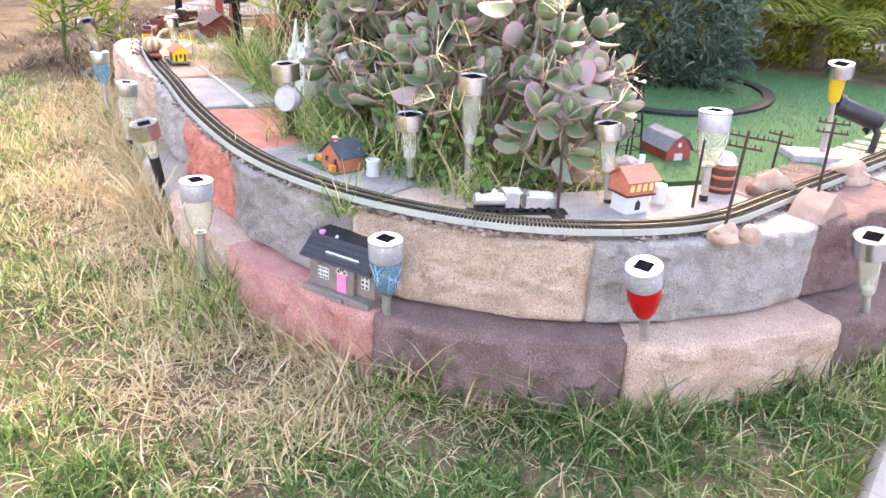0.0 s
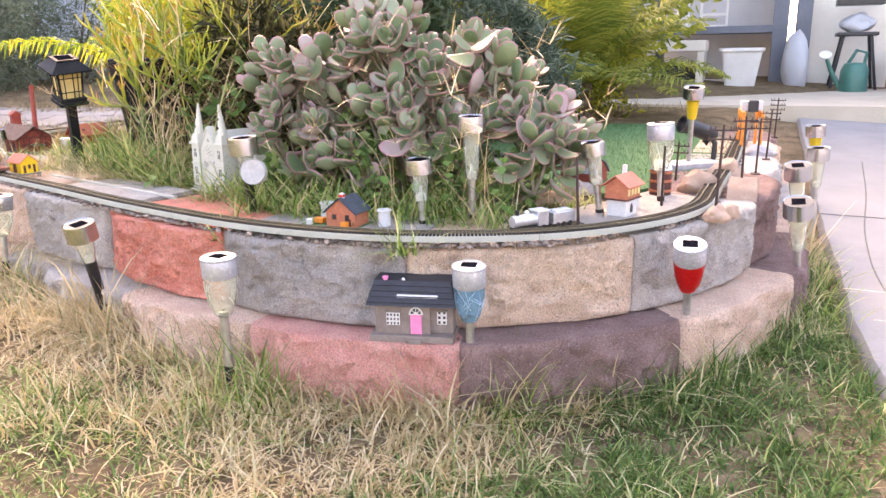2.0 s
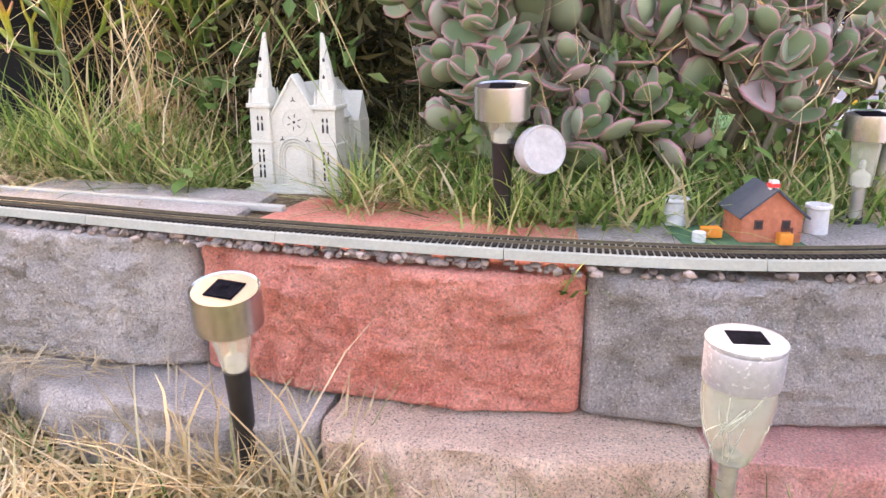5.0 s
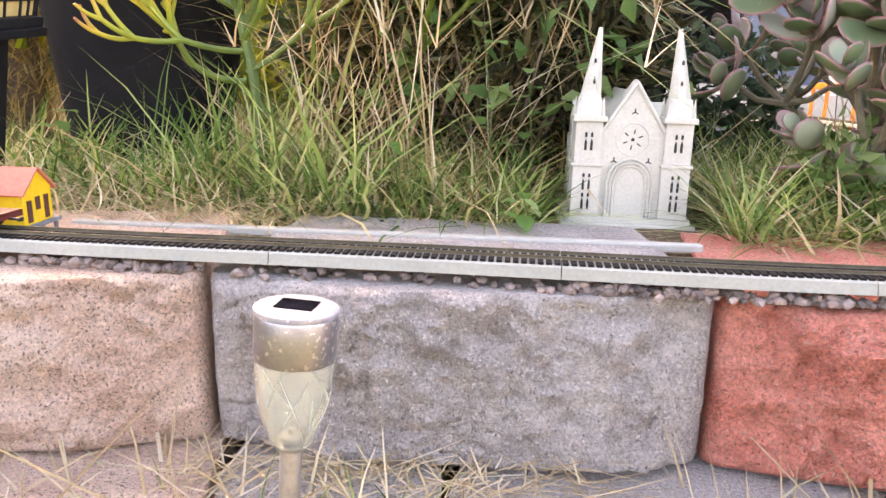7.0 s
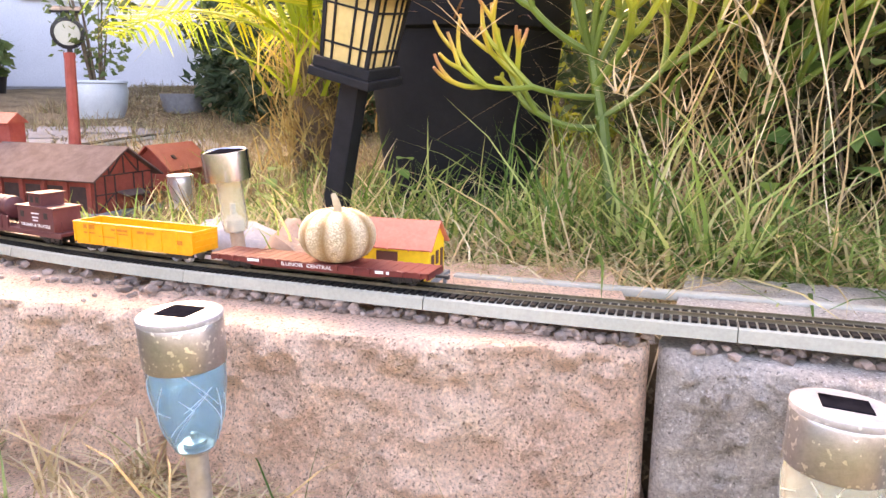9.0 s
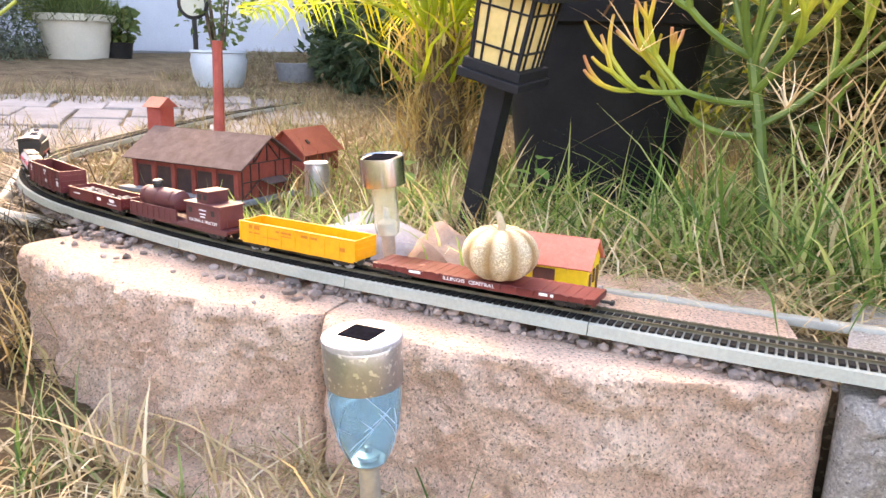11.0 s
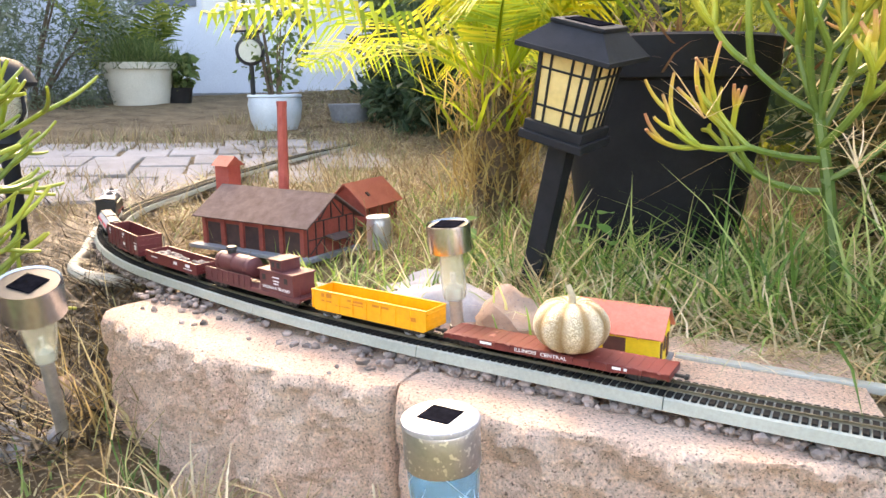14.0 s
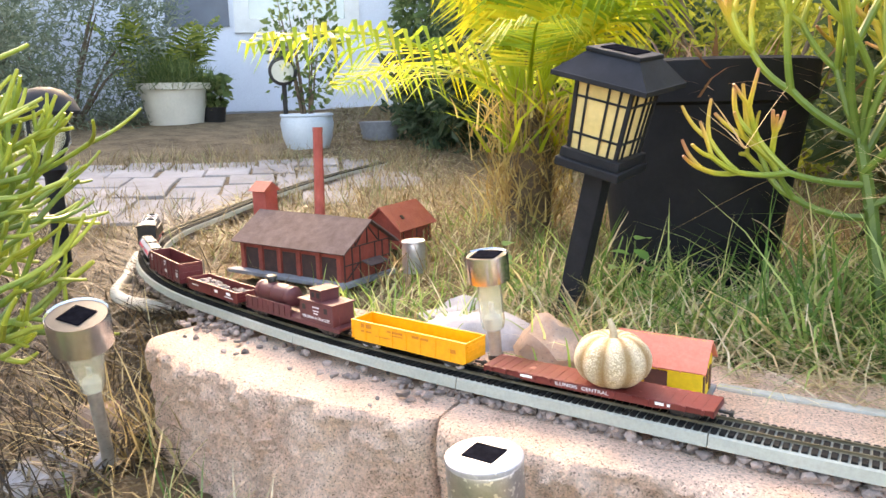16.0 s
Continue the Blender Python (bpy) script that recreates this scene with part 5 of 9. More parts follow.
def gondola(s0, s1, high, material, label, ribs, floor_z=0.0095, wide=0.031, words="", dip=False, rim=black_p, name="gondola_car"):
    root = thing(name, label, "train car", track_pose(s0, s1), "train cars")
    L = s1 - s0 - 0.012
    t = 0.0013
    for sgn in (-1, 1):
        side = part("side_panel", box(L, t, high, y=sgn * (wide / 2 - t / 2), z=floor_z, bevel=0.0003), material, root)
        for k in range(ribs + 1):
            part("rib", box(0.0018, 0.0012, high * 0.94, x=-L / 2 + 0.001 + (L - 0.002) * k / ribs, y=sgn * (wide / 2 + 0.0004), z=floor_z, bevel=0.0003), material, side)
        part("top_rail", box(L + 0.001, 0.0022, 0.0016, y=sgn * (wide / 2 - 0.0002), z=floor_z + high - 0.0014, bevel=0.0004), material, side)
        if dip:
            part("drop_sill", prism([(-L * 0.33, floor_z + 0.0005), (L * 0.30, floor_z + 0.0005), (L * 0.24, floor_z - 0.003), (L * 0.16, floor_z - 0.001), (L * 0.06, floor_z - 0.003), (-L * 0.06, floor_z - 0.001), (-L * 0.16, floor_z - 0.003), (-L * 0.24, floor_z - 0.001)], 0.0012, Matrix.Translation((0, sgn * (wide / 2 - t / 2) - 0.0006, 0))), material, side)
        else:
            part("sill", box(L * 0.96, 0.0016, 0.0022, y=sgn * (wide / 2 - t / 2), z=floor_z - 0.0018, bevel=0.0003), material, side)
    for sgn in (-1, 1):
        end = part("end_panel", box(t, wide, high, x=sgn * (L / 2 - t / 2), z=floor_z, bevel=0.0003), material, root)
        for k in range(3):
            part("end_rib", box(0.0012, wide * 0.9, 0.0015, x=sgn * (L / 2 + 0.0003), z=floor_z + high * (0.2 + 0.28 * k), bevel=0.0003), material, end)
        coupler(sgn * L / 2, sgn, root)
    part("floor_plate", box(L - 0.002, wide - 0.002, 0.0014, z=floor_z), material, root)
    part("underframe", box(L * 0.8, 0.008, 0.0035, z=floor_z - 0.0035), black_p, root)
    for sgn in (-1, 1):
        truck(sgn * (L / 2 - 0.0195), root, rim)
    return root, L, wide / 2 + 0.0002


def flat_car(s0, s1):
    root = thing("flat_car", "oxide-red model flat car carrying a small gold pumpkin", "train car", track_pose(s0, s1), "train cars")
    L, wide, z = s1 - s0 - 0.010, 0.033, 0.0105
    part("deck", box(L, wide, 0.0022, z=z, bevel=0.0004), flat_m, root, "scuffed red deck")
    for k in range(46):
        if k % 2:
            part("deck_board", box(L / 46 * 0.8, wide * 0.985, 0.0004, x=-L / 2 + L * (k + 0.5) / 46, z=z + 0.0021), flat_m, root)
    for sgn in (-1, 1):
        sill = part("side_sill", prism([(-L / 2, z), (L / 2, z), (L / 2, z - 0.0035), (L * 0.34, z - 0.0045), (L * 0.28, z - 0.0062), (-L * 0.28, z - 0.0062), (-L * 0.34, z - 0.0045), (-L / 2, z - 0.0035)], 0.0012, Matrix.Translation((0, sgn * (wide / 2 - 0.0006) - 0.0006, 0.0018))), flat_m, root)
        for k in range(14):
            part("stake_pocket", box(0.0024, 0.0014, 0.0042, x=-L / 2 + 0.008 + (L - 0.016) * k / 13, y=sgn * (wide / 2 + 0.0006), z=z - 0.0022, bevel=0.0003), flat_m, sill)
        coupler(sgn * L / 2, sgn, root)
        truck(sgn * (L / 2 - 0.024), root)
        part("brake_end", box(0.002, wide, 0.005, x=sgn * (L / 2 - 0.001), z=z - 0.0032), flat_m, root)
    part("underframe", box(L * 0.85, 0.008, 0.004, z=z - 0.004), black_p, root)
    lettering("lettering", "ILLINOIS  CENTRAL", 0.0044, ink_w, root, upright(-0.006, -wide / 2 - 0.0014, z - 0.0004), "white lettering", 1.25)
    for x in (-0.058, 0.062):
        mark("number_patch", x, z - 0.001, 0.012, 0.0022, -1, ink_w, root, wide / 2 + 0.0009)
    return root


def maroon_worktrain(s0, s1):
    root = thing("tank_caboose", "maroon model work car with a tank and a small cabin", "train car", track_pose(s0, s1), "train cars")
    L, w, z = s1 - s0 - 0.010, 0.031, 0.0105
    part("deck", box(L, w, 0.003, z=z, bevel=0.0005), maroon_d, root)
    for sgn in (-1, 1):
        side = part("tank_fence", box(L * 0.50, 0.0015, 0.012, x=-L * 0.235, y=sgn * (w / 2 - 0.0006), z=z + 0.002, bevel=0.0003), maroon_d, root)
        for k in range(9):
            part("post", box(0.0022, 0.0014, 0.0125, x=-L * 0.48 + L * 0.49 * k / 8, y=sgn * (w / 2 + 0.0004), z=z + 0.001, bevel=0.0003), maroon_d, side)
        part("sill", box(L, 0.0014, 0.0045, y=sgn * (w / 2 - 0.0004), z=z - 0.002, bevel=0.0003), maroon_d, root)
        coupler(sgn * L / 2, sgn, root)
        truck(sgn * (L / 2 - 0.023), root)
    r = 0.0118
    tank = part("tank", lathe([(0, -0.034), (r * 0.6, -0.0335), (r * 0.95, -0.031), (r, -0.028), (r, 0.028), (r * 0.95, 0.031), (r * 0.6, 0.0335), (0, 0.034)], 24, at=Matrix.Translation((-L * 0.235, 0, z + 0.020)) @ roty(90)), maroon_d, root, "maroon riveted tank", smooth=True)
    for x in (-0.024, 0.0, 0.024):
        part("band", lathe([(r + 0.0004, -0.0006), (r + 0.0004, 0.0006), (r - 0.001, 0.0006)], 24, at=Matrix.Translation((-L * 0.235 + x, 0, z + 0.020)) @ roty(90)), maroon_d, tank, smooth=True)
    part("hatch", lathe([(0.0, 0), (0.0052, 0), (0.0052, 0.0045), (0.0066, 0.005), (0.0060, 0.0075), (0.003, 0.0088), (0, 0.009)], 16, at=Matrix.Translation((-L * 0.30, 0, z + 0.0312))), black_p, tank, smooth=True)
    cab = part("cabin", box(0.056, w * 0.96, 0.0225, x=L * 0.275, z=z + 0.003, bevel=0.0006), maroon_d, root, "maroon caboose cabin")
    part("cabin_roof", box(0.060, w * 1.06, 0.0018, x=L * 0.275, z=z + 0.0255, bevel=0.0007), maroon_d, cab)
    cup = part("cupola", box(0.019, w * 0.82, 0.012, x=L * 0.262, z=z + 0.027, bevel=0.0005), maroon_d, cab)
    part("cupola_roof", box(0.022, w * 0.92, 0.0014, x=L * 0.262, z=z + 0.0385, bevel=0.0006), maroon_d, cup)
    for x in (-0.004, 0.0045):
        part("window", box(0.0046, 0.0006, 0.0058, x=L * 0.262 + x, y=-w * 0.411, z=z + 0.0305), plain_k, cup)
    for x in (-0.0205, 0.0165):
        part("window", box(0.0055, 0.0006, 0.0060, x=L * 0.275 + x, y=-w * 0.481, z=z + 0.0155), plain_k, cab)
    for x in (-0.030, 0.030):
        for y in (-0.010, 0.010):
            part("railing", tube([(L * 0.275 + x * 1.12, y, z + 0.003), (L * 0.275 + x * 1.12, y, z + 0.014)], 0.0005, 4), maroon_d, cab)
    lettering("lettering", "VIRGINIA & TRUCKEE", 0.0046, ink_w, cab, upright(L * 0.275, -w * 0.48 - 0.0004, z + 0.0082), "white lettering", 1.05)
    for k, (wd, zz) in enumerate(((0.012, 0.0195), (0.010, 0.0155), (0.008, 0.0125))):
        mark("printed_bar", L * 0.275, z + zz, wd, 0.0012, -1, ink_w, cab, w * 0.4825)
    return root


def tanker(s0, s1):
    root = thing("tank_car", "white and silver model tank car with a red stripe", "train car", track_pose(s0, s1), "train cars")
    L, z, r = s1 - s0 - 0.014, 0.0215, 0.0128
    tank = part("tank", lathe([(0, -L * 0.465), (r * 0.7, -L * 0.463), (r * 0.97, -L * 0.45), (r, -L * 0.44), (r, L * 0.44), (r * 0.97, L * 0.45), (r * 0.7, L * 0.463), (0, L * 0.465)], 32, at=Matrix.Translation((0, 0, z)) @ roty(90)), silver_m, root, "glossy silver-white tank", smooth=True)
    for sgn in (-1, 1):
        part("end_ring", lathe([(r + 0.0009, -0.0018), (r + 0.0009, 0.0018), (r - 0.001, 0.0018), (r - 0.001, -0.0018)], 32, at=Matrix.Translation((sgn * L * 0.462, 0, z)) @ roty(90)), black_p, tank, smooth=True)
        part("walkway", box(L * 0.93, 0.0030, 0.0009, y=sgn * 0.0060, z=z + r - 0.0006, bevel=0.0002), black_p, tank)
        coupler(sgn * L / 2, sgn, root)
        truck(sgn * (L / 2 - 0.0215), root)
        part("saddle", box(0.018, 0.014, 0.006, x=sgn * (L / 2 - 0.0215), z=0.0078, bevel=0.001), white_m, root)
        part("end_deck", box(0.010, 0.028, 0.002, x=sgn * (L / 2 - 0.004), z=0.0095, bevel=0.0004), black_p, root)
        # stripe on each side, laid on the curve
        for x0, x1 in ((-0.44, -0.045), (0.075, 0.43)):
            bm = bmesh.new()
            ring = []
            for x in (x0 * L, x1 * L):
                ring.append([bm.verts.new((x, -sgn * (r + 0.0003) * math.cos(a), z + (r + 0.0003) * math.sin(a))) for a in np.linspace(0.10, 0.44, 5)])
            for k in range(4):
                bm.faces.new((ring[0][k], ring[1][k], ring[1][k + 1], ring[0][k + 1]))
            part("stripe", bm, stripe_m, tank, "red stripe")
        bm = bmesh.new()
        tube([(-0.44 * L, -sgn * (r + 0.0001) * math.cos(0.42), z - (r + 0.0001) * math.sin(0.42)), (0.44 * L, -sgn * (r + 0.0001) * math.cos(0.42), z - (r + 0.0001) * math.sin(0.42))], 0.0003, 4, bm)
        part("seam", bm, black_p, tank)
    part("hatch_deck", box(0.020, 0.016, 0.003, z=z + r - 0.0010, bevel=0.0005), black_p, tank)
    part("hatch", lathe([(0, 0), (0.004, 0), (0.004, 0.0022), (0.0026, 0.0032), (0, 0.0034)], 14, at=Matrix.Translation((0, 0, z + r + 0.001))), zinc_m, tank, smooth=True)
    part("centre_sill", box(L * 0.86, 0.006, 0.0025, z=0.0082), black_p, root)
    part("valve_box", box(0.018, 0.012, 0.0052, x=0.006, z=0.0058, bevel=0.0006), white_m, root)
    pl = part("emblem_plate", box(0.0132, 0.0005, 0.0085, x=0.002, y=-r * 0.965, z=z - 0.001, bevel=0.0001, rot=rotx(-8)), white_m, tank, "white plate with black border")
    for dx, dz, ww, hh in ((0, 0.0036, 0.0132, 0.0005), (0, -0.0042, 0.0132, 0.0005), (-0.0064, 0, 0.0005, 0.008), (0.0064, 0, 0.0005, 0.008)):
        part("plate_border", box(ww, 0.0007, hh, x=0.002 + dx, y=-r * 0.975, z=z + 0.0029 + dz - hh / 2, rot=rotx(-8)), plain_k, pl)
    part("emblem", prism([(-0.0048, 0.0012), (-0.0016, 0.0032), (-0.0022, 0.0016), (-0.0012, 0.0010), (-0.0022, 0.0004), (-0.0016, -0.0012)], 0.0004, Matrix.Translation((0.002, -r * 0.985, z + 0.0022))), plain_k, pl)
    for dx in (0.0012, 0.0042):
        part("emblem", box(0.0022, 0.0005, 0.0036, x=0.002 + dx, y=-r * 0.98, z=z + 0.0010), plain_k, pl)
    for x, zz, ww, hh in ((-0.046, -0.0036, 0.009, 0.0016), (-0.046, -0.0066, 0.009, 0.0012), (0.050, 0.0042, 0.010, 0.0008)):
        mark("printed_bar", x, z + zz, ww, hh, -1, grey_p if zz < 0 else ink_w, tank, r * math.cos(math.asin(abs(zz) / r)) + 0.0003)
    return root


def locomotive(s0, s1):
    """A black tank locomotive; its front points towards -x."""
    root = thing("locomotive", "black model steam locomotive with white taped patches and red rods", "locomotive", track_pose(s0, s1), "train cars")
    L, w = s1 - s0 - 0.010, 0.030
    x0 = -L / 2
    part("chassis", box(L * 0.94, 0.020, 0.007, z=0.0065, bevel=0.001), black_p, root)
    part("running_board", prism([(x0, 0.0120), (x0 + 0.012, 0.0200), (x0 + 0.066, 0.0200), (x0 + 0.074, 0.0230), (x0 + 0.084, 0.0190), (L / 2 - 0.004, 0.0190), (L / 2 - 0.004, 0.0165), (x0 + 0.010, 0.0165), (x0, 0.0095)], w, Matrix.Translation((0, -w / 2, 0))), black_p, root)
    for sgn in (-1, 1):
        part("red_line", tube([(x0 + 0.001, sgn * (w / 2 + 0.0002), 0.0118), (x0 + 0.012, sgn * (w / 2 + 0.0002), 0.0192), (x0 + 0.066, sgn * (w / 2 + 0.0002), 0.0192), (x0 + 0.074, sgn * (w / 2 + 0.0002), 0.0222), (x0 + 0.084, sgn * (w / 2 + 0.0002), 0.0182), (L / 2 - 0.030, sgn * (w / 2 + 0.0002), 0.0182)], 0.0004, 4), red_p, root)
    boiler = part("boiler", lathe([(0, 0), (0.011, 0), (0.0128, 0.002), (0.0128, 0.088), (0, 0.088)], 28, at=Matrix.Translation((x0 + 0.004, 0, 0.0330)) @ roty(90)), black_p, root, "black boiler", smooth=True)
    part("smokebox", box(0.022, w, 0.019, x=x0 + 0.013, z=0.0160, bevel=0.0015), black_p, root)
    part("side_tank", box(0.070, w * 0.98, 0.016, x=x0 + 0.052, z=0.0195, bevel=0.001), black_p, root)
    part("chimney", lathe([(0.0046, 0), (0.0042, 0.004), (0.0052, 0.008), (0.0040, 0.008), (0.0036, 0.003)], 16, at=Matrix.Translation((x0 + 0.016, 0, 0.0445))), black_p, root, smooth=True)
    part("dome", lathe([(0.0072, 0), (0.0070, 0.003), (0.0045, 0.006), (0, 0.007)], 18, at=Matrix.Translation((x0 + 0.052, 0, 0.0445))), black_p, root, smooth=True)
    cab = part("cab", box(0.032, w, 0.028, x=L / 2 - 0.021, z=0.0165, bevel=0.0008), black_p, root)
    part("cab_roof", prism([(-w * 0.56, 0), (-w * 0.50, 0.0030), (0, 0.0048), (w * 0.50, 0.0030), (w * 0.56, 0), (0, 0.0018)], 0.037, Matrix.Translation((L / 2 - 0.002, 0, 0.0445)) @ rotz(90)), black_p, cab)
    part("roof_patch", box(0.026, 0.014, 0.0008, x=L / 2 - 0.022, y=-0.002, z=0.0489, bevel=0.0003, rot=rotx(4)), white_p, cab, "white tape on the roof")
    for sgn in (-1, 1):
        wn = part("cab_window", box(0.0095, 0.0008, 0.0085, x=L / 2 - 0.0145, y=sgn * (w / 2 + 0.0001), z=0.0330), plain_k, cab)
        part("mullion", box(0.0008, 0.0012, 0.0085, x=L / 2 - 0.0145, y=sgn * (w / 2 + 0.0004), z=0.0330), black_p, wn)
    for nm, x, z, ww, hh, tl in (("patch", 0.0155, 0.0365, 0.019, 0.0125, 4), ("patch", 0.041, 0.0215, 0.024, 0.0255, 0), ("patch", 0.0585, 0.0235, 0.0135, 0.022, -2), ("patch", L - 0.034, 0.0195, 0.012, 0.021, 0)):
        bm = box(ww, 0.0006, hh, bevel=0.0002)
        for v in bm.verts:
            v.co.y += 0.10 * v.co.x * v.co.x * 60 + (0.0022 * max(0, v.co.z / hh - 0.55))
        bmesh.ops.transform(bm, matrix=Matrix.Translation((x0 + x, -w / 2 - 0.0008, z)) @ roty(tl), verts=bm.verts)
        part("tape_patch", bm, white_p, root, "white paper tape patch")
        part("tape_patch", box(ww * 1.05, 0.017, 0.0006, x=x0 + x, y=0.0, z=z + hh + 0.0005 if x < L - 0.04 else 0.0492, bevel=0.0002, rot=rotx(-4)), white_p, root)
    lettering("lettering", "G.M.D", 0.0062, ink_w, root, upright(x0 + 0.0115, -w / 2 - 0.0004, 0.0272), "white lettering", 1.1)
    mark("printed_bar", x0 + 0.0115, 0.0222, 0.010, 0.0012, -1, ink_w, root, w / 2 + 0.0004)
    for k, x in enumerate((0.036, 0.052, 0.068)):
        for sgn in (-1, 1):
            wheel(x0 + x, sgn * 0.0098, 0.0072, root)
    for x in (0.016, L - 0.030, L - 0.016):
        for sgn in (-1, 1):
            wheel(x0 + x, sgn * 0.0090, 0.0048, root)
    for sgn in (-1, 1):
        y = sgn * 0.0132
        part("side_rod", prism([(x0 + 0.030, 0.0050), (x0 + 0.064, 0.0066), (x0 + 0.070, 0.0058), (x0 + 0.071, 0.0085), (x0 + 0.066, 0.0098), (x0 + 0.030, 0.0100), (x0 + 0.026, 0.0115), (x0 + 0.018, 0.0122), (x0 + 0.017, 0.0085), (x0 + 0.020, 0.0060)], 0.0010, Matrix.Translation((0, y - 0.0005, 0))), white_m, root, "white driving rod")
        part("rod_slot", box(0.026, 0.0014, 0.0012, x=x0 + 0.046, y=y, z=0.0072), plain_k, root)
        part("red_rod", prism([(L / 2 - 0.044, 0.0060), (L / 2 - 0.016, 0.0070), (L / 2 - 0.016, 0.0092), (L / 2 - 0.032, 0.0092), (L / 2 - 0.033, 0.0140), (L / 2 - 0.035, 0.0140), (L / 2 - 0.036, 0.0090), (L / 2 - 0.044, 0.0080)], 0.0010, Matrix.Translation((0, y - 0.0005, 0))), red_p, root, "red valve gear")
        part("red_beam", box(0.012, 0.0016, 0.0016, x=x0 + 0.036, y=sgn * 0.0128, z=0.0128), red_p, root)
    part("buffer_beam", box(0.003, w, 0.006, x=x0 + 0.001, z=0.0080, bevel=0.0006), black_p, root)
    part("headlamp", cyl(0.003, 0.003, 0.003, x0 + 0.0015, 0, 0.034, 14, roty(-90)), white_m, root)
    coupler(L / 2, 1, root)
    return root


end = s_ref + 0.008
GAP = 0.007
spans = []
for length in (0.212, 0.156, 0.182, 0.140, 0.140, 0.146, 0.136):
    spans.append((end - length, end))
    end -= length + GAP
flat = flat_car(*spans[0])
yg, YL, yy = gondola(*spans[1], 0.0195, yellow_p, "bright yellow-orange model gondola car, empty", 8, words="", rim=zinc_m)
for x, zz, ww, hh in ((-0.052, 0.0225, 0.014, 0.0042), (-0.052, 0.0180, 0.014, 0.0016), (-0.014, 0.0228, 0.020, 0.0022), (-0.012, 0.0200, 0.016, 0.0010), (0.018, 0.0228, 0.020, 0.0024), (0.056, 0.0165, 0.008, 0.0040), (-0.03, 0.0160, 0.02, 0.0008)):
    mark("printed_bar", x, zz, ww, hh, -1, ink_o, yg, yy + 0.0003)
maroon_worktrain(*spans[2])
gg, GL, gyy = gondola(*spans[3], 0.0125, maroon_p, "low maroon model gondola car loaded with small stones", 2, name="gondola_car")
for x, zz, ww, hh in ((-0.042, 0.0150, 0.016, 0.0014), (0.012, 0.0140, 0.008, 0.0036), (0.042, 0.0150, 0.010, 0.0036), (0.042, 0.0120, 0.020, 0.0010)):
    mark("printed_bar", x, zz, ww, hh, -1, ink_w, gg, gyy + 0.0002)
hg, HL, hy = gondola(*spans[4], 0.0275, maroon_p, "tall maroon model gondola car with white printing, empty", 8, dip=True)
for x, zz, ww, hh in ((-0.0540, 0.0280, 0.0034, 0.0050), (-0.0490, 0.0280, 0.0034, 0.0050), (-0.0515, 0.0250, 0.009, 0.0010), (0.004, 0.0300, 0.010, 0.0030), (0.0015, 0.0262, 0.006, 0.0024), (0.006, 0.0165, 0.008, 0.0040), (0.052, 0.0255, 0.010, 0.0012), (0.052, 0.0200, 0.008, 0.0030), (0.051, 0.0165, 0.008, 0.0030)):
    mark("printed_bar", x, zz, ww, hh, -1, ink_w, hg, hy + 0.0003)
tanker(*spans[5])
locomotive(*spans[6])

# stones lying in the low gondola
sb = track_pose(*spans[3])
bm = bmesh.new()
r3 = random.Random(3)
for k in range(46):
    rr = r3.uniform(0.0026, 0.0052)
    lump(rr * 1.3, rr, rr * 0.8, k, r3.uniform(-0.054, 0.054), r3.uniform(-0.0095, 0.0095), 0.0135 + r3.uniform(0, 0.005), 1, 0.35, bm)
load = part("stone_load", bm, pebble_m)
load.matrix_basis = sb
tagged(load, "small grey stones heaped in the low maroon car", "stones", kind="stuff")

# gold pumpkin on the flat car
fp = flat.matrix_basis @ Matrix.Translation((0.014, 0.0, 0.0131))
root = thing("pumpkin", "small cream and gold glitter pumpkin riding on the flat car", "pumpkin", fp)
bm = bmesh.new()
nu, nv = 60, 18
rings = []
for j in range(nv + 1):
    ph = math.pi * j / nv
    ring = []
    for i in range(nu):
        a = math.tau * i / nu
        rib = 1 - 0.085 * abs(math.cos(a * 4.5 + 0.4)) ** 6 - 0.02 * math.sin(a * 2)
        rr = 0.0325 * math.sin(ph) ** 0.82 * (rib * 0.9 + 0.1)
        z = 0.0215 - 0.0225 * math.cos(ph) * (1 - 0.28 * max(0, 1 - math.sin(ph) * 2.4) ** 2)
        ring.append(bm.verts.new((rr * math.cos(a), rr * math.sin(a), z)))
    rings.append(ring)
for a, b in zip(rings, rings[1:]):
    for k in range(nu):
        bm.faces.new((a[k], a[(k + 1) % nu], b[(k + 1) % nu], b[k]))
bmesh.ops.remove_doubles(bm, verts=bm.verts, dist=1e-5)
body = part("body", bm, gold_m, root, "ribbed body in cream and gold glitter", smooth="all")
groove = [0.95 * abs(math.cos(math.atan2(v.co.y, v.co.x) * 4.5 + 0.4)) ** 3 for v in body.data.vertices]
body.data.attributes.new("groove", "FLOAT", "POINT").data.foreach_set("value", groove)
part("stem", tube([(0, 0, 0.037), (0.0005, 0, 0.044), (-0.0015, 0, 0.050), (-0.004, 0.001, 0.055)], 0.0042, 8, r2=0.0022), stem_m, root, smooth=True)

# ---------- small models and stones along the planting's right side ----------
SOIL = 0.318


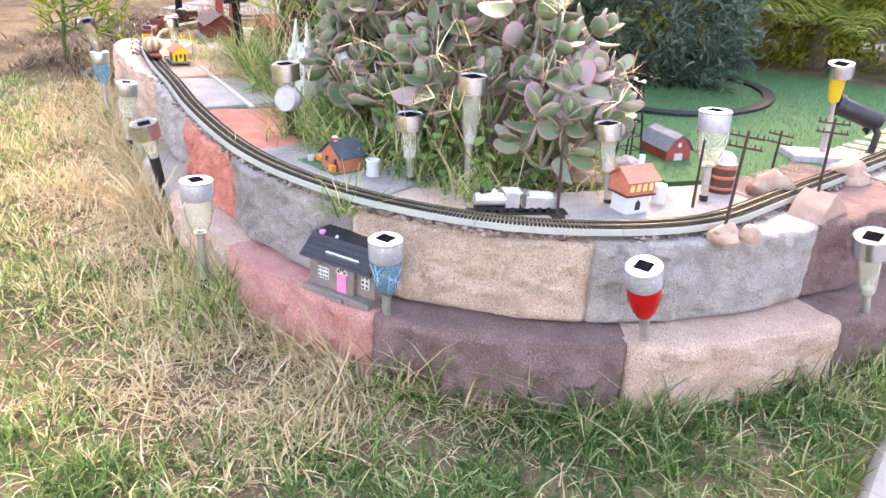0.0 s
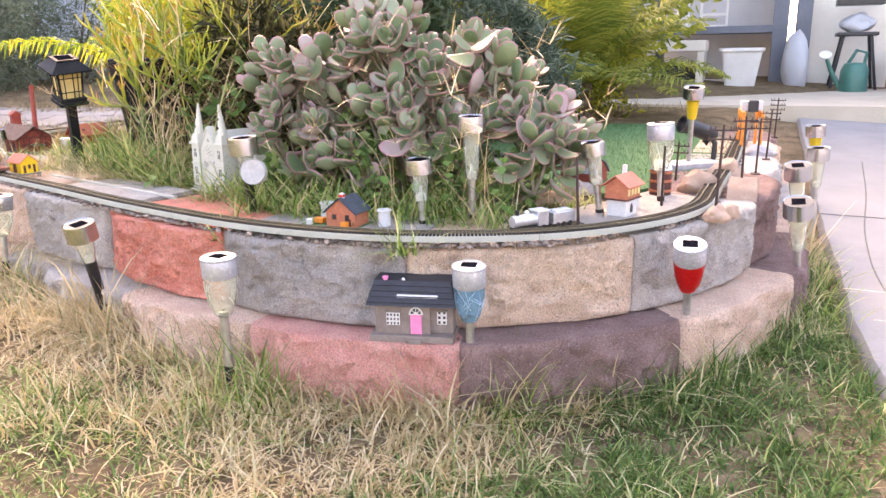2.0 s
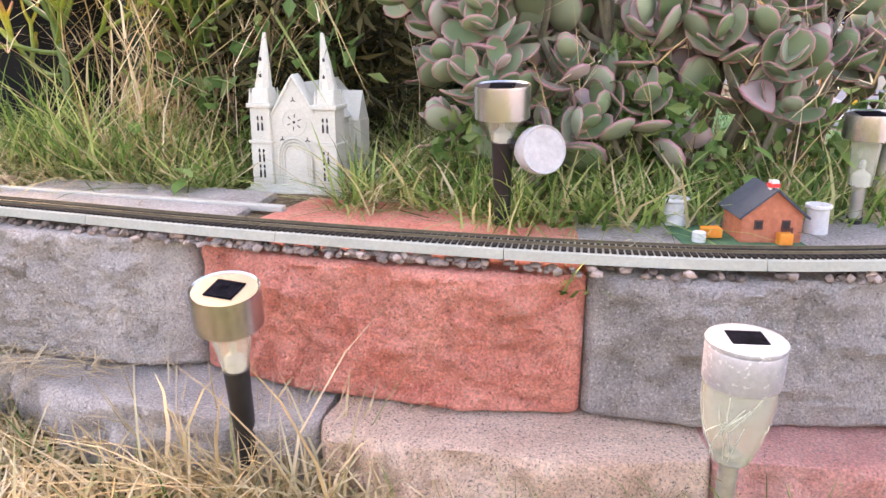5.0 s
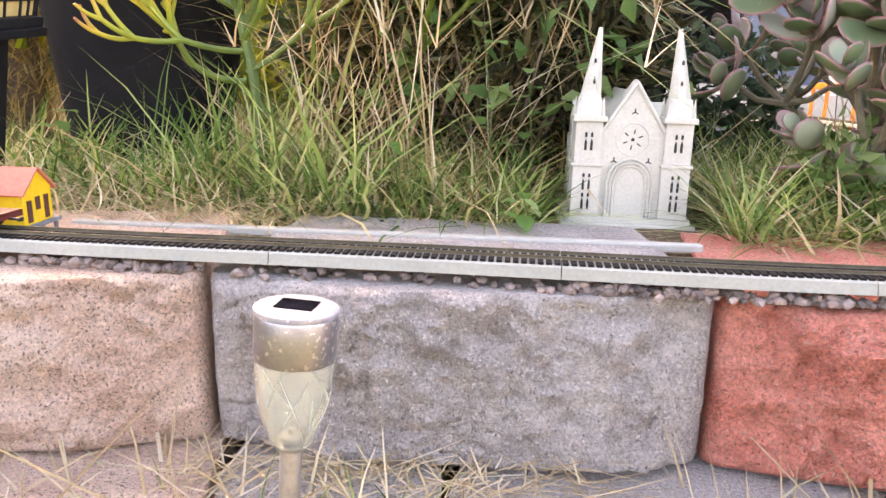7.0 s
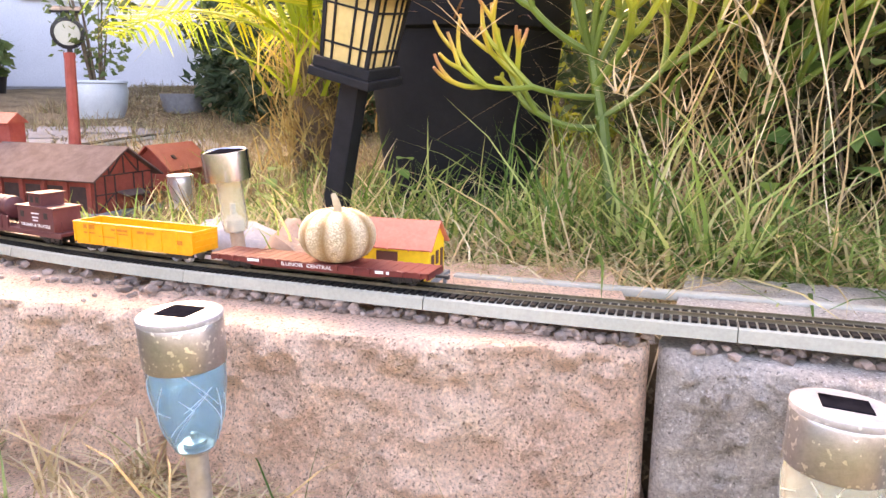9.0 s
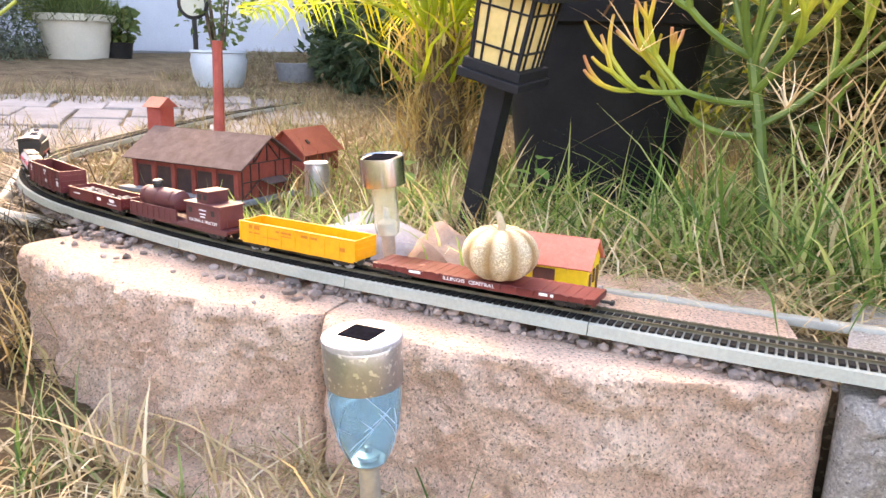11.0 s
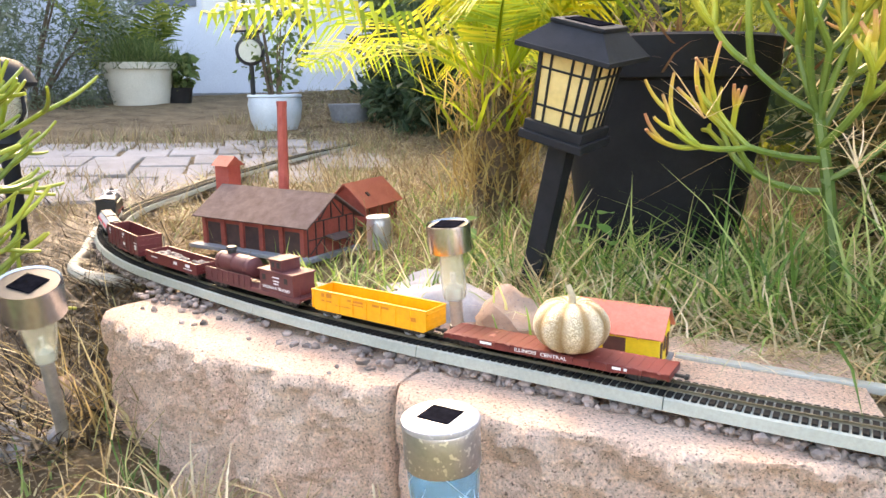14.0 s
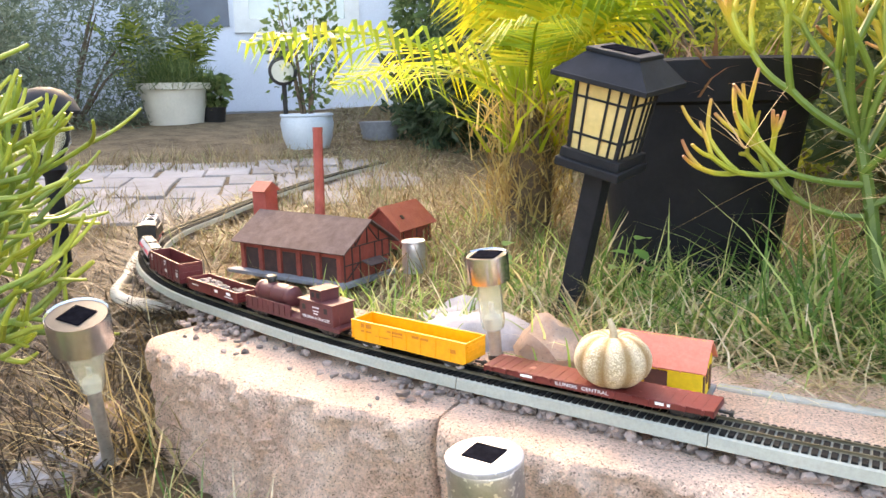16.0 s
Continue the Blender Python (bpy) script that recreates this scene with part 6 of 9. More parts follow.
def farmhouse(m):
    root = thing("farmhouse", "tiny orange brick farmhouse with slate roof on a green base", "model house", m)
    part("base", box(0.125, 0.085, 0.006, x=-0.012, bevel=0.001), green_b, root, "dark green flocked base")
    z, w, d, h = 0.006, 0.062, 0.052, 0.030
    walls = part("wall", prism([(-w / 2, 0), (w / 2, 0), (w / 2, h), (0, h + 0.026), (-w / 2, h)], d, Matrix.Translation((0.016, -d / 2, z))), orange_b, root, "orange brick walls")
    bm = bmesh.new()
    for sgn in (-1, 1):
        box(0.046, d + 0.012, 0.002, x=0.016 + sgn * 0.0175, z=z + h + 0.0105, rot=roty(sgn * 40), bm=bm)
    part("roof", bm, teal_r, root, "dark slate-blue roof")
    for x in (-0.014, 0.014):
        wn = part("window", box(0.009, 0.001, 0.010, x=0.016 + x, y=-d / 2 - 0.0004, z=z + 0.014), brown_d, walls)
        part("glass", box(0.006, 0.001, 0.007, x=0.016 + x, y=-d / 2 - 0.0008, z=z + 0.0155), plain_k, wn)
    part("door", box(0.012, 0.001, 0.016, x=0.032, y=-d / 2 - 0.0004, z=z), brown_d, walls)
    part("porch", box(0.014, 0.010, 0.012, x=0.028, y=-d / 2 - 0.006, z=z, bevel=0.001), orange_p, root)
    part("chimney", box(0.008, 0.008, 0.014, x=0.016, y=-0.018, z=z + h + 0.020, bevel=0.0005), white_m, root)
    part("chimney_band", box(0.010, 0.010, 0.004, x=0.016, y=-0.018, z=z + h + 0.027), red_p, root)
    part("wagon", box(0.020, 0.014, 0.010, x=-0.040, y=-0.010, z=z + 0.002, bevel=0.001), orange_p, root, "small orange wagon")
    part("tank", lathe([(0, 0), (0.007, 0), (0.007, 0.010), (0, 0.011)], 14, at=Matrix.Translation((-0.056, -0.022, z))), white_m, root)


farmhouse(Matrix.Translation((0.888, 1.205, SOIL)) @ rotz(24))
for x, y, r in ((0.957, 1.258, 0.0125), (0.812, 1.226, 0.0135)):
    root = thing("cup", "small white plastic cup upside down beside the farmhouse", "cup", Matrix.Translation((x, y, SOIL)), "cups")
    part("body", lathe([(0, 0), (r, 0), (r * 0.92, 0.030), (r, 0.032), (r * 1.1, 0.033), (r * 1.1, 0.036), (r * 0.9, 0.036), (r * 0.85, 0.006), (0, 0.005)], 22), white_m, root, smooth=True)


def small_loco(m):
    root = thing("display_locomotive", "small silver-green model steam locomotive and tender on a short rail", "locomotive", m)
    part("display_track", box(0.175, 0.026, 0.005, bevel=0.001), black_p, root)
    z = 0.005
    part("chassis", box(0.082, 0.018, 0.006, x=-0.034, z=z + 0.003, bevel=0.001), black_p, root)
    part("boiler", lathe([(0, 0), (0.010, 0.0005), (0.0115, 0.003), (0.0115, 0.055), (0, 0.055)], 22, at=Matrix.Translation((-0.076, 0, z + 0.020)) @ roty(90)), zinc_m, root, "silver-green boiler", smooth=True)
    part("cab", box(0.024, 0.025, 0.026, x=-0.012, z=z + 0.008, bevel=0.001), zinc_m, root)
    part("cab_roof", box(0.030, 0.029, 0.003, x=-0.012, z=z + 0.034, bevel=0.001), white_m, root)
    part("chimney", lathe([(0.004, 0), (0.0036, 0.006), (0.005, 0.009), (0.003, 0.009)], 14, at=Matrix.Translation((-0.064, 0, z + 0.031))), black_p, root, smooth=True)
    part("dome", lathe([(0.005, 0), (0.005, 0.004), (0.002, 0.007), (0, 0.007)], 14, at=Matrix.Translation((-0.042, 0, z + 0.031))), white_m, root, smooth=True)
    part("tender", box(0.054, 0.025, 0.021, x=0.038, z=z + 0.007, bevel=0.0015), zinc_m, root, "silver-green tender")
    part("tender_load", box(0.040, 0.019, 0.005, x=0.038, z=z + 0.027, bevel=0.002), white_m, root)
    for x in (-0.062, -0.046, -0.030, -0.012, 0.022, 0.036, 0.052):
        for sgn in (-1, 1):
            part("wheel", cyl(0.0052, 0.0052, 0.002, x, sgn * 0.0105, z + 0.0052, 14, rotx(90)), black_p, root)


small_loco(Matrix.Translation((1.190, 1.452, SOIL)) @ rotz(79))


def signal_house(m):
    root = thing("signal_house", "orange and white two-storey model signal box with a pink roof", "model house", m)
    lower = part("lower_storey", box(0.052, 0.044, 0.036, bevel=0.001), white_m, root, "white lower storey")
    upper = part("upper_storey", box(0.062, 0.052, 0.026, z=0.036, bevel=0.001), orange_b, root, "orange boarded upper storey")
    part("gallery", box(0.068, 0.058, 0.003, z=0.035, bevel=0.0006), brown_d, root)
    bm = bmesh.new()
    for sgn in (-1, 1):
        box(0.076, 0.040, 0.002, y=sgn * 0.016, z=0.070, rot=rotx(-sgn * 32), bm=bm)
    part("roof", bm, salmon_r, root, "faded pink roof")
    part("gable_wall", prism([(-0.026, 0), (0.026, 0), (0, 0.016)], 0.060, Matrix.Translation((0.030, 0, 0.062)) @ rotz(90)), orange_b, upper)
    for k in range(4):
        part("window", box(0.009, 0.001, 0.012, x=-0.022 + 0.0145 * k, y=-0.0264, z=0.044), amber_g, upper)
    for k in range(3):
        part("window", box(0.001, 0.009, 0.012, x=0.0314, y=-0.015 + 0.015 * k, z=0.044), amber_g, upper)
    part("arched_window", prism([(-0.006, 0), (0.006, 0), (0.006, 0.012), (0, 0.018), (-0.006, 0.012)], 0.001, Matrix.Translation((0, -0.0226, 0.010))), plain_k, lower)
    part("chimney", box(0.008, 0.008, 0.018, x=0.018, y=0.006, z=0.078, bevel=0.0006), white_m, root)


signal_house(Matrix.Translation((1.222, 1.655, SOIL)) @ rotz(98) @ Matrix.Diagonal((0.96, 0.92, 1.06, 1)))
root = thing("barrel", "small ribbed white barrel beside the signal house", "barrel", Matrix.Translation((1.196, 1.734, SOIL)))
part("body", lathe([(0, 0), (0.012, 0)] + [(0.0125 + 0.0008 * (k % 2), 0.003 + 0.0035 * k) for k in range(10)] + [(0.012, 0.039), (0, 0.040)], 22), white_m, root, smooth=True)


def barn(m):
    root = thing("barn", "little red model barn with a grey roof and white trim", "model house", m)
    w, d, h = 0.062, 0.10, 0.030
    walls = part("wall", prism([(-w / 2, 0), (w / 2, 0), (w / 2, h), (w * 0.28, h + 0.020), (0, h + 0.030), (-w * 0.28, h + 0.020), (-w / 2, h)], d, Matrix.Translation((0, -d / 2, 0))), chim_m, root, "deep red walls")
    bm = bmesh.new()
    for sgn in (-1, 1):
        box(0.034, d + 0.012, 0.002, x=sgn * 0.0255, z=h + 0.0095, rot=roty(sgn * 56), bm=bm)
        box(0.024, d + 0.012, 0.002, x=sgn * 0.009, z=h + 0.0255, rot=roty(sgn * 30), bm=bm)
    part("roof", bm, grey_p, root, "grey gambrel roof")
    part("door", box(0.020, 0.001, 0.020, y=-d / 2 - 0.0004), white_m, walls)
    part("loft_door", box(0.008, 0.001, 0.010, y=-d / 2 - 0.0004, z=0.034), white_m, walls)


barn(Matrix.Translation((0.905, 1.955, SOIL)) @ rotz(88))
root = thing("storage_tank", "brown model tank with rusty bands and a pale dome", "model tank", Matrix.Translation((1.160, 1.900, SOIL)))
part("body", lathe([(0, 0), (0.024, 0), (0.024, 0.062), (0.0, 0.062)], 24), brown_d, root, smooth=True)
for z in (0.012, 0.034, 0.054):
    part("band", lathe([(0.0243, z), (0.0252, z + 0.001), (0.0252, z + 0.005), (0.0243, z + 0.006)], 24), orange_b, root, smooth=True)
part("dome", lathe([(0.025, 0.062), (0.021, 0.074), (0.012, 0.082), (0, 0.085)], 24), zinc_m, root, smooth=True)


def utility_pole(foot, tip, arms, spin, heavy=1.0):
    m, L = stand(foot, tip)
    root = thing("utility_pole", "dark brown model telegraph pole with crossarms", "utility pole", m @ rotz(spin), "telegraph poles")
    part("pole", tube([(0, 0, 0.0), (0, 0, L)], 0.0030 * heavy, 8, r2=0.0022 * heavy), timber_m, root)
    part("foot", box(0.022, 0.022, 0.004, bevel=0.001), timber_m, root)
    for k in range(arms):
        z = L - 0.012 - 0.017 * k
        arm_ = part("crossarm", box(0.052, 0.003, 0.0032, y=0.003, z=z, bevel=0.0004), timber_m, root)
        for x in (-0.023, -0.014, 0.014, 0.023):
            part("insulator", cyl(0.0014, 0.0010, 0.006, x, 0.003, z + 0.003, 6), timber_m, arm_)


for foot, tip, arms, spin in (((1.383, 1.727, 0.322), (1.385, 1.731, 0.504), 2, 40), ((1.303, 1.998, 0.322), (1.307, 1.986, 0.500), 2, 40), ((1.188, 2.320, 0.322), (1.195, 2.310, 0.470), 2, 35), ((1.087, 2.607, 0.322), (1.095, 2.600, 0.470), 2, 30), ((0.846, 3.214, 0.322), (0.850, 3.210, 0.470), 3, 30), ((1.235, 1.782, SOIL), (1.239, 1.776, 0.450), 0, 20), ((1.222, 1.513, SOIL), (1.215, 1.511, 0.450), 0, 0), ((1.085, 2.096, SOIL), (1.090, 2.094, 0.420), 2, 30)):
    utility_pole(foot, tip, arms, spin)


def rock(x, y, z, rx, ry, rz, seed, spin, label, mat=rock_m, sub=3):
    bm = lump(1, 1, 1, seed, sub=sub, rough=0.42)
    for v in bm.verts:
        v.co.z = max(v.co.z, -0.45)
    bmesh.ops.transform(bm, matrix=Matrix.Diagonal((rx, ry, rz, 1)), verts=bm.verts)
    ob = part("rock", bm, mat, smooth=True)
    ob.matrix_basis = Matrix.Translation((x, y, z + rz * 0.42)) @ rotz(spin)
    tagged(ob, label, "rock", "loose rocks")
    return ob


# wedge-shaped rock by the track
bm = prism([(-0.060, 0), (0.060, 0), (0.052, 0.014), (-0.008, 0.046), (-0.046, 0.022)], 0.06, Matrix.Translation((0, -0.03, 0)))
bmesh.ops.subdivide_edges(bm, edges=bm.edges[:], cuts=3, use_grid_fill=True)
for v in bm.verts:
    v.co += Vector((1, 1, 0.6)) * 0.004 * noise.noise(v.co * 60)
wedge = part("rock", bm, rock_m, smooth=True)
wedge.matrix_basis = Matrix.Translation((1.305, 2.005, 0.321)) @ rotz(112)
tagged(wedge, "wedge-shaped tan rock leaning beside the track", "rock", "loose rocks")
rock(1.385, 1.728, 0.321, 0.024, 0.020, 0.020, 2, 20, "small rounded pink-tan rock on the block wall")
rock(1.392, 1.778, 0.321, 0.017, 0.015, 0.021, 5, 70, "small rounded pink-tan rock on the block wall")
rock(1.03, 1.66, 0.315, 0.055, 0.040, 0.022, 8, 40, "flat pinkish rock lying in the planting")
rock(-0.530, 0.985, 0.300, 0.085, 0.060, 0.036, 12, 20, "flat grey-tan rock by the steel lamp", white_rock)
rock(-0.425, 1.000, 0.305, 0.050, 0.038, 0.036, 15, -15, "angular tan rock at the lantern's foot", rock_m)
rock(-0.600, 1.060, 0.300, 0.050, 0.040, 0.030, 19, 45, "flat grey rock half sunk in the grass", white_rock)
for k, (x, y, r) in enumerate(((-0.925, 0.735, 0.042), (-0.895, 0.665, 0.024), (-0.850, 0.660, 0.022), (-0.838, 0.690, 0.024), (-0.870, 0.625, 0.028), (-0.905, 0.640, 0.020), (-0.945, 0.690, 0.024))):
    rock(x, y, float(ground_z(x, y)) - 0.004, r, r * 0.85, r * 0.8, 30 + k, 40 * k, "pale rounded stone piled by the lamp" if k else "larger tan stone on top of pale stones", white_rock if k else rock_m, 2)
rock(1.02, 2.70, 0.318, 0.05, 0.04, 0.025, 51, 10, "pale stone beside the far track", white_rock)
rock(1.00, 1.80, 0.318, 0.040, 0.030, 0.022, 52, 10, "pale stone in the green turf", white_rock)

rock(1.205, 1.985, 0.318, 0.040, 0.030, 0.034, 61, 30, "upright tan rock between track and turf")
rock(1.150, 2.240, 0.318, 0.046, 0.036, 0.032, 63, 75, "rounded tan rock lying beside the far track")

# orange gantry over the far track
root = thing("gantry", "orange plastic model gantry standing beside the track", "model crane", Matrix.Translation((0.93, 2.82, 0.318)) @ rotz(-60) @ Matrix.Diagonal((1.25, 1.25, 1.4, 1)))
for x in (-0.065, 0.065):
    for y in (-0.022, 0.022):
        part("leg", box(0.008, 0.008, 0.085, x=x, y=y, bevel=0.001, taper=0.8), orange_p, root)
for y in (-0.022, 0.022):
    part("beam", box(0.150, 0.008, 0.014, y=y, z=0.080, bevel=0.001), orange_p, root)
part("trolley", box(0.040, 0.052, 0.022, z=0.094, bevel=0.002), white_m, root)
part("cabin", box(0.026, 0.024, 0.026, x=0.05, z=0.094, bevel=0.002), black_p, root)

# pale stone slab, spotlight and mast in the turf
slab = part("stone_slab", box(0.17, 0.09, 0.026, bevel=0.004), white_rock, smooth=True)
slab.matrix_basis = Matrix.Translation((0.996, 2.328, 0.312)) @ rotz(68)
tagged(slab, "long pale stone slab lying on green turf", "stone slab")
spot_m = Matrix.Translation((0.971, 2.500, 0.31))
root = thing("spotlight", "black plastic barrel spotlight on a bent stake in the turf", "garden lamp", spot_m)
part("stake", tube([(0, 0, -0.03), (0, 0.010, 0.03), (-0.002, 0.016, 0.06), (-0.015, 0.004, 0.088)], 0.008, 8), black_p, root, smooth=True)
aim = spot_m.inverted() @ look((0.946, 2.503, 0.402), (0.904, 2.429, 0.431))
part("head", lathe([(0.0, 0.030), (0.018, 0.028), (0.023, 0.020), (0.023, -0.075), (0.026, -0.078), (0.026, -0.090), (0.022, -0.090), (0.020, -0.080), (0, -0.078)], 24, at=aim), black_p, root, "black ribbed barrel", smooth=True)
part("bracket", tube([aim @ Vector((0, -0.024, 0.0)), aim @ Vector((0, -0.034, 0.012)), Vector((-0.015, 0.004, 0.086))], 0.006, 6), black_p, root, smooth=True)
root = thing("lattice_mast", "black model lattice mast with small white lamps", "model mast", Matrix.Translation((0.93, 1.84, SOIL)))
for sx in (-1, 1):
    for sy in (-1, 1):
        part("leg", tube([(sx * 0.020, sy * 0.020, 0), (sx * 0.007, sy * 0.007, 0.17)], 0.0022, 5), black_p, root)
for k in range(5):
    z, r = 0.03 + 0.03 * k, 0.018 - 0.0022 * k
    part("brace", tube([(-r, -r, z), (r, -r, z), (r, r, z), (-r, r, z), (-r, -r, z)], 0.0014, 4), black_p, root)
part("head", box(0.036, 0.008, 0.006, z=0.168, bevel=0.001), black_p, root)
for x in (-0.015, 0.015):
    part("lamp", lathe([(0, 0), (0.005, 0.002), (0.005, 0.006), (0, 0.009)], 10, at=Matrix.Translation((x, 0, 0.172))), white_m, root)

# artificial turf with a black oval track
T = [(1.09, 1.83), (1.10, 2.10), (1.02, 2.52), (0.86, 2.92), (0.62, 3.30), (0.25, 3.45), (-0.12, 3.25), (-0.30, 2.90), (-0.10, 2.55), (0.25, 2.15), (0.60, 1.95), (0.88, 1.78)]
bm = bmesh.new()
lo = [bm.verts.new((x, y, 0.312)) for x, y in T]
hi = [bm.verts.new((x, y, 0.3225)) for x, y in T]
bm.faces.new(hi)
for k in range(len(T)):
    bm.faces.new((lo[k], lo[(k + 1) % len(T)], hi[(k + 1) % len(T)], hi[k]))
tagged(part("turf_mat", bm, turf_m), "bright green artificial turf mat laid on the soil", "turf mat")
tx, ty = scatter(16000, -0.3, 1.1, 1.75, 3.45, lambda x, y: np.array([away(x, y, T + T[:1]) > 0.01][0]))
tagged(blades("turf_pile", tx, ty, np.full(len(tx), 0.3222), nrng.uniform(0.006, 0.012, len(tx)), np.full(len(tx), 0.0016), nrng.uniform(0, 0.7, len(tx)), leafy("turf_blade", [(0, (0.035, 0.12, 0.03)), (0.6, (0.075, 0.22, 0.07)), (1, (0.19, 0.32, 0.15))], trans=0.15)), "short green plastic pile of the turf", "turf", kind="stuff")
oval = [(0.22 + 0.33 * math.cos(a) * 0.95 - 0.12 * math.sin(a), 2.50 + 0.37 * math.sin(a) - 0.02 * math.cos(a), 0.327) for a in (math.tau * k / 48 for k in range(49))]
bm = bmesh.new()
inner = [Vector(p) for p in oval[:-1]]
mid = sum(inner, Vector()) / len(inner)
ringa = [[bm.verts.new(mid + (p - mid) * s + Vector((0, 0, dz))) for p in inner] for s, dz in ((0.93, -0.004), (0.935, 0.004), (1.065, 0.004), (1.07, -0.004))]
for a, b in zip(ringa, ringa[1:]):
    for k in range(len(inner)):
        bm.faces.new((a[k], a[(k + 1) % len(inner)], b[(k + 1) % len(inner)], b[k]))
tagged(part("oval_track", bm, black_matt, smooth=True), "black oval toy track lying on the green turf", "toy track")

# pale pipe and flat strip by the left end of the wall
root = tagged(part("pipe", tube([(float(x), float(y), 0.300 + 0.03 * max(0.0, (y - 0.95) / 0.06)) for x, y in smooth_line([(-0.985, 0.905), (-1.03, 0.893), (-1.084, 0.878), (-1.15, 0.884), (-1.205, 0.915), (-1.25, 0.955), (-1.285, 0.99), (-1.30, 1.01)], 0.015)], 0.010, 10), pipe_m, smooth=True), "bent pale plastic pipe under the track", "pipe")
tagged(part("plank", box(0.62, 0.012, 0.008, bevel=0.002), pipe_m), "weathered grey edging strip behind the wall", "edging").matrix_basis = Matrix.Translation((0.06, 1.055, 0.318)) @ rotz(9)

# ---------- plants ----------
def rim_leaf_mesh(name, length, width, thick, material, seg=12):
    """A thick spoon-shaped leaf along +x from its stalk; the attribute "rim" marks its edge."""
    verts, faces, rim = [], [], []

    def outline(a):
        x = 0.5 + 0.5 * math.cos(a)
        y = math.sin(a) * (0.62 + 0.38 * x) * 0.5
        return x * length, y * width

    for f, h, r in ((0.0, 1.0, 0.0), (0.72, 0.90, 0.08), (0.92, 0.55, 0.50), (1.0, 0.0, 1.0)):
        if f == 0:
            verts.append((0.55 * length, 0, thick * 0.25))
            rim.append(0.0)
            continue
        for k in range(seg):
            x, y = outline(math.tau * k / seg)
            cx = 0.55 * length
            cup = 0.22 * length * ((x - cx) * f / length) ** 2 * 3 + 0.5 * (y * f) ** 2 / width
            verts.append((cx + (x - cx) * f, y * f, cup + thick * 0.5 * h - thick * 0.25))
            rim.append(r)
    for k in range(seg):
        x, y = outline(math.tau * k / seg)
        cx = 0.55 * length
        verts.append((cx + (x - cx) * 0.86, y * 0.86, 0.22 * length * ((x - cx) * 0.86 / length) ** 2 * 3 + 0.5 * (y * 0.86) ** 2 / width - thick * 0.55))
        rim.append(0.06)
    verts.append((0.55 * length, 0, -thick * 0.8))
    rim.append(0.0)
    for k in range(seg):
        n = (k + 1) % seg
        faces.append((0, 1 + k, 1 + n))
        faces.append((1 + k, 1 + seg + k, 1 + seg + n, 1 + n))
        faces.append((1 + seg + k, 1 + 2 * seg + k, 1 + 2 * seg + n, 1 + seg + n))
        faces.append((1 + 2 * seg + k, 1 + 3 * seg + k, 1 + 3 * seg + n, 1 + 2 * seg + n))
        faces.append((1 + 3 * seg + k, len(verts) - 1, 1 + 3 * seg + n))
    return np.array(verts), faces, rim


def jade_material(by_object):
    m, nt, b, out = nodes_of("jade_leaf")
    N, K = nt.nodes.new, nt.links.new
    src = N("ShaderNodeObjectInfo").outputs["Random"] if by_object else N("ShaderNodeNewGeometry").outputs["Random Per Island"]
    ramp = N("ShaderNodeValToRGB")
    els = ramp.color_ramp.elements
    els.new(0.5)
    els.new(0.6)
    for el, (p, c) in zip(els, ((0.0, (0.09, 0.155, 0.07)), (0.5, (0.18, 0.25, 0.13)), (0.85, (0.30, 0.35, 0.24)), (1.0, (0.40, 0.29, 0.29)))):
        el.position, el.color = p, rgba(c)
    K(src, ramp.inputs[0])
    att = N("ShaderNodeAttribute")
    att.attribute_name = "rim"
    nz = N("ShaderNodeTexNoise")
    nz.inputs["Scale"].default_value = 140
    ad = N("ShaderNodeMath")
    ad.operation = "MULTIPLY_ADD"
    ad.inputs[1].default_value, ad.inputs[2].default_value = 0.7, -0.44
    K(nz.outputs["Fac"], ad.inputs[0])
    sm = N("ShaderNodeMath")
    sm.operation = "ADD"
    sm.use_clamp = True
    K(att.outputs["Fac"], sm.inputs[0])
    K(ad.outputs[0], sm.inputs[1])
    mx = N("ShaderNodeMix")
    mx.data_type = "RGBA"
    mx.inputs["B"].default_value = (0.40, 0.15, 0.18, 1)
    K(sm.outputs[0], mx.inputs["Factor"])
    K(ramp.outputs[0], mx.inputs["A"])
    K(mx.outputs["Result"], b.inputs["Base Color"])
    b.inputs["Roughness"].default_value = 0.48
    b.inputs["Specular IOR Level"].default_value = 0.35
    return m


jade_o, jade_j = jade_material(True), jade_material(False)
jr = random.Random(21)
LV, LF, LR = rim_leaf_mesh("leaf", 0.074, 0.056, 0.0065, jade_o)
jade = thing("jade_plant", "large silver jade plant with round grey-green leaves edged in pink", "shrub")
tips = []
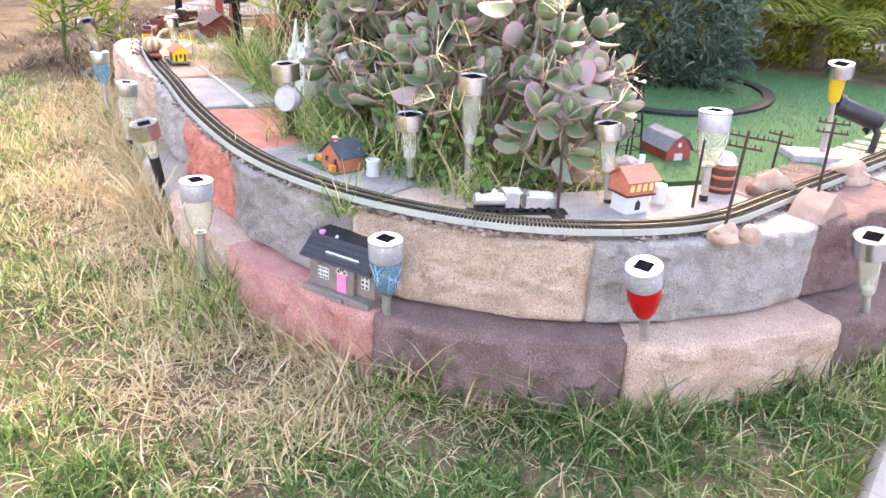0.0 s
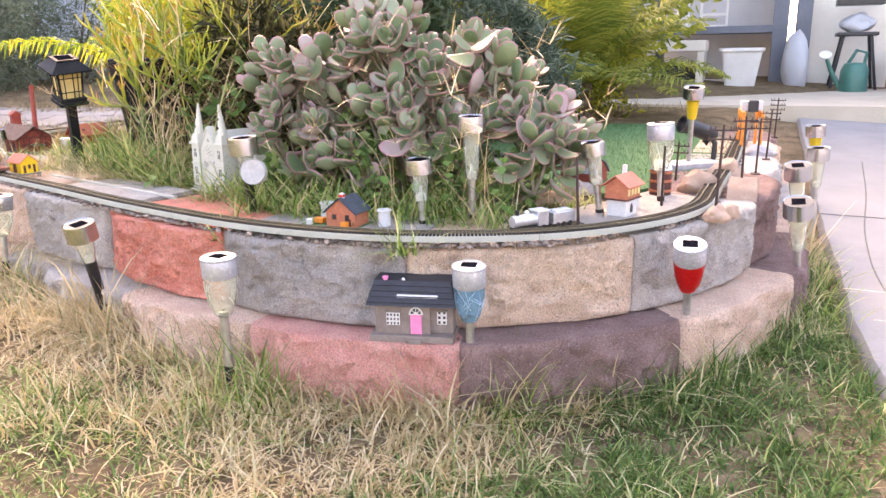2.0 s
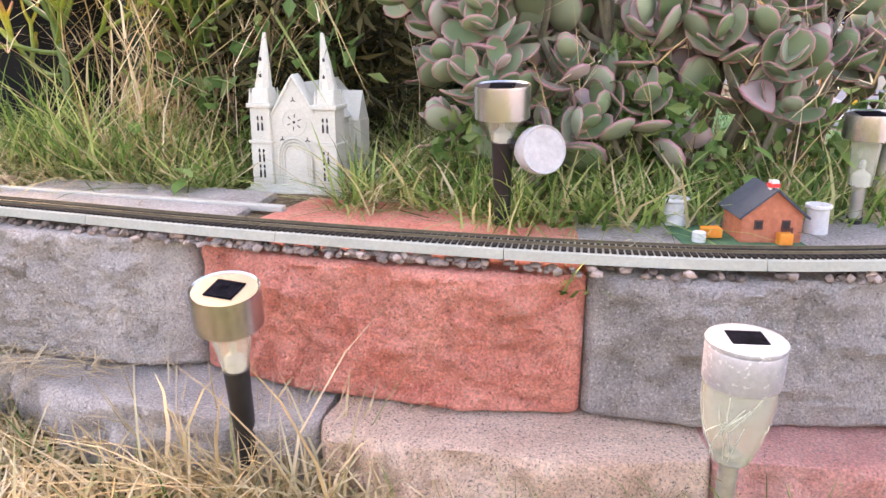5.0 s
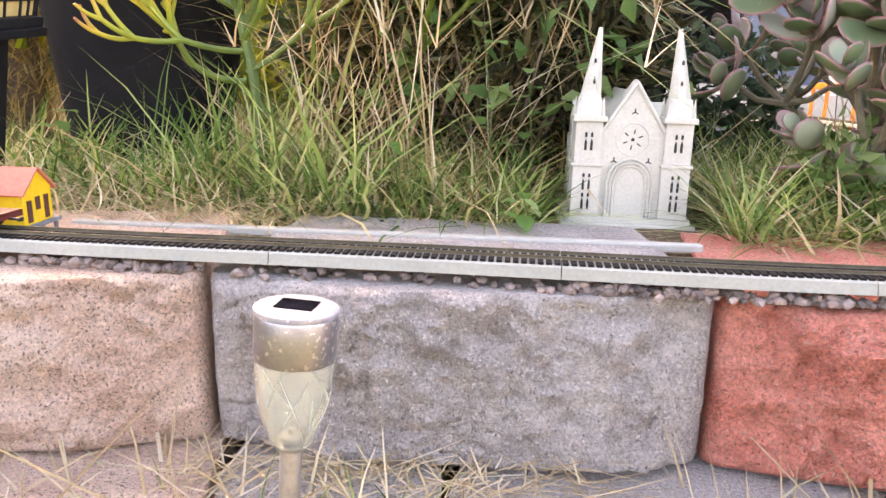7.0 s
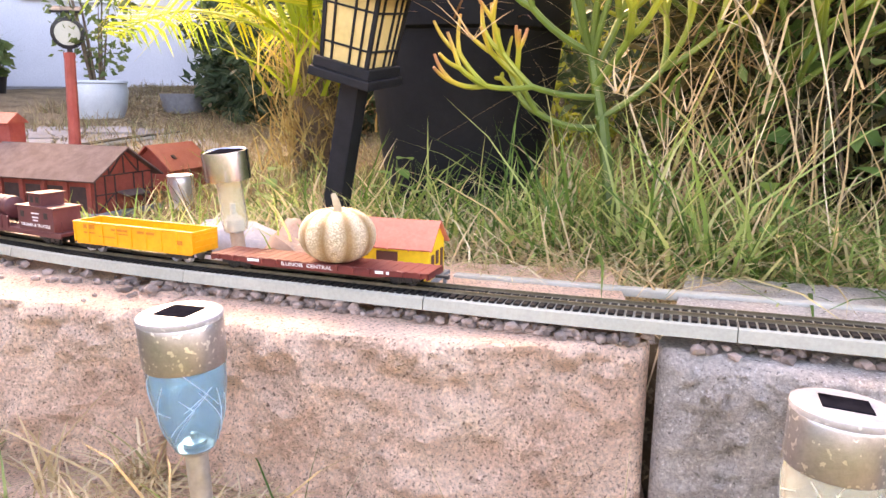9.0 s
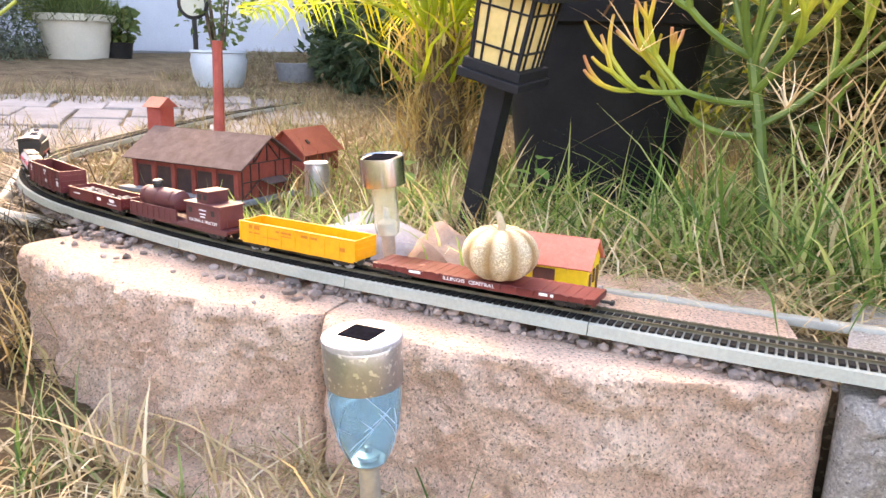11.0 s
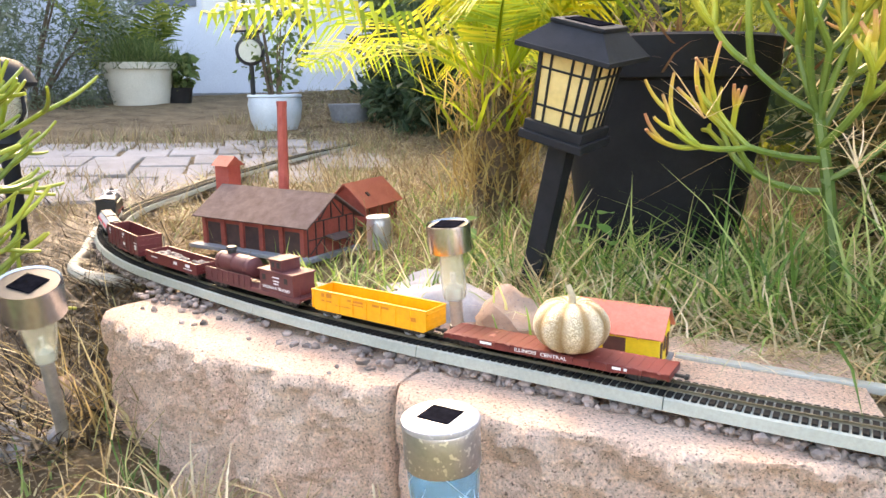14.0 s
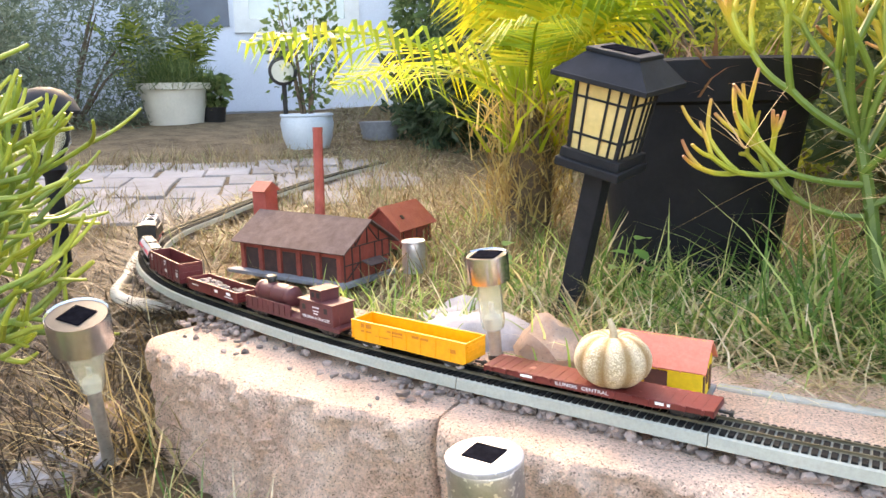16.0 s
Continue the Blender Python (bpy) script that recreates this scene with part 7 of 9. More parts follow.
# limbs of the plant: the middle of each leafy head, its reach and how many rosettes it bears
HEADS = [((0.62, 1.28, 0.385), 0.045, 4), ((0.88, 1.42, 0.40), 0.045, 4), ((1.08, 1.55, 0.40), 0.05, 5), ((0.74, 1.36, 0.39), 0.04, 3), ((0.71, 1.46, 0.685), 0.045, 6), ((0.75, 1.45, 0.64), 0.060, 7), ((0.89, 1.58, 0.61), 0.065, 9), ((0.95, 1.57, 0.56), 0.055, 5), ((0.50, 1.33, 0.57), 0.060, 8), ((0.60, 1.38, 0.575), 0.065, 9), ((0.68, 1.43, 0.56), 0.060, 7), ((0.56, 1.33, 0.51), 0.060, 7), ((0.83, 1.47, 0.545), 0.060, 8), ((0.86, 1.44, 0.475), 0.055, 7), ((0.78, 1.41, 0.47), 0.055, 5), ((1.06, 1.61, 0.46), 0.065, 9), ((1.01, 1.63, 0.50), 0.050, 5), ((0.56, 1.30, 0.44), 0.055, 6), ((0.66, 1.34, 0.43), 0.050, 5), ((0.95, 1.70, 0.46), 0.070, 8), ((0.80, 1.70, 0.55), 0.080, 9), ((0.62, 1.56, 0.58), 0.080, 9), ((0.66, 1.66, 0.50), 0.080, 8), ((0.50, 1.48, 0.50), 0.070, 8), ((0.94, 1.50, 0.44), 0.050, 4), ((0.76, 1.55, 0.62), 0.070, 7)]
for (hx, hy, hz), reach, count in HEADS:
    for k in range(max(3, round(count * 0.82))):
        d = Vector((jr.gauss(0, 1), jr.gauss(0, 1), jr.gauss(0.35, 0.8))).normalized()
        p = Vector((hx, hy, hz)) + d * reach * jr.uniform(0.7, 1.15)
        lean = Vector((d.x * 0.55 + (hx - 0.76) * 0.7, d.y * 0.55 + (hy - 1.50) * 0.7, 0.60 + 0.3 * d.z)).normalized()
        tips.append((p, lean, jr.uniform(0.84, 1.10)))
leaf_poses = []
for p, d, size in tips:
    q = d.to_track_quat("Z", "Y").to_matrix().to_4x4()
    spin = jr.uniform(0, 360)
    for k in range(4):
        for half in (0, 180):
            if k == 0 and jr.random() < 0.3:
                continue
            tilt = -(30 + 13 * k) + jr.uniform(-14, 14)
            s = size * (0.62 + 0.44 * (3 - k) / 3) * jr.uniform(0.8, 1.1)
            m = Matrix.Translation(p + d * (0.014 * k - 0.016)) @ q @ rotz(spin + 90 * k + half + jr.uniform(-16, 16)) @ roty(tilt) @ Matrix.Translation((0.004, 0, 0)) @ rotx(jr.uniform(-14, 14)) @ Matrix.Diagonal((s, s, s, 1))
            leaf_poses.append(m)
leaf_poses.sort(key=lambda m: m.translation.y - 0.35 * m.translation.z + 0.15 * abs(m.translation.x - 0.85))
me = bpy.data.meshes.new("leaf")
me.from_pydata(LV.tolist(), [], LF)
at_ = me.attributes.new("rim", "FLOAT", "POINT")
at_.data.foreach_set("value", LR)
me.materials.append(jade_o)
me.polygons.foreach_set("use_smooth", [True] * len(me.polygons))
for m in leaf_poses[:290]:
    ob = new("leaf", me)
    ob.parent, ob.matrix_basis = jade, m
vs, fs, rs = [], [], []
for m in leaf_poses[290:]:
    n = len(vs)
    vs += [tuple(m @ Vector(v)) for v in LV]
    fs += [tuple(i + n for i in f) for f in LF]
    rs += LR
rest = raw("foliage", vs, fs, jade_j, jade, smooth=True)
rest.data.attributes.new("rim", "FLOAT", "POINT").data.foreach_set("value", rs)
tagged(rest, "many overlapping grey-green leaves", kind="stuff")
bm = bmesh.new()
for p, d, size in tips:
    head = min(HEADS, key=lambda h: (Vector(h[0]) - p).length)
    node = Vector(head[0]) - Vector((0, 0, head[1] * 0.8))
    tube([node, node.lerp(p, 0.55) + Vector((0, 0, -0.008)), p], 0.0050, 6, bm, 0.0036)
for (hx, hy, hz), reach, count in HEADS:
    foot = Vector((0.78 + (hx - 0.78) * 0.35, 1.53 + (hy - 1.53) * 0.35, 0.30))
    node = Vector((hx, hy, hz - reach * 0.8))
    tube([foot, foot.lerp(node, 0.5) + Vector((jr.uniform(-0.02, 0.02), jr.uniform(-0.02, 0.02), -0.02)), node], 0.011, 7, bm, 0.006)
part("stem", bm, surf("jade_stem", (0.14, 0.12, 0.08), (0.26, 0.24, 0.16), scale=60, rough=0.8), jade, "thick grey-brown stems", smooth=True)


def clumps(n, centres, spread):
    c = np.array(centres)
    pick = nrng.integers(0, len(c), n)
    return c[pick, 0] + nrng.normal(0, spread, n), c[pick, 1] + nrng.normal(0, spread, n)


# weeds and grass inside the planting
def keep_in(x, y):
    return (away(x, y, EDGE) > 0.215) & (away(x, y, T + T[:1]) < -0.02)


x, y = scatter(30000, -1.25, 1.15, 0.95, 1.75, keep_in)
ok = nrng.uniform(0, 1, len(x)) < np.clip(0.25 + 0.9 * patch(x, y, 6, 0.7), 0, 1) * np.where(x < -0.75, 0.25, np.where(x < -0.12, 0.42, 1))
ok &= ~((x > -1.05) & (x < -0.80) & (y < 1.14) & (y > 0.95))
ok &= ~((np.abs(x - 0.30) < 0.10) & (y < 1.40) & (y > 1.12))
x, y = x[ok], y[ok]
L = nrng.uniform(0.03, 0.12, len(x)) * np.where(x < -0.45, 0.5, np.where(x < 0.2, 0.7, 1.0)) * np.clip(0.35 + 2.2 * (away(x, y, EDGE) - 0.2), 0.4, 1.25)
tagged(blades("planting_grass", x, y, ground_z(x, y) - 0.003, L, nrng.uniform(0.002, 0.0048, len(x)), nrng.uniform(0.2, 1.45, len(x)), weed_m, curl=0.35), "uneven green and yellow weeds growing behind the wall", "grass", kind="stuff")

# dry yard grass at the back
x, y = scatter(52000, -5.0, -0.2, 1.2, 4.6, lambda x, y: (away(x, y, EDGE) > 0.05) & (away(x, y, [(-0.9, 1.3), (-2.6, 4.4)]) * 0 + 1 > 0))
ok = nrng.uniform(0, 1, len(x)) < 0.15 + 0.75 * patch(x, y, 4, 1.9) ** 1.5
ok &= ~((np.hypot(x + 2.45, y - 1.66) < 0.36) & (nrng.uniform(0, 1, len(x)) < 0.85))
ok &= ~((x > -1.06) & (x < -0.76) & (y < 1.2))
x, y = x[ok], y[ok]
tagged(blades("dry_grass", x, y, ground_z(x, y) - 0.003, nrng.uniform(0.02, 0.085, len(x)), nrng.uniform(0.002, 0.005, len(x)), nrng.uniform(0.3, 1.45, len(x)), yard_m), "patchy dry grass over the back yard", "grass", kind="stuff")
x, y = scatter(16000, -3.2, -0.3, 1.05, 3.2, lambda x, y: patch(x, y, 5, 4.0) > 0.55)
tagged(blades("weed_grass", x, y, ground_z(x, y) - 0.003, nrng.uniform(0.03, 0.10, len(x)), nrng.uniform(0.002, 0.004, len(x)), nrng.uniform(0.2, 1.0, len(x)), yard_m), "green weeds scattered over the back yard", "grass", kind="stuff")

thatch_m = leafy("thatch", [(0.0, (0.10, 0.07, 0.04)), (0.4, (0.24, 0.17, 0.095)), (0.8, (0.46, 0.35, 0.20)), (1.0, (0.19, 0.24, 0.07))], trans=0.2)
x, y = scatter(34000, -4.8, -0.5, 1.15, 4.6, lambda x, y: (away(x, y, EDGE) > 0.05) & (patch(x, y, 5, 0.2) > 0.3) & (x < -1.12 - 0.2 * patch(x, y, 12, 2.0)))
# Brown straw; its darker colour also carries the shade round the factory.
fx, fy = scatter(5200, -1.5, -0.5, 0.98, 2.2, lambda x, y: (away(x, y, EDGE) > 0.12) & ~((np.abs(x + 0.94) < 0.15) & (np.abs(y - 1.11) < 0.085)))
tagged(blades("dry_thatch", fx, fy, ground_z(fx, fy) + 0.003, nrng.uniform(0.02, 0.07, len(fx)), nrng.uniform(0.002, 0.0045, len(fx)), nrng.uniform(0.7, 1.55, len(fx)), yard_m, droop=0.3), "brown straw round the model factory, darker for the shade there", "straw", kind="stuff")
ok = ~((np.abs(x + 0.94) < 0.17) & (np.abs(y - 1.11) < 0.10))
x, y = x[ok], y[ok]
tagged(blades("dry_thatch", x, y, ground_z(x, y) + 0.004, nrng.uniform(0.03, 0.11, len(x)), nrng.uniform(0.003, 0.007, len(x)), nrng.uniform(1.25, 1.56, len(x)), thatch_m, droop=0.1), "flattened pale straw covering the dry yard", "straw", kind="stuff")
litter_m = leafy("litter", [(0.0, (0.022, 0.017, 0.012)), (0.6, (0.065, 0.047, 0.03)), (0.9, (0.18, 0.13, 0.08)), (1.0, (0.50, 0.39, 0.23))], trans=0.15)
x, y = scatter(24000, -2.3, -0.80, 0.25, 1.5, lambda x, y: (away(x, y, EDGE) < 0.10) & (np.hypot((x + 1.32) / 0.72, (y - 0.86) / 0.50) + 0.7 * (patch(x, y, 11, 3.0) - 0.5) < nrng.uniform(0.7, 1.1, len(x))))
tagged(blades("litter", x, y, ground_z(x, y) + nrng.uniform(0, 0.02, len(x)), nrng.uniform(0.03, 0.12, len(x)), nrng.uniform(0.002, 0.0045, len(x)), nrng.uniform(0.9, 1.56, len(x)), litter_m, droop=0.2), "dark litter of broken stalks at the wall's end", "litter", kind="stuff")
x, y = clumps(450, [(-0.90, 0.70), (-1.0, 0.78), (-1.1, 0.62), (-0.95, 0.60), (-1.25, 0.80), (-0.86, 0.64)], 0.05)
tagged(blades("dry_tuft", x, y, ground_z(x, y) - 0.003, nrng.uniform(0.05, 0.16, len(x)), nrng.uniform(0.0018, 0.0036, len(x)), nrng.uniform(0.15, 1.2, len(x)), litter_m, droop=0.8), "brittle tufts of dead grass at the wall's end", "grass", kind="stuff")

# the tall thicket behind the church: arching green and dry stems
def thicket(name, n, x0, x1, y0, y1, lo, hi, width, material, label, lean=(0.1, 0.85), keep=None):
    x, y = nrng.uniform(x0, x1, n), nrng.uniform(y0, y1, n)
    if keep is not None:
        ok = keep(x, y)
        x, y = x[ok], y[ok]
    n = len(x)
    z = ground_z(x, y) + np.where(nrng.uniform(0, 1, n) < 0.4, 0, nrng.uniform(0.03, 0.42, n) * (hi > 0.23))
    ob = blades(name, x, y, z, nrng.uniform(lo, hi, n), nrng.uniform(*width, n), nrng.uniform(*lean, n), material, droop=0.8, curl=0.4)
    return tagged(ob, label, "tall grass", kind="stuff")


behind = lambda x, y: (y > 1.30 + 0.08 * np.sin(x * 7)) & (x < 0.30 - 0.22 * np.maximum(y - 1.45, 0)) & (np.hypot(x + 0.435, y - 1.43) > 0.20)
around = lambda x, y: ~((np.abs(x - 0.30) < 0.105) & (y < 1.44)) & (np.hypot(x + 0.47, y - 1.15) > 0.035)
lush_m = leafy("lush_blade", [(0.0, (0.05, 0.11, 0.022)), (0.25, (0.13, 0.25, 0.055)), (0.5, (0.30, 0.42, 0.12)), (0.75, (0.52, 0.56, 0.22)), (0.9, STRAW), (1.0, STRAW2)], trans=0.5)
thicket("tall_grass", 650, -0.12, 0.34, 1.33, 1.8, 0.08, 0.26, (0.004, 0.009), lush_m, "tall green grass behind the church", lean=(0.2, 2.0), keep=behind)
thicket("dry_stalks", 480, -0.10, 0.30, 1.32, 1.62, 0.07, 0.25, (0.0022, 0.0052), bramble_m, "tangled dry straw stalks behind the church", lean=(0.1, 2.5), keep=behind)
thicket("dry_stalks", 60, -0.10, 0.30, 1.34, 1.62, 0.20, 0.42, (0.0024, 0.0048), stalk_m, "long pale stems arching out of the thicket", lean=(0.05, 0.9), keep=behind)
thicket("low_weeds", 3600, -0.10, 0.45, 1.14, 1.40, 0.04, 0.135, (0.0028, 0.006), lush_m, "low tangled green weeds round the church", lean=(0.3, 1.45), keep=around)
thicket("low_weeds", 1500, 0.40, 0.80, 1.17, 1.46, 0.04, 0.12, (0.0028, 0.006), lush_m, "low weeds between the church and the jade plant", lean=(0.3, 1.45), keep=around)
thicket("low_weeds", 1300, -0.66, -0.06, 1.12, 1.31, 0.04, 0.12, (0.0028, 0.0058), lush_m, "low green weeds in front of the black pot", lean=(0.2, 1.35), keep=around)
thicket("straw_tangle", 1900, -0.56, -0.02, 1.02, 1.30, 0.03, 0.11, (0.0018, 0.0032), straw_m, "pale dry straw lying in front of the black pot", lean=(0.5, 1.55), keep=around)
thicket("tall_grass", 330, -0.26, 0.02, 1.13, 1.32, 0.08, 0.22, (0.003, 0.0065), lush_m, "bright green grass round the foot of the pencil cactus", lean=(0.05, 1.1), keep=around)
thicket("dry_stalks", 80, -0.12, 0.14, 1.17, 1.34, 0.12, 0.32, (0.0024, 0.0046), stalk_m, "tall golden dry stalks beside the pencil cactus", lean=(0.03, 1.1), keep=around)
thicket("tall_grass", 90, -0.52, -0.26, 1.18, 1.29, 0.08, 0.17, (0.003, 0.006), lush_m, "green grass standing before the black pot", lean=(0.05, 0.9), keep=around)
thicket("straw_tangle", 1000, -0.20, 0.50, 1.12, 1.40, 0.05, 0.17, (0.0018, 0.0034), bramble_m, "loose pale straw tangled in the weeds", lean=(0.5, 1.55), keep=around)
thicket("low_weeds", 1900, 0.50, 1.15, 1.20, 1.46, 0.03, 0.12, (0.003, 0.006), lush_m, "green weeds at the foot of the jade plant", lean=(0.2, 1.3), keep=lambda x, y: y > 1.19 + 0.55 * np.maximum(x - 0.8, 0))


# stems that end in a star of dry seed fingers
def seed_heads(name, n, x0, x1, y0, y1, lo, hi, label, keep):
    x, y = nrng.uniform(x0, x1, n), nrng.uniform(y0, y1, n)
    ok = keep(x, y)
    x, y = x[ok], y[ok]
    n = len(x)
    z, L, lean, a = ground_z(x, y) + nrng.uniform(0, 0.05, n), nrng.uniform(lo, hi, n), nrng.uniform(0.1, 0.8, n), nrng.uniform(0, math.tau, n)
    stems = blades(name, x, y, z, L, np.full(n, 0.0024), lean, stalk_m, droop=0.3, turn=a)
    tagged(stems, label, "tall grass", kind="stuff")
    out = L * np.sin(lean) + L * 0.3 * lean * 0.5
    up = L * np.cos(lean) - L * 0.3 * lean * 0.35
    tx_, ty_, tz_ = x + np.cos(a) * out, y + np.sin(a) * out, z + up
    k = 5
    m = n * k
    tips_ = blades("seed_fingers", np.repeat(tx_, k), np.repeat(ty_, k), np.repeat(tz_, k), nrng.uniform(0.04, 0.085, m), np.full(m, 0.0026), nrng.uniform(0.4, 1.9, m), stalk_m, droop=0.2, curl=0.1)
    tagged(tips_, "thin radiating dry seed fingers", "tall grass", kind="stuff")


seed_heads("seed_stems", 120, -0.14, 0.40, 1.18, 1.46, 0.10, 0.32, "thin arching dry grass stems with seed heads", lambda x, y: (np.hypot(x - 0.30, y - 1.30) > 0.15) & (x < 0.42))
seed_heads("seed_stems", 70, 0.60, 1.10, 1.30, 1.62, 0.15, 0.36, "dry grass stems growing through the jade plant", lambda x, y: x > 0)

# small leafy weeds
def leaf_cloud(name, centre, radii, n, leaf, material, parent=None, flat=0.4, hollow=0.45, seed=1, narrow=0.5):
    """Many small folded leaves filling a lumpy, gappy volume."""
    g = np.random.default_rng(seed)
    out_v, out_f = [], []
    made = 0
    while made < n:
        d = g.normal(size=3)
        d /= np.linalg.norm(d)
        r = g.uniform(hollow, 1.0) ** 0.5
        q = Vector((d[0], d[1], d[2]))
        k = 1 + 0.42 * noise.noise(q * 2.1 + Vector((seed, 0, 0))) + 0.2 * noise.noise(q * 5 + Vector((0, seed, 0)))
        if noise.noise(q * 4.0 * r + Vector((0, 0, seed))) < -0.18:
            if g.uniform() < 0.75:
                made += 0.3
                continue
        c = np.array(centre) + d * r * k * np.array(radii)
        u = g.normal(size=3) + d * 0.8
        u /= np.linalg.norm(u)
        w = np.cross(u, g.normal(size=3))
        w /= np.linalg.norm(w) + 1e-9
        nn = np.cross(u, w)
        s = leaf * g.uniform(0.6, 1.35)
        b = len(out_v)
        out_v += [c, c + u * s * 0.5 + w * s * narrow * 0.5 + nn * s * 0.08, c + u * s + nn * s * -0.08, c + u * s * 0.5 - w * s * narrow * 0.5 + nn * s * 0.08]
        out_f += [(b, b + 1, b + 2), (b, b + 2, b + 3)]
        made += 1
    return raw(name, [tuple(v) for v in out_v], out_f, material, parent)


def shrub(name, label, centre, radii, n, leaf, material, seed, foot=None, narrow=0.5, category="shrub"):
    root = thing(name, label, category)
    tagged(leaf_cloud("crown", centre, radii, n, leaf, material, root, seed=seed, narrow=narrow), kind="stuff")
    bm = bmesh.new()
    r = random.Random(seed)
    fx, fy, fz = foot or (centre[0], centre[1], float(ground_z(centre[0], centre[1])))
    for k in range(9):
        a = r.uniform(0, math.tau)
        tip = Vector((centre[0] + radii[0] * 0.7 * math.cos(a), centre[1] + radii[1] * 0.7 * math.sin(a), centre[2] + radii[2] * r.uniform(-0.2, 0.7)))
        b = Vector((fx + 0.02 * math.cos(a), fy + 0.02 * math.sin(a), fz - 0.02))
        tube([b, b.lerp(tip, 0.5) + Vector((0, 0, 0.08 * radii[2])), tip], 0.02 * radii[2], 6, bm, 0.004 * radii[2])
    tagged(part("wood", bm, bark_m, root, smooth=True), kind="stuff")
    return root


def greens(name, a, b, c, trans=0.4):
    return leafy(name, [(0, a), (0.55, b), (1, c)], trans=trans)


# The sun's yellow glow on these leaves is put into the base colour.
yel = greens("sunlit_leaf", (0.16, 0.20, 0.03), (0.33, 0.36, 0.05), (0.55, 0.50, 0.08), 0.55)
mid_g = greens("mid_leaf", (0.07, 0.11, 0.035), (0.13, 0.19, 0.06), (0.24, 0.28, 0.10))
dark_g = greens("dark_leaf", (0.03, 0.06, 0.03), (0.06, 0.10, 0.05), (0.11, 0.15, 0.08))
grey_g = greens("grey_leaf", (0.12, 0.16, 0.10), (0.20, 0.24, 0.16), (0.32, 0.34, 0.24))

twig_m = greens("twig_leaf", (0.022, 0.024, 0.010), (0.075, 0.072, 0.028), (0.24, 0.20, 0.085), 0.3)
conifer_m = greens("conifer_leaf", (0.045, 0.075, 0.05), (0.10, 0.15, 0.105), (0.20, 0.26, 0.19), 0.3)
sprig_m = greens("sprig_leaf", (0.07, 0.16, 0.04), (0.15, 0.27, 0.08), (0.30, 0.40, 0.15), 0.45)


# pencil cactus: round, jointed, forking twigs that turn yellow and orange towards their ends
def pencil_material():
    m, nt, b, out = nodes_of("pencil_twig")
    N, K = nt.nodes.new, nt.links.new
    att = N("ShaderNodeAttribute")
    att.attribute_name = "age"
    nz = N("ShaderNodeTexNoise")
    nz.inputs["Scale"].default_value, nz.inputs["Detail"].default_value = 30, 4
    K(N("ShaderNodeNewGeometry").outputs["Position"], nz.inputs["Vector"])
    ad = N("ShaderNodeMath")
    ad.operation = "MULTIPLY_ADD"
    ad.inputs[1].default_value, ad.inputs[2].default_value = 0.45, -0.22
    K(nz.outputs["Fac"], ad.inputs[0])
    sm = N("ShaderNodeMath")
    sm.operation, sm.use_clamp = "ADD", True
    K(att.outputs["Fac"], sm.inputs[0])
    K(ad.outputs[0], sm.inputs[1])
    ramp = N("ShaderNodeValToRGB")
    els = ramp.color_ramp.elements
    for _ in range(3):
        els.new(0.5)
    for el, (p, c) in zip(els, ((0.0, (0.04, 0.08, 0.014)), (0.33, (0.14, 0.21, 0.03)), (0.58, (0.37, 0.39, 0.04)), (0.80, (0.58, 0.42, 0.05)), (1.0, (0.50, 0.20, 0.09)))):
        el.position, el.color = p, rgba(c)
    K(sm.outputs[0], ramp.inputs[0])
    K(ramp.outputs[0], b.inputs["Base Color"])
    b.inputs["Roughness"].default_value, b.inputs["Specular IOR Level"].default_value = 0.42, 0.4
    return m


pencil_m = pencil_material()


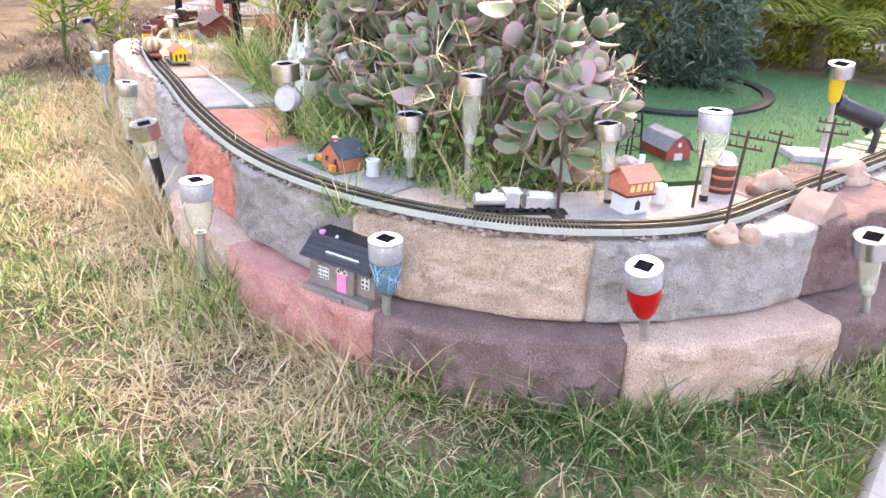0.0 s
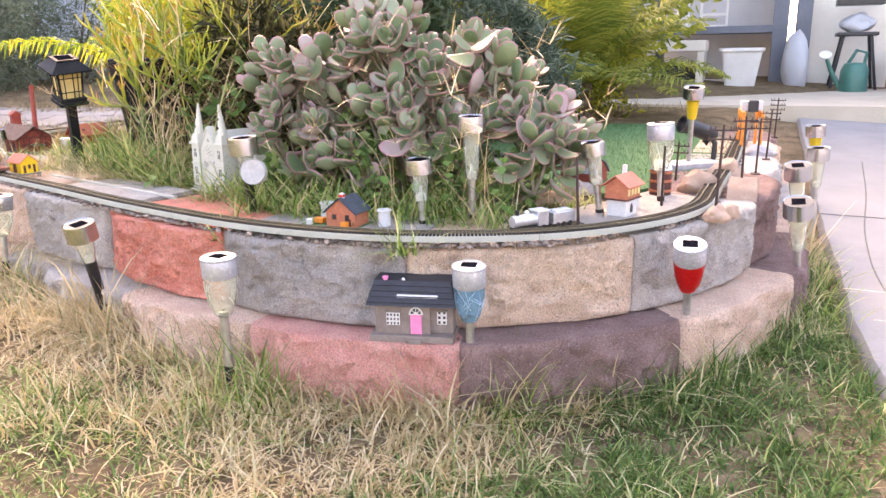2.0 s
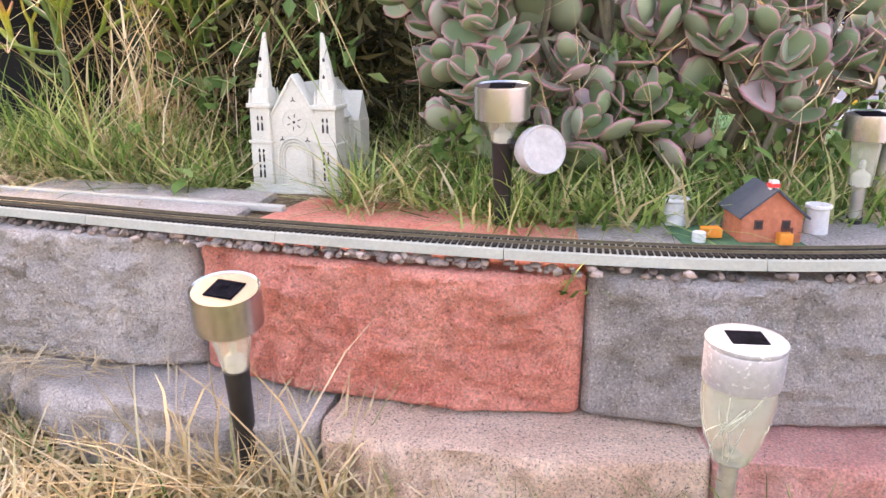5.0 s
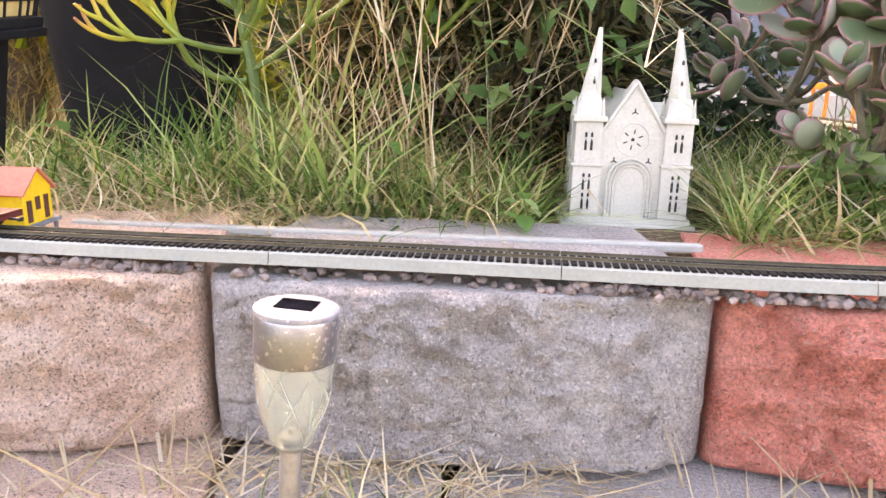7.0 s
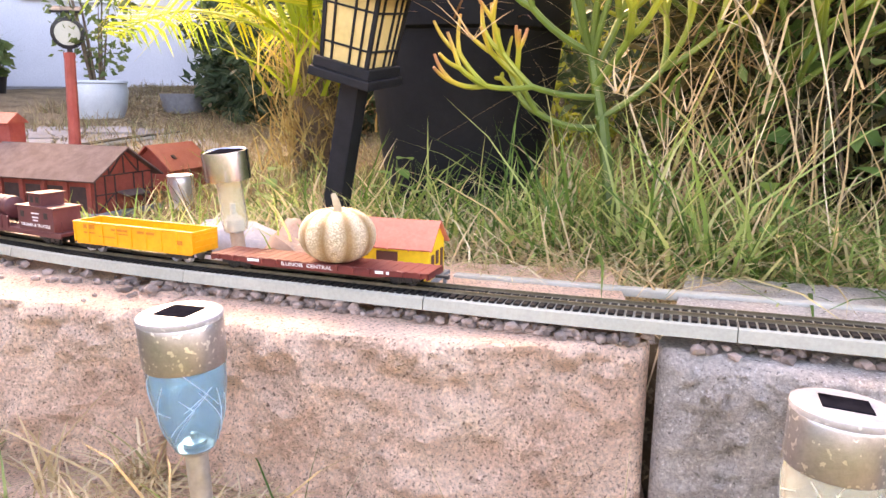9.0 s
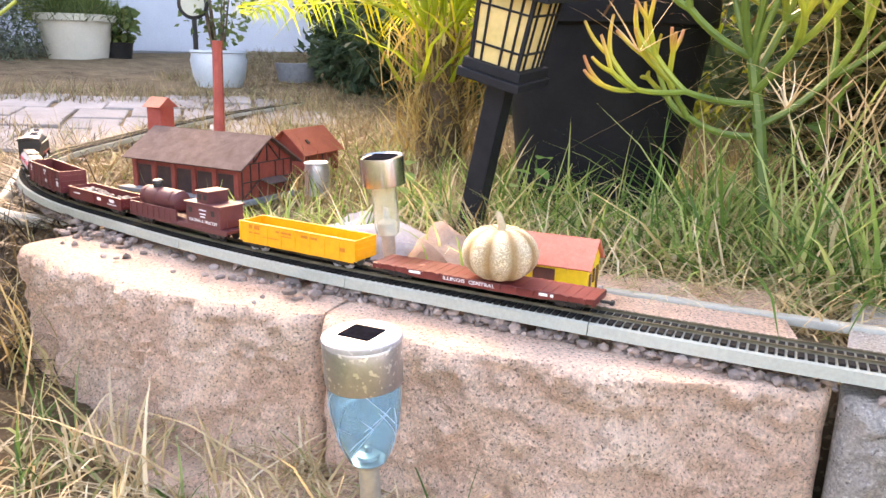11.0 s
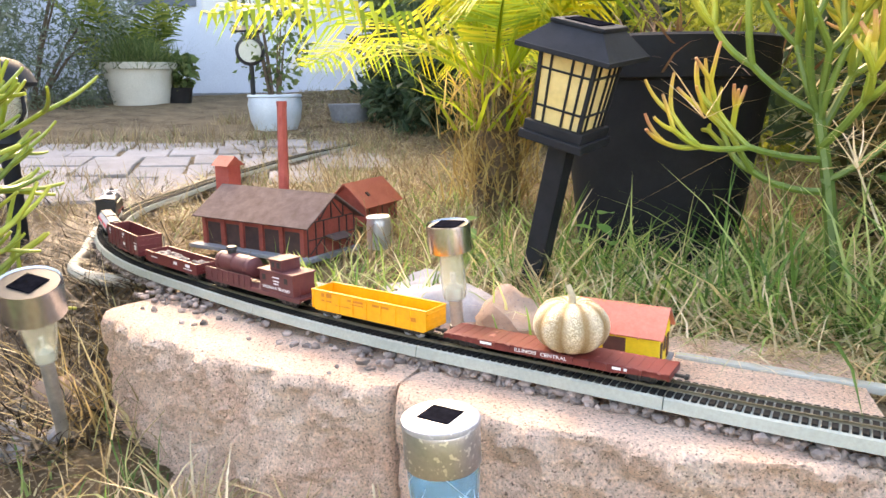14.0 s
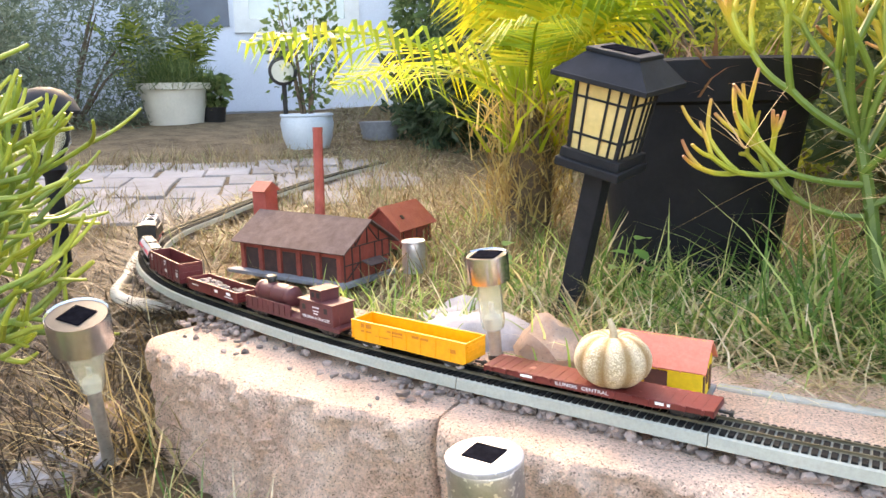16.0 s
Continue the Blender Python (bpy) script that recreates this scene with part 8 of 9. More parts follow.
def pencil_bush(foot, hub, seed, limbs, label, thick=0.0045, levels=4, seg=0.13, rise=0.22, ripe=1.0):
    """A leaning trunk from foot to hub; limbs are directions in which its boughs set out."""
    root = thing("pencil_cactus", label, "shrub", Matrix.Translation(foot))
    r = random.Random(seed)
    f, h = Vector((0, 0, -0.02)), Vector(hub) - Vector(foot)
    made = []

    def bough(pts, r0, r1, a0, a1):
        tube(pts, r0, 7, made[-1][0], r1)
        n = len(pts)
        made[-1][1].extend(a0 + (a1 - a0) * k / (n - 1) for k in range(n) for _ in range(7))

    def grow(p, d, length, rad, level, a):
        pts, q, dd = [p], p.copy(), d.copy()
        side = Vector((r.uniform(-1, 1), r.uniform(-1, 1), r.uniform(-0.5, 0.5))) * 0.16
        for k in range(5):
            q = q + dd * (length / 5)
            pts.append(q.copy())
            dd = (dd + side * 0.5 + Vector((0, 0, rise * 0.4))).normalized()
        last = level >= levels
        b = min(1.0, a + r.uniform(0.10, 0.26) * ripe + (0.12 * ripe if last else 0))
        if last:
            pts.append(q + dd * rad * 0.6)
        bough(pts, rad, rad * (0.55 if last else 0.90), a, b)
        if last:
            return
        turn = r.uniform(0, math.tau)
        n = r.choice((2, 3, 3)) if level < 2 else r.choice((1, 2, 2, 3))
        e1 = dd.orthogonal().normalized()
        e2 = dd.cross(e1)
        for k in range(n):
            w = turn + math.tau * k / n + r.uniform(-0.4, 0.4)
            nd = (dd + (e1 * math.cos(w) + e2 * math.sin(w)) * r.uniform(0.35, 0.75)).normalized()
            grow(q - dd * rad * 0.5, nd, length * r.uniform(0.62, 1.02), rad * 0.90, level + 1, b)

    made.append((bmesh.new(), []))
    bough([f, f.lerp(h, 0.35) + Vector((0.010, -0.004, 0)), f.lerp(h, 0.7) + Vector((0.006, 0.004, 0)), h], thick * 2.1, thick * 1.6, 0.0, 0.12)
    for d, start in limbs:
        made.append((bmesh.new(), []))
        grow(f.lerp(h, start), Vector(d).normalized(), seg * r.uniform(0.8, 1.2), thick * r.uniform(1.0, 1.25), 0, 0.10)
    for k, (bm, age) in enumerate(made):
        ob = part("bough" if k else "trunk", bm, pencil_m, root, "jointed yellow-green twigs with orange ends" if k else "dark green trunk", smooth=True)
        ob.data.attributes.new("age", "FLOAT", "POINT").data.foreach_set("value", age)
        if k:
            tagged(ob, kind="stuff")
    return root


def round_limbs(n, seed, up=(0.3, 1.4), towards=(0, 0)):
    r = random.Random(seed)
    return [((math.cos(math.tau * k / n + r.uniform(-0.3, 0.3)) + towards[0], math.sin(math.tau * k / n + r.uniform(-0.3, 0.3)) + towards[1], r.uniform(*up)), r.uniform(0.55, 1.0)) for k in range(n)]


pencil_bush((-0.150, 1.235, 0.31), (-0.190, 1.262, 0.545), 4, [((-1, -0.2, 0.02), 0.80), ((-0.9, -0.1, 0.45), 1.0), ((-0.5, 0.2, 0.9), 1.0), ((-0.3, -0.3, 1), 1.0), ((0.2, -0.2, 1), 0.95), ((0.8, -0.3, 0.8), 0.85), ((0.3, 0.6, 1), 0.9), ((-1, 0.1, -0.05), 0.66), ((0.9, 0.3, 0.5), 0.7), ((0.1, -0.1, 1.2), 1.0)], "pencil cactus with yellow-green forking twigs and orange tips", thick=0.0040, levels=3, seg=0.088, rise=0.28)
pencil_bush((0.0, 1.39, 0.31), (-0.02, 1.40, 0.56), 9, round_limbs(11, 3), "tall pencil cactus bush with dense green twigs", thick=0.0038, levels=4, seg=0.10, ripe=0.6)
pencil_bush((-0.10, 1.55, 0.31), (-0.12, 1.55, 0.62), 12, round_limbs(9, 5), "tall yellow-green pencil cactus behind the weeds", thick=0.0040, levels=4, seg=0.11, ripe=0.9)
pencil_bush((-1.085, 0.535, 0.20), (-1.105, 0.545, 0.50), 6, [((1, 0.25, 0.15), 0.95), ((0.8, 0.6, 0.0), 0.8), ((0.3, 0.9, 0.25), 0.9), ((-0.2, 1, 0.1), 0.7), ((0.9, 0.1, -0.15), 0.6), ((0.5, 0.8, -0.2), 0.5), ((0, 0.7, 0.8), 1.0), ((-0.8, 0.5, 0.5), 1.0), ((0.6, 0.3, 0.9), 1.0), ((0.7, 0.7, 0.3), 0.4), ((0.2, 0.9, 0.5), 0.6)], "low pencil cactus with grey-green twigs beside the wall's end", thick=0.0044, levels=4, seg=0.085, rise=0.14, ripe=0.42)


# palms
def palm(name, foot, n, frond, trunk, seed, material, label, lift=(0.25, 1.35), leaflets=34, width=0.016, leaflet=0.3, sector=None, hang=0.22):
    root = thing(name, label, "palm", Matrix.Translation(foot))
    r = random.Random(seed)
    if trunk:
        part("trunk", tube([(0, 0, -0.05), (0.01, 0, trunk * 0.5), (0, 0, trunk)], 0.05, 10, r2=0.04), bark_m, root, smooth=True)
    for k in range(n):
        a = math.tau * k * 0.381966 + r.uniform(-0.2, 0.2)
        if sector:
            a = r.uniform(*sector)
        e = r.uniform(*lift)
        L = frond * r.uniform(0.75, 1.1)
        pts = []
        p = Vector((0.02 * math.cos(a), 0.02 * math.sin(a), trunk))
        d = Vector((math.cos(a) * math.cos(e), math.sin(a) * math.cos(e), math.sin(e)))
        steps = 12
        for s in range(steps + 1):
            pts.append(p.copy())
            p = p + d * (L / steps)
            d = (d + Vector((0, 0, -0.055 - 0.05 * s / steps))).normalized()
        fr = part("frond", tube(pts, 0.005, 5, r2=0.0012), material, root)
        v, f = [], []
        for s in range(leaflets):
            u = 0.26 + 0.74 * (s + 0.5) / leaflets
            i = min(int(u * steps), steps - 1)
            base = pts[i].lerp(pts[i + 1], u * steps - i)
            fd = (pts[i + 1] - pts[i]).normalized()
            side = fd.cross(Vector((0, 0, 1))).normalized()
            up = side.cross(fd)
            ll = L * leaflet * math.sin(math.pi * min(0.98, 0.15 + u * 0.85)) ** 0.6 * r.uniform(0.85, 1.1)
            for sg in (-1, 1):
                dirn = (side * sg * 0.95 + fd * 0.42 + up * r.uniform(-0.1, 0.35)).normalized()
                wv = fd.cross(dirn).normalized().cross(dirn) * width * 0.5
                m1, t1 = base + dirn * ll * 0.55 + up * 0.01 - Vector((0, 0, ll * hang * 0.3)), base + dirn * ll * (1 - 0.3 * hang) - Vector((0, 0, ll * hang))
                b = len(v)
                v += [tuple(base + wv * 0.7), tuple(base - wv * 0.7), tuple(m1 + wv), tuple(m1 - wv), tuple(t1)]
                f += [(b, b + 1, b + 3, b + 2), (b + 2, b + 3, b + 4)]
        tagged(raw("leaf_fringe", v, f, material, fr), kind="stuff")
    return root


areca_m = greens("areca_leaf", (0.20, 0.32, 0.03), (0.46, 0.54, 0.05), (0.80, 0.66, 0.06), 0.6)
date_m = greens("date_leaf", (0.11, 0.17, 0.03), (0.26, 0.31, 0.06), (0.48, 0.47, 0.10), 0.55)
areca = palm("areca_palm", (-0.86, 1.63, 0.33), 24, 0.56, 0.25, 3, areca_m, "yellow-green areca palm with arching feathery fronds", (0.35, 1.50), leaflets=36, width=0.0085, leaflet=0.34, hang=0.45)
n = 1500
dry_sheath = leafy("dry_sheath", [(0, (0.28, 0.17, 0.07)), (0.5, (0.50, 0.36, 0.14)), (1, (0.64, 0.52, 0.22))], trans=0.4)
tagged(blades("sheath", nrng.normal(0, 0.04, n), nrng.normal(0, 0.04, n), nrng.uniform(0, 0.24, n), nrng.uniform(0.03, 0.11, n), nrng.uniform(0.0025, 0.006, n), nrng.uniform(0.1, 1.1, n), dry_sheath, areca), "dry orange-yellow leaf sheaths", kind="stuff")
n = 60
tagged(blades("young_leaf", nrng.normal(0, 0.04, n), nrng.normal(0, 0.04, n), np.full(n, 0.16), nrng.uniform(0.12, 0.30, n), nrng.uniform(0.006, 0.012, n), nrng.uniform(0.1, 0.9, n), areca_m, areca, droop=0.9), "slender yellow-green young leaves", kind="stuff")
palm("date_palm", (-0.34, 3.62, 0.31), 60, 0.75, 0.18, 8, date_m, "small date palm with fine arching green fronds", (0.2, 1.5), leaflets=44, width=0.009, leaflet=0.30)

# leafy fill inside the thicket; its dark shrub is added to block light
shrub("shrub", "dark leafy shrub added inside the dry thicket to block light", (-0.02, 1.95, 0.66), (0.36, 0.34, 0.42), 5600, 0.05, dark_g, 41, narrow=0.4)
shrub("shrub", "dense olive-brown twiggy bush behind the church", (0.08, 1.50, 0.52), (0.25, 0.13, 0.30), 6000, 0.055, twig_m, 45, narrow=0.12)
shrub("shrub", "broad-leaved green climber tangled in the thicket", (0.12, 1.38, 0.50), (0.20, 0.08, 0.17), 170, 0.040, sprig_m, 43, narrow=0.55)

shrub("shrub", "dark green leafy bush between church and jade plant", (0.44, 1.86, 0.41), (0.17, 0.13, 0.13), 1500, 0.035, dark_g, 47, narrow=0.5)
for k, (cx, cy, cz) in enumerate(((0.64, 1.33, 0.37), (0.80, 1.36, 0.40), (0.93, 1.45, 0.39), (0.72, 1.38, 0.46), (1.03, 1.55, 0.38), (0.54, 1.30, 0.37))):
    shrub("leafy_weed", "green small-leaved weed growing up among the jade limbs", (cx, cy, cz), (0.055, 0.045, 0.065), 150, 0.026, sprig_m, 70 + k, narrow=0.6, category="weed")

# tufts of grass at the wall and lamps, and straw lying on the ledge
def tuft(name, x, y, z, n, lo, hi, material, label, r=0.02):
    ob = blades(name, x + nrng.normal(0, r, n), y + nrng.normal(0, r, n), np.full(n, z), nrng.uniform(lo, hi, n), nrng.uniform(0.002, 0.0042, n), nrng.uniform(0.15, 1.25, n), material, droop=0.8)
    return tagged(ob, label, "grass tuft", "grass tufts", kind="stuff")


for x, y, z, n, lo, hi, mt, r in ((0.96, 0.94, 0.06, 170, 0.05, 0.15, weed_m, 0.045), (0.86, 0.90, 0.06, 120, 0.05, 0.13, straw_m, 0.04), (0.40, 0.86, 0.09, 130, 0.06, 0.17, straw_m, 0.035), (0.52, 0.87, 0.09, 90, 0.05, 0.14, straw_m, 0.03), (0.72, 0.90, 0.07, 110, 0.05, 0.12, straw_m, 0.04), (1.28, 1.24, 0.05, 90, 0.05, 0.16, weed_m, 0.025), (1.112, 1.180, 0.312, 60, 0.04, 0.11, weed_m, 0.016), (1.275, 1.265, 0.06, 60, 0.06, 0.16, weed_m, 0.02), (0.945, 0.975, 0.06, 110, 0.08, 0.18, weed_m, 0.03), (0.80, 0.93, 0.07, 70, 0.06, 0.14, weed_m, 0.035), (0.130, 0.815, 0.12, 46, 0.06, 0.13, weed_m, 0.014), (0.150, 0.800, 0.12, 22, 0.07, 0.14, stalk_m, 0.016), (-0.255, 0.742, 0.13, 34, 0.06, 0.15, weed_m, 0.014), (-0.350, 0.745, 0.13, 30, 0.06, 0.15, stalk_m, 0.014), (0.42, 0.88, 0.09, 70, 0.06, 0.16, straw_m, 0.03), (0.53, 0.905, 0.09, 70, 0.06, 0.15, straw_m, 0.03), (-0.80, 0.735, 0.17, 90, 0.08, 0.20, bramble_m, 0.03), (-0.90, 0.79, 0.19, 120, 0.08, 0.20, bramble_m, 0.05), (-0.42, 0.775, 0.175, 36, 0.04, 0.12, straw_m, 0.015), (-0.545, 0.98, 0.315, 60, 0.05, 0.12, weed_m, 0.03), (-0.66, 1.0, 0.315, 26, 0.04, 0.09, weed_m, 0.03), (-0.36, 1.02, 0.315, 60, 0.05, 0.13, weed_m, 0.03), (0.64, 1.16, 0.315, 70, 0.05, 0.13, weed_m, 0.03), (-0.72, 1.04, 0.315, 120, 0.03, 0.075, weed_m, 0.05), (0.76, 1.03, 0.30, 24, 0.03, 0.08, weed_m, 0.012), (1.45, 1.62, 0.04, 80, 0.05, 0.12, weed_m, 0.03), (1.48, 2.05, 0.05, 110, 0.05, 0.14, weed_m, 0.04), (1.40, 2.22, 0.05, 110, 0.05, 0.14, weed_m, 0.04), (0.66, 0.925, 0.07, 80, 0.06, 0.15, straw_m, 0.04), (1.02, 1.02, 0.05, 80, 0.05, 0.12, straw_m, 0.04), (1.15, 1.12, 0.05, 80, 0.05, 0.12, straw_m, 0.04)):
    tuft("grass_tuft", x, y, z, n, lo, hi, mt, "green grass tuft at the block wall" if mt is weed_m else "dry straw tuft at the block wall", r)
n = 900
u = nrng.uniform(-0.85, 0.5, n)
keepu = patch(u, u * 0, 12, 0.4) > 0.45
u = u[keepu]
lx = u
ly = np.interp(u, [p[0] for p in LOW], [p[1] for p in LOW]) + nrng.uniform(0.0, 0.055, len(u))
tagged(blades("straw_litter", lx, ly, np.full(len(u), 0.178) + nrng.uniform(0, 0.012, len(u)), nrng.uniform(0.03, 0.10, len(u)), np.full(len(u), 0.0016), nrng.uniform(1.3, 1.56, len(u)), stalk_m, droop=0.05), "loose dry straw lying on the lower blocks", "straw", kind="stuff")

# black nursery pot behind the lantern
root = thing("plant_pot", "large black plastic nursery pot standing in the weeds", "plant pot", Matrix.Translation((-0.435, 1.435, 0.303)))
part("body", lathe([(0.0, 0.0), (0.112, 0.0), (0.150, 0.282), (0.150, 0.33), (0.140, 0.33), (0.137, 0.29), (0, 0.285)], 48), pot_black, root, smooth=True)
part("rim", lathe([(0.1505, 0.280), (0.158, 0.284), (0.160, 0.336), (0.152, 0.340), (0.1505, 0.334)], 48), pot_black, root, smooth=True)
part("earth", cyl(0.136, 0.136, 0.01, 0, 0, 0.287, 30), soil, root)
n = 300
tagged(blades("dead_plant", -0.435 + nrng.normal(0, 0.06, n), 1.435 + nrng.normal(0, 0.06, n), np.full(n, 0.592), nrng.uniform(0.05, 0.13, n), nrng.uniform(0.003, 0.008, n), nrng.uniform(0.2, 1.2, n), leafy("dead_leaf", [(0, (0.16, 0.08, 0.04)), (1, (0.36, 0.20, 0.10))], trans=0.2), droop=1.1), "brown dried-up plant in the black pot", "dead plant", kind="stuff")


# weeds with broad leaves
def broad_weed(x, y, height, seed, leaf=0.034):
    z = float(ground_z(x, y))
    root = thing("leafy_weed", "small green weed with broad oval leaves", "weed", Matrix.Translation((x, y, z)), "leafy weeds")
    r = random.Random(seed)
    top = Vector((r.uniform(-0.03, 0.03), r.uniform(-0.03, 0.03), height))
    part("stem", tube([(0, 0, -0.01), tuple(top * 0.5 + Vector((0.008, 0, 0))), tuple(top)], 0.0016, 5, r2=0.0009), mid_g, root)
    for k in range(7):
        f = 0.35 + 0.65 * k / 6
        a = 2.4 * k + r.uniform(-0.4, 0.4)
        o = top * f
        u = Vector((math.cos(a), math.sin(a), r.uniform(-0.3, 0.5))).normalized()
        w = u.cross(Vector((0, 0, 1))).normalized()
        L = leaf * r.uniform(0.7, 1.2)
        v, fc = [], []
        for i in range(5):
            t = i / 4
            hw = L * 0.34 * math.sin(math.pi * min(1, 0.08 + 0.92 * t)) ** 0.8
            c = o + u * (L * (0.15 + t)) + Vector((0, 0, -0.25 * L * t * t))
            v += [tuple(c + w * hw + Vector((0, 0, 0.18 * hw))), tuple(c), tuple(c - w * hw + Vector((0, 0, 0.18 * hw)))]
        for i in range(4):
            fc += [(3 * i, 3 * i + 3, 3 * i + 4, 3 * i + 1), (3 * i + 1, 3 * i + 4, 3 * i + 5, 3 * i + 2)]
        raw("leaf", v, fc, broad_m, root, smooth=True)


broad_m = leafy("broad_leaf", [(0, (0.10, 0.22, 0.05)), (0.6, (0.19, 0.34, 0.09)), (1, (0.34, 0.44, 0.16))], trans=0.45, by_object=True)
for k, (x, y, hh, lf) in enumerate(((0.13, 1.26, 0.22, 0.036), (0.17, 1.30, 0.16, 0.03), (-0.455, 1.235, 0.10, 0.034), (-0.40, 1.22, 0.06, 0.03), (0.19, 1.12, 0.05, 0.026), (0.98, 1.34, 0.16, 0.03), (1.04, 1.37, 0.12, 0.03), (0.90, 1.30, 0.10, 0.028), (0.62, 1.30, 0.14, 0.03), (-0.62, 1.20, 0.08, 0.03), (1.10, 1.42, 0.14, 0.028), (0.03, 1.20, 0.10, 0.028))):
    broad_weed(x, y, hh, 60 + k, lf)

# ---------- yard at the back ----------
shrub("shrub", "grey-green bush against the house wall", (-4.9, 2.55, 0.95), (0.75, 0.75, 0.75), 15000, 0.05, grey_g, 3, narrow=0.2)
shrub("shrub", "leafy dark green bush beside the potted plants", (-5.6, 1.7, 1.1), (0.9, 0.9, 0.9), 12000, 0.06, grey_g, 5, narrow=0.25)
shrub("shrub", "sunlit yellow-green bush behind the turf", (-0.95, 3.75, 0.55), (0.75, 0.5, 0.45), 9000, 0.055, yel, 7, narrow=0.3)
shrub("shrub", "dark fine-leaved conifer-like bush behind the jade plant", (-0.02, 2.56, 0.56), (0.31, 0.28, 0.36), 9000, 0.05, conifer_m, 9, narrow=0.16)
shrub("shrub", "tall yellow-green bush behind the thicket", (-0.75, 2.75, 0.95), (0.75, 0.5, 0.70), 8000, 0.06, yel, 11, narrow=0.25)
shrub("shrub", "green leafy bush growing behind the palms", (-1.75, 3.3, 0.75), (0.6, 0.5, 0.6), 7000, 0.07, dark_g, 13, narrow=0.4)
shrub("shrub", "dark leafy bush behind the grey pot", (-2.30, 3.35, 0.62), (0.42, 0.36, 0.36), 5000, 0.06, dark_g, 25, narrow=0.4)
shrub("shrub", "light green bush beside the house window", (-2.9, 4.0, 1.05), (0.4, 0.35, 0.45), 3600, 0.06, mid_g, 27, narrow=0.4)
shrub("shrub", "sunlit bush at the far edge of the yard", (-2.2, 5.2, 1.1), (1.4, 0.9, 1.1), 9000, 0.09, yel, 15)
shrub("shrub", "dark bush closing off the yard", (-3.1, 5.4, 1.2), (1.0, 0.9, 1.2), 7000, 0.09, dark_g, 17)
shrub("shrub", "brown-green bush at the edge of the yard", (-4.3, 1.5, 0.85), (0.8, 0.6, 0.6), 12000, 0.05, grey_g, 19, narrow=0.22)
shrub("shrub", "broad green bush against the yard fence", (-4.6, 0.2, 1.2), (1.3, 1.1, 1.1), 8000, 0.09, mid_g, 23)


def pot(name, at, prof, material, label):
    root = thing(name, label, "plant pot", Matrix.Translation(at))
    part("body", lathe(prof, 36), material, root, smooth=True)
    top = max(p[1] for p in prof)
    rad = max(p[0] for p in prof) * 0.86
    part("earth", cyl(rad, rad, 0.012, 0, 0, top - 0.045, 24), soil, root)
    return root


pot("plant_pot", (-4.28, 2.93, 0.45), [(0, 0), (0.155, 0), (0.205, 0.23), (0.222, 0.232), (0.225, 0.27), (0.20, 0.27), (0.19, 0.22)], beige_pot, "wide beige plastic pot with clumps of green grass")
root = tagged(blades("potted_grass", -4.28 + nrng.normal(0, 0.085, 2600), 2.93 + nrng.normal(0, 0.085, 2600), np.full(2600, 0.68), nrng.uniform(0.12, 0.26, 2600), nrng.uniform(0.004, 0.008, 2600), nrng.uniform(0.1, 1.3, 2600), mid_g), "dense green grass filling the beige pot", "grass", kind="stuff")
pot("plant_pot", (-4.17, 3.13, 0.45), [(0, 0), (0.06, 0), (0.075, 0.11), (0.08, 0.12), (0.07, 0.12)], black_p, "small black pot with a leafy succulent")
shrub("potted_succulent", "small green succulent in a black pot", (-4.17, 3.13, 0.66), (0.085, 0.085, 0.10), 260, 0.055, mid_g, 31, foot=(-4.17, 3.13, 0.55), narrow=0.8)
pot("plant_pot", (-2.755, 2.675, 0.325), [(0, 0), (0.075, 0), (0.115, 0.10), (0.125, 0.17), (0.118, 0.20), (0.126, 0.205), (0.122, 0.215), (0.108, 0.205), (0.105, 0.16)], blue_pot, "pale blue-grey glazed pot with a leafy shrub")
shrub("potted_shrub", "upright small-leaved shrub in a pale blue pot", (-2.75, 2.69, 0.86), (0.17, 0.17, 0.32), 620, 0.036, mid_g, 33, foot=(-2.75, 2.68, 0.50), narrow=0.6)
pot("plant_pot", (-2.73, 3.145, 0.31), [(0, 0), (0.080, 0), (0.105, 0.15), (0.11, 0.175), (0.098, 0.175)], grey_p, "grey pot shaded by tall plants")
palm("palm_seedling", (-4.70, 3.12, 0.48), 12, 0.75, 0.0, 12, date_m, "broad-leaved green palm by the house wall", (0.7, 1.45), leaflets=22, width=0.022, leaflet=0.35)

# round solar spotlight in the blue pot
root = thing("spotlight", "round black solar spotlight with a pale face on a stake", "garden lamp", Matrix.Translation((-2.815, 2.60, 0.50)) @ rotz(42))
part("stake", tube([(0, 0, 0), (0, 0, 0.17)], 0.011, 8), black_p, root)
part("ring", lathe([(0.040, -0.03), (0.064, -0.02), (0.066, 0.02), (0.054, 0.022), (0.050, 0.012)], 30, at=Matrix.Translation((0, 0, 0.235)) @ rotx(96)), black_p, root, smooth=True)
part("face", lathe([(0, 0.024), (0.050, 0.024), (0.050, 0.012), (0, 0.012)], 28, at=Matrix.Translation((0, 0, 0.235)) @ rotx(96)), church_m, root, "pale greenish face", smooth=True)
part("solar_cell", box(0.115, 0.085, 0.012, z=0.325, bevel=0.003, rot=rotx(18)), black_p, root)
part("bracket", tube([(0, 0.02, 0.27), (0, 0.015, 0.33)], 0.010, 6), black_p, root)

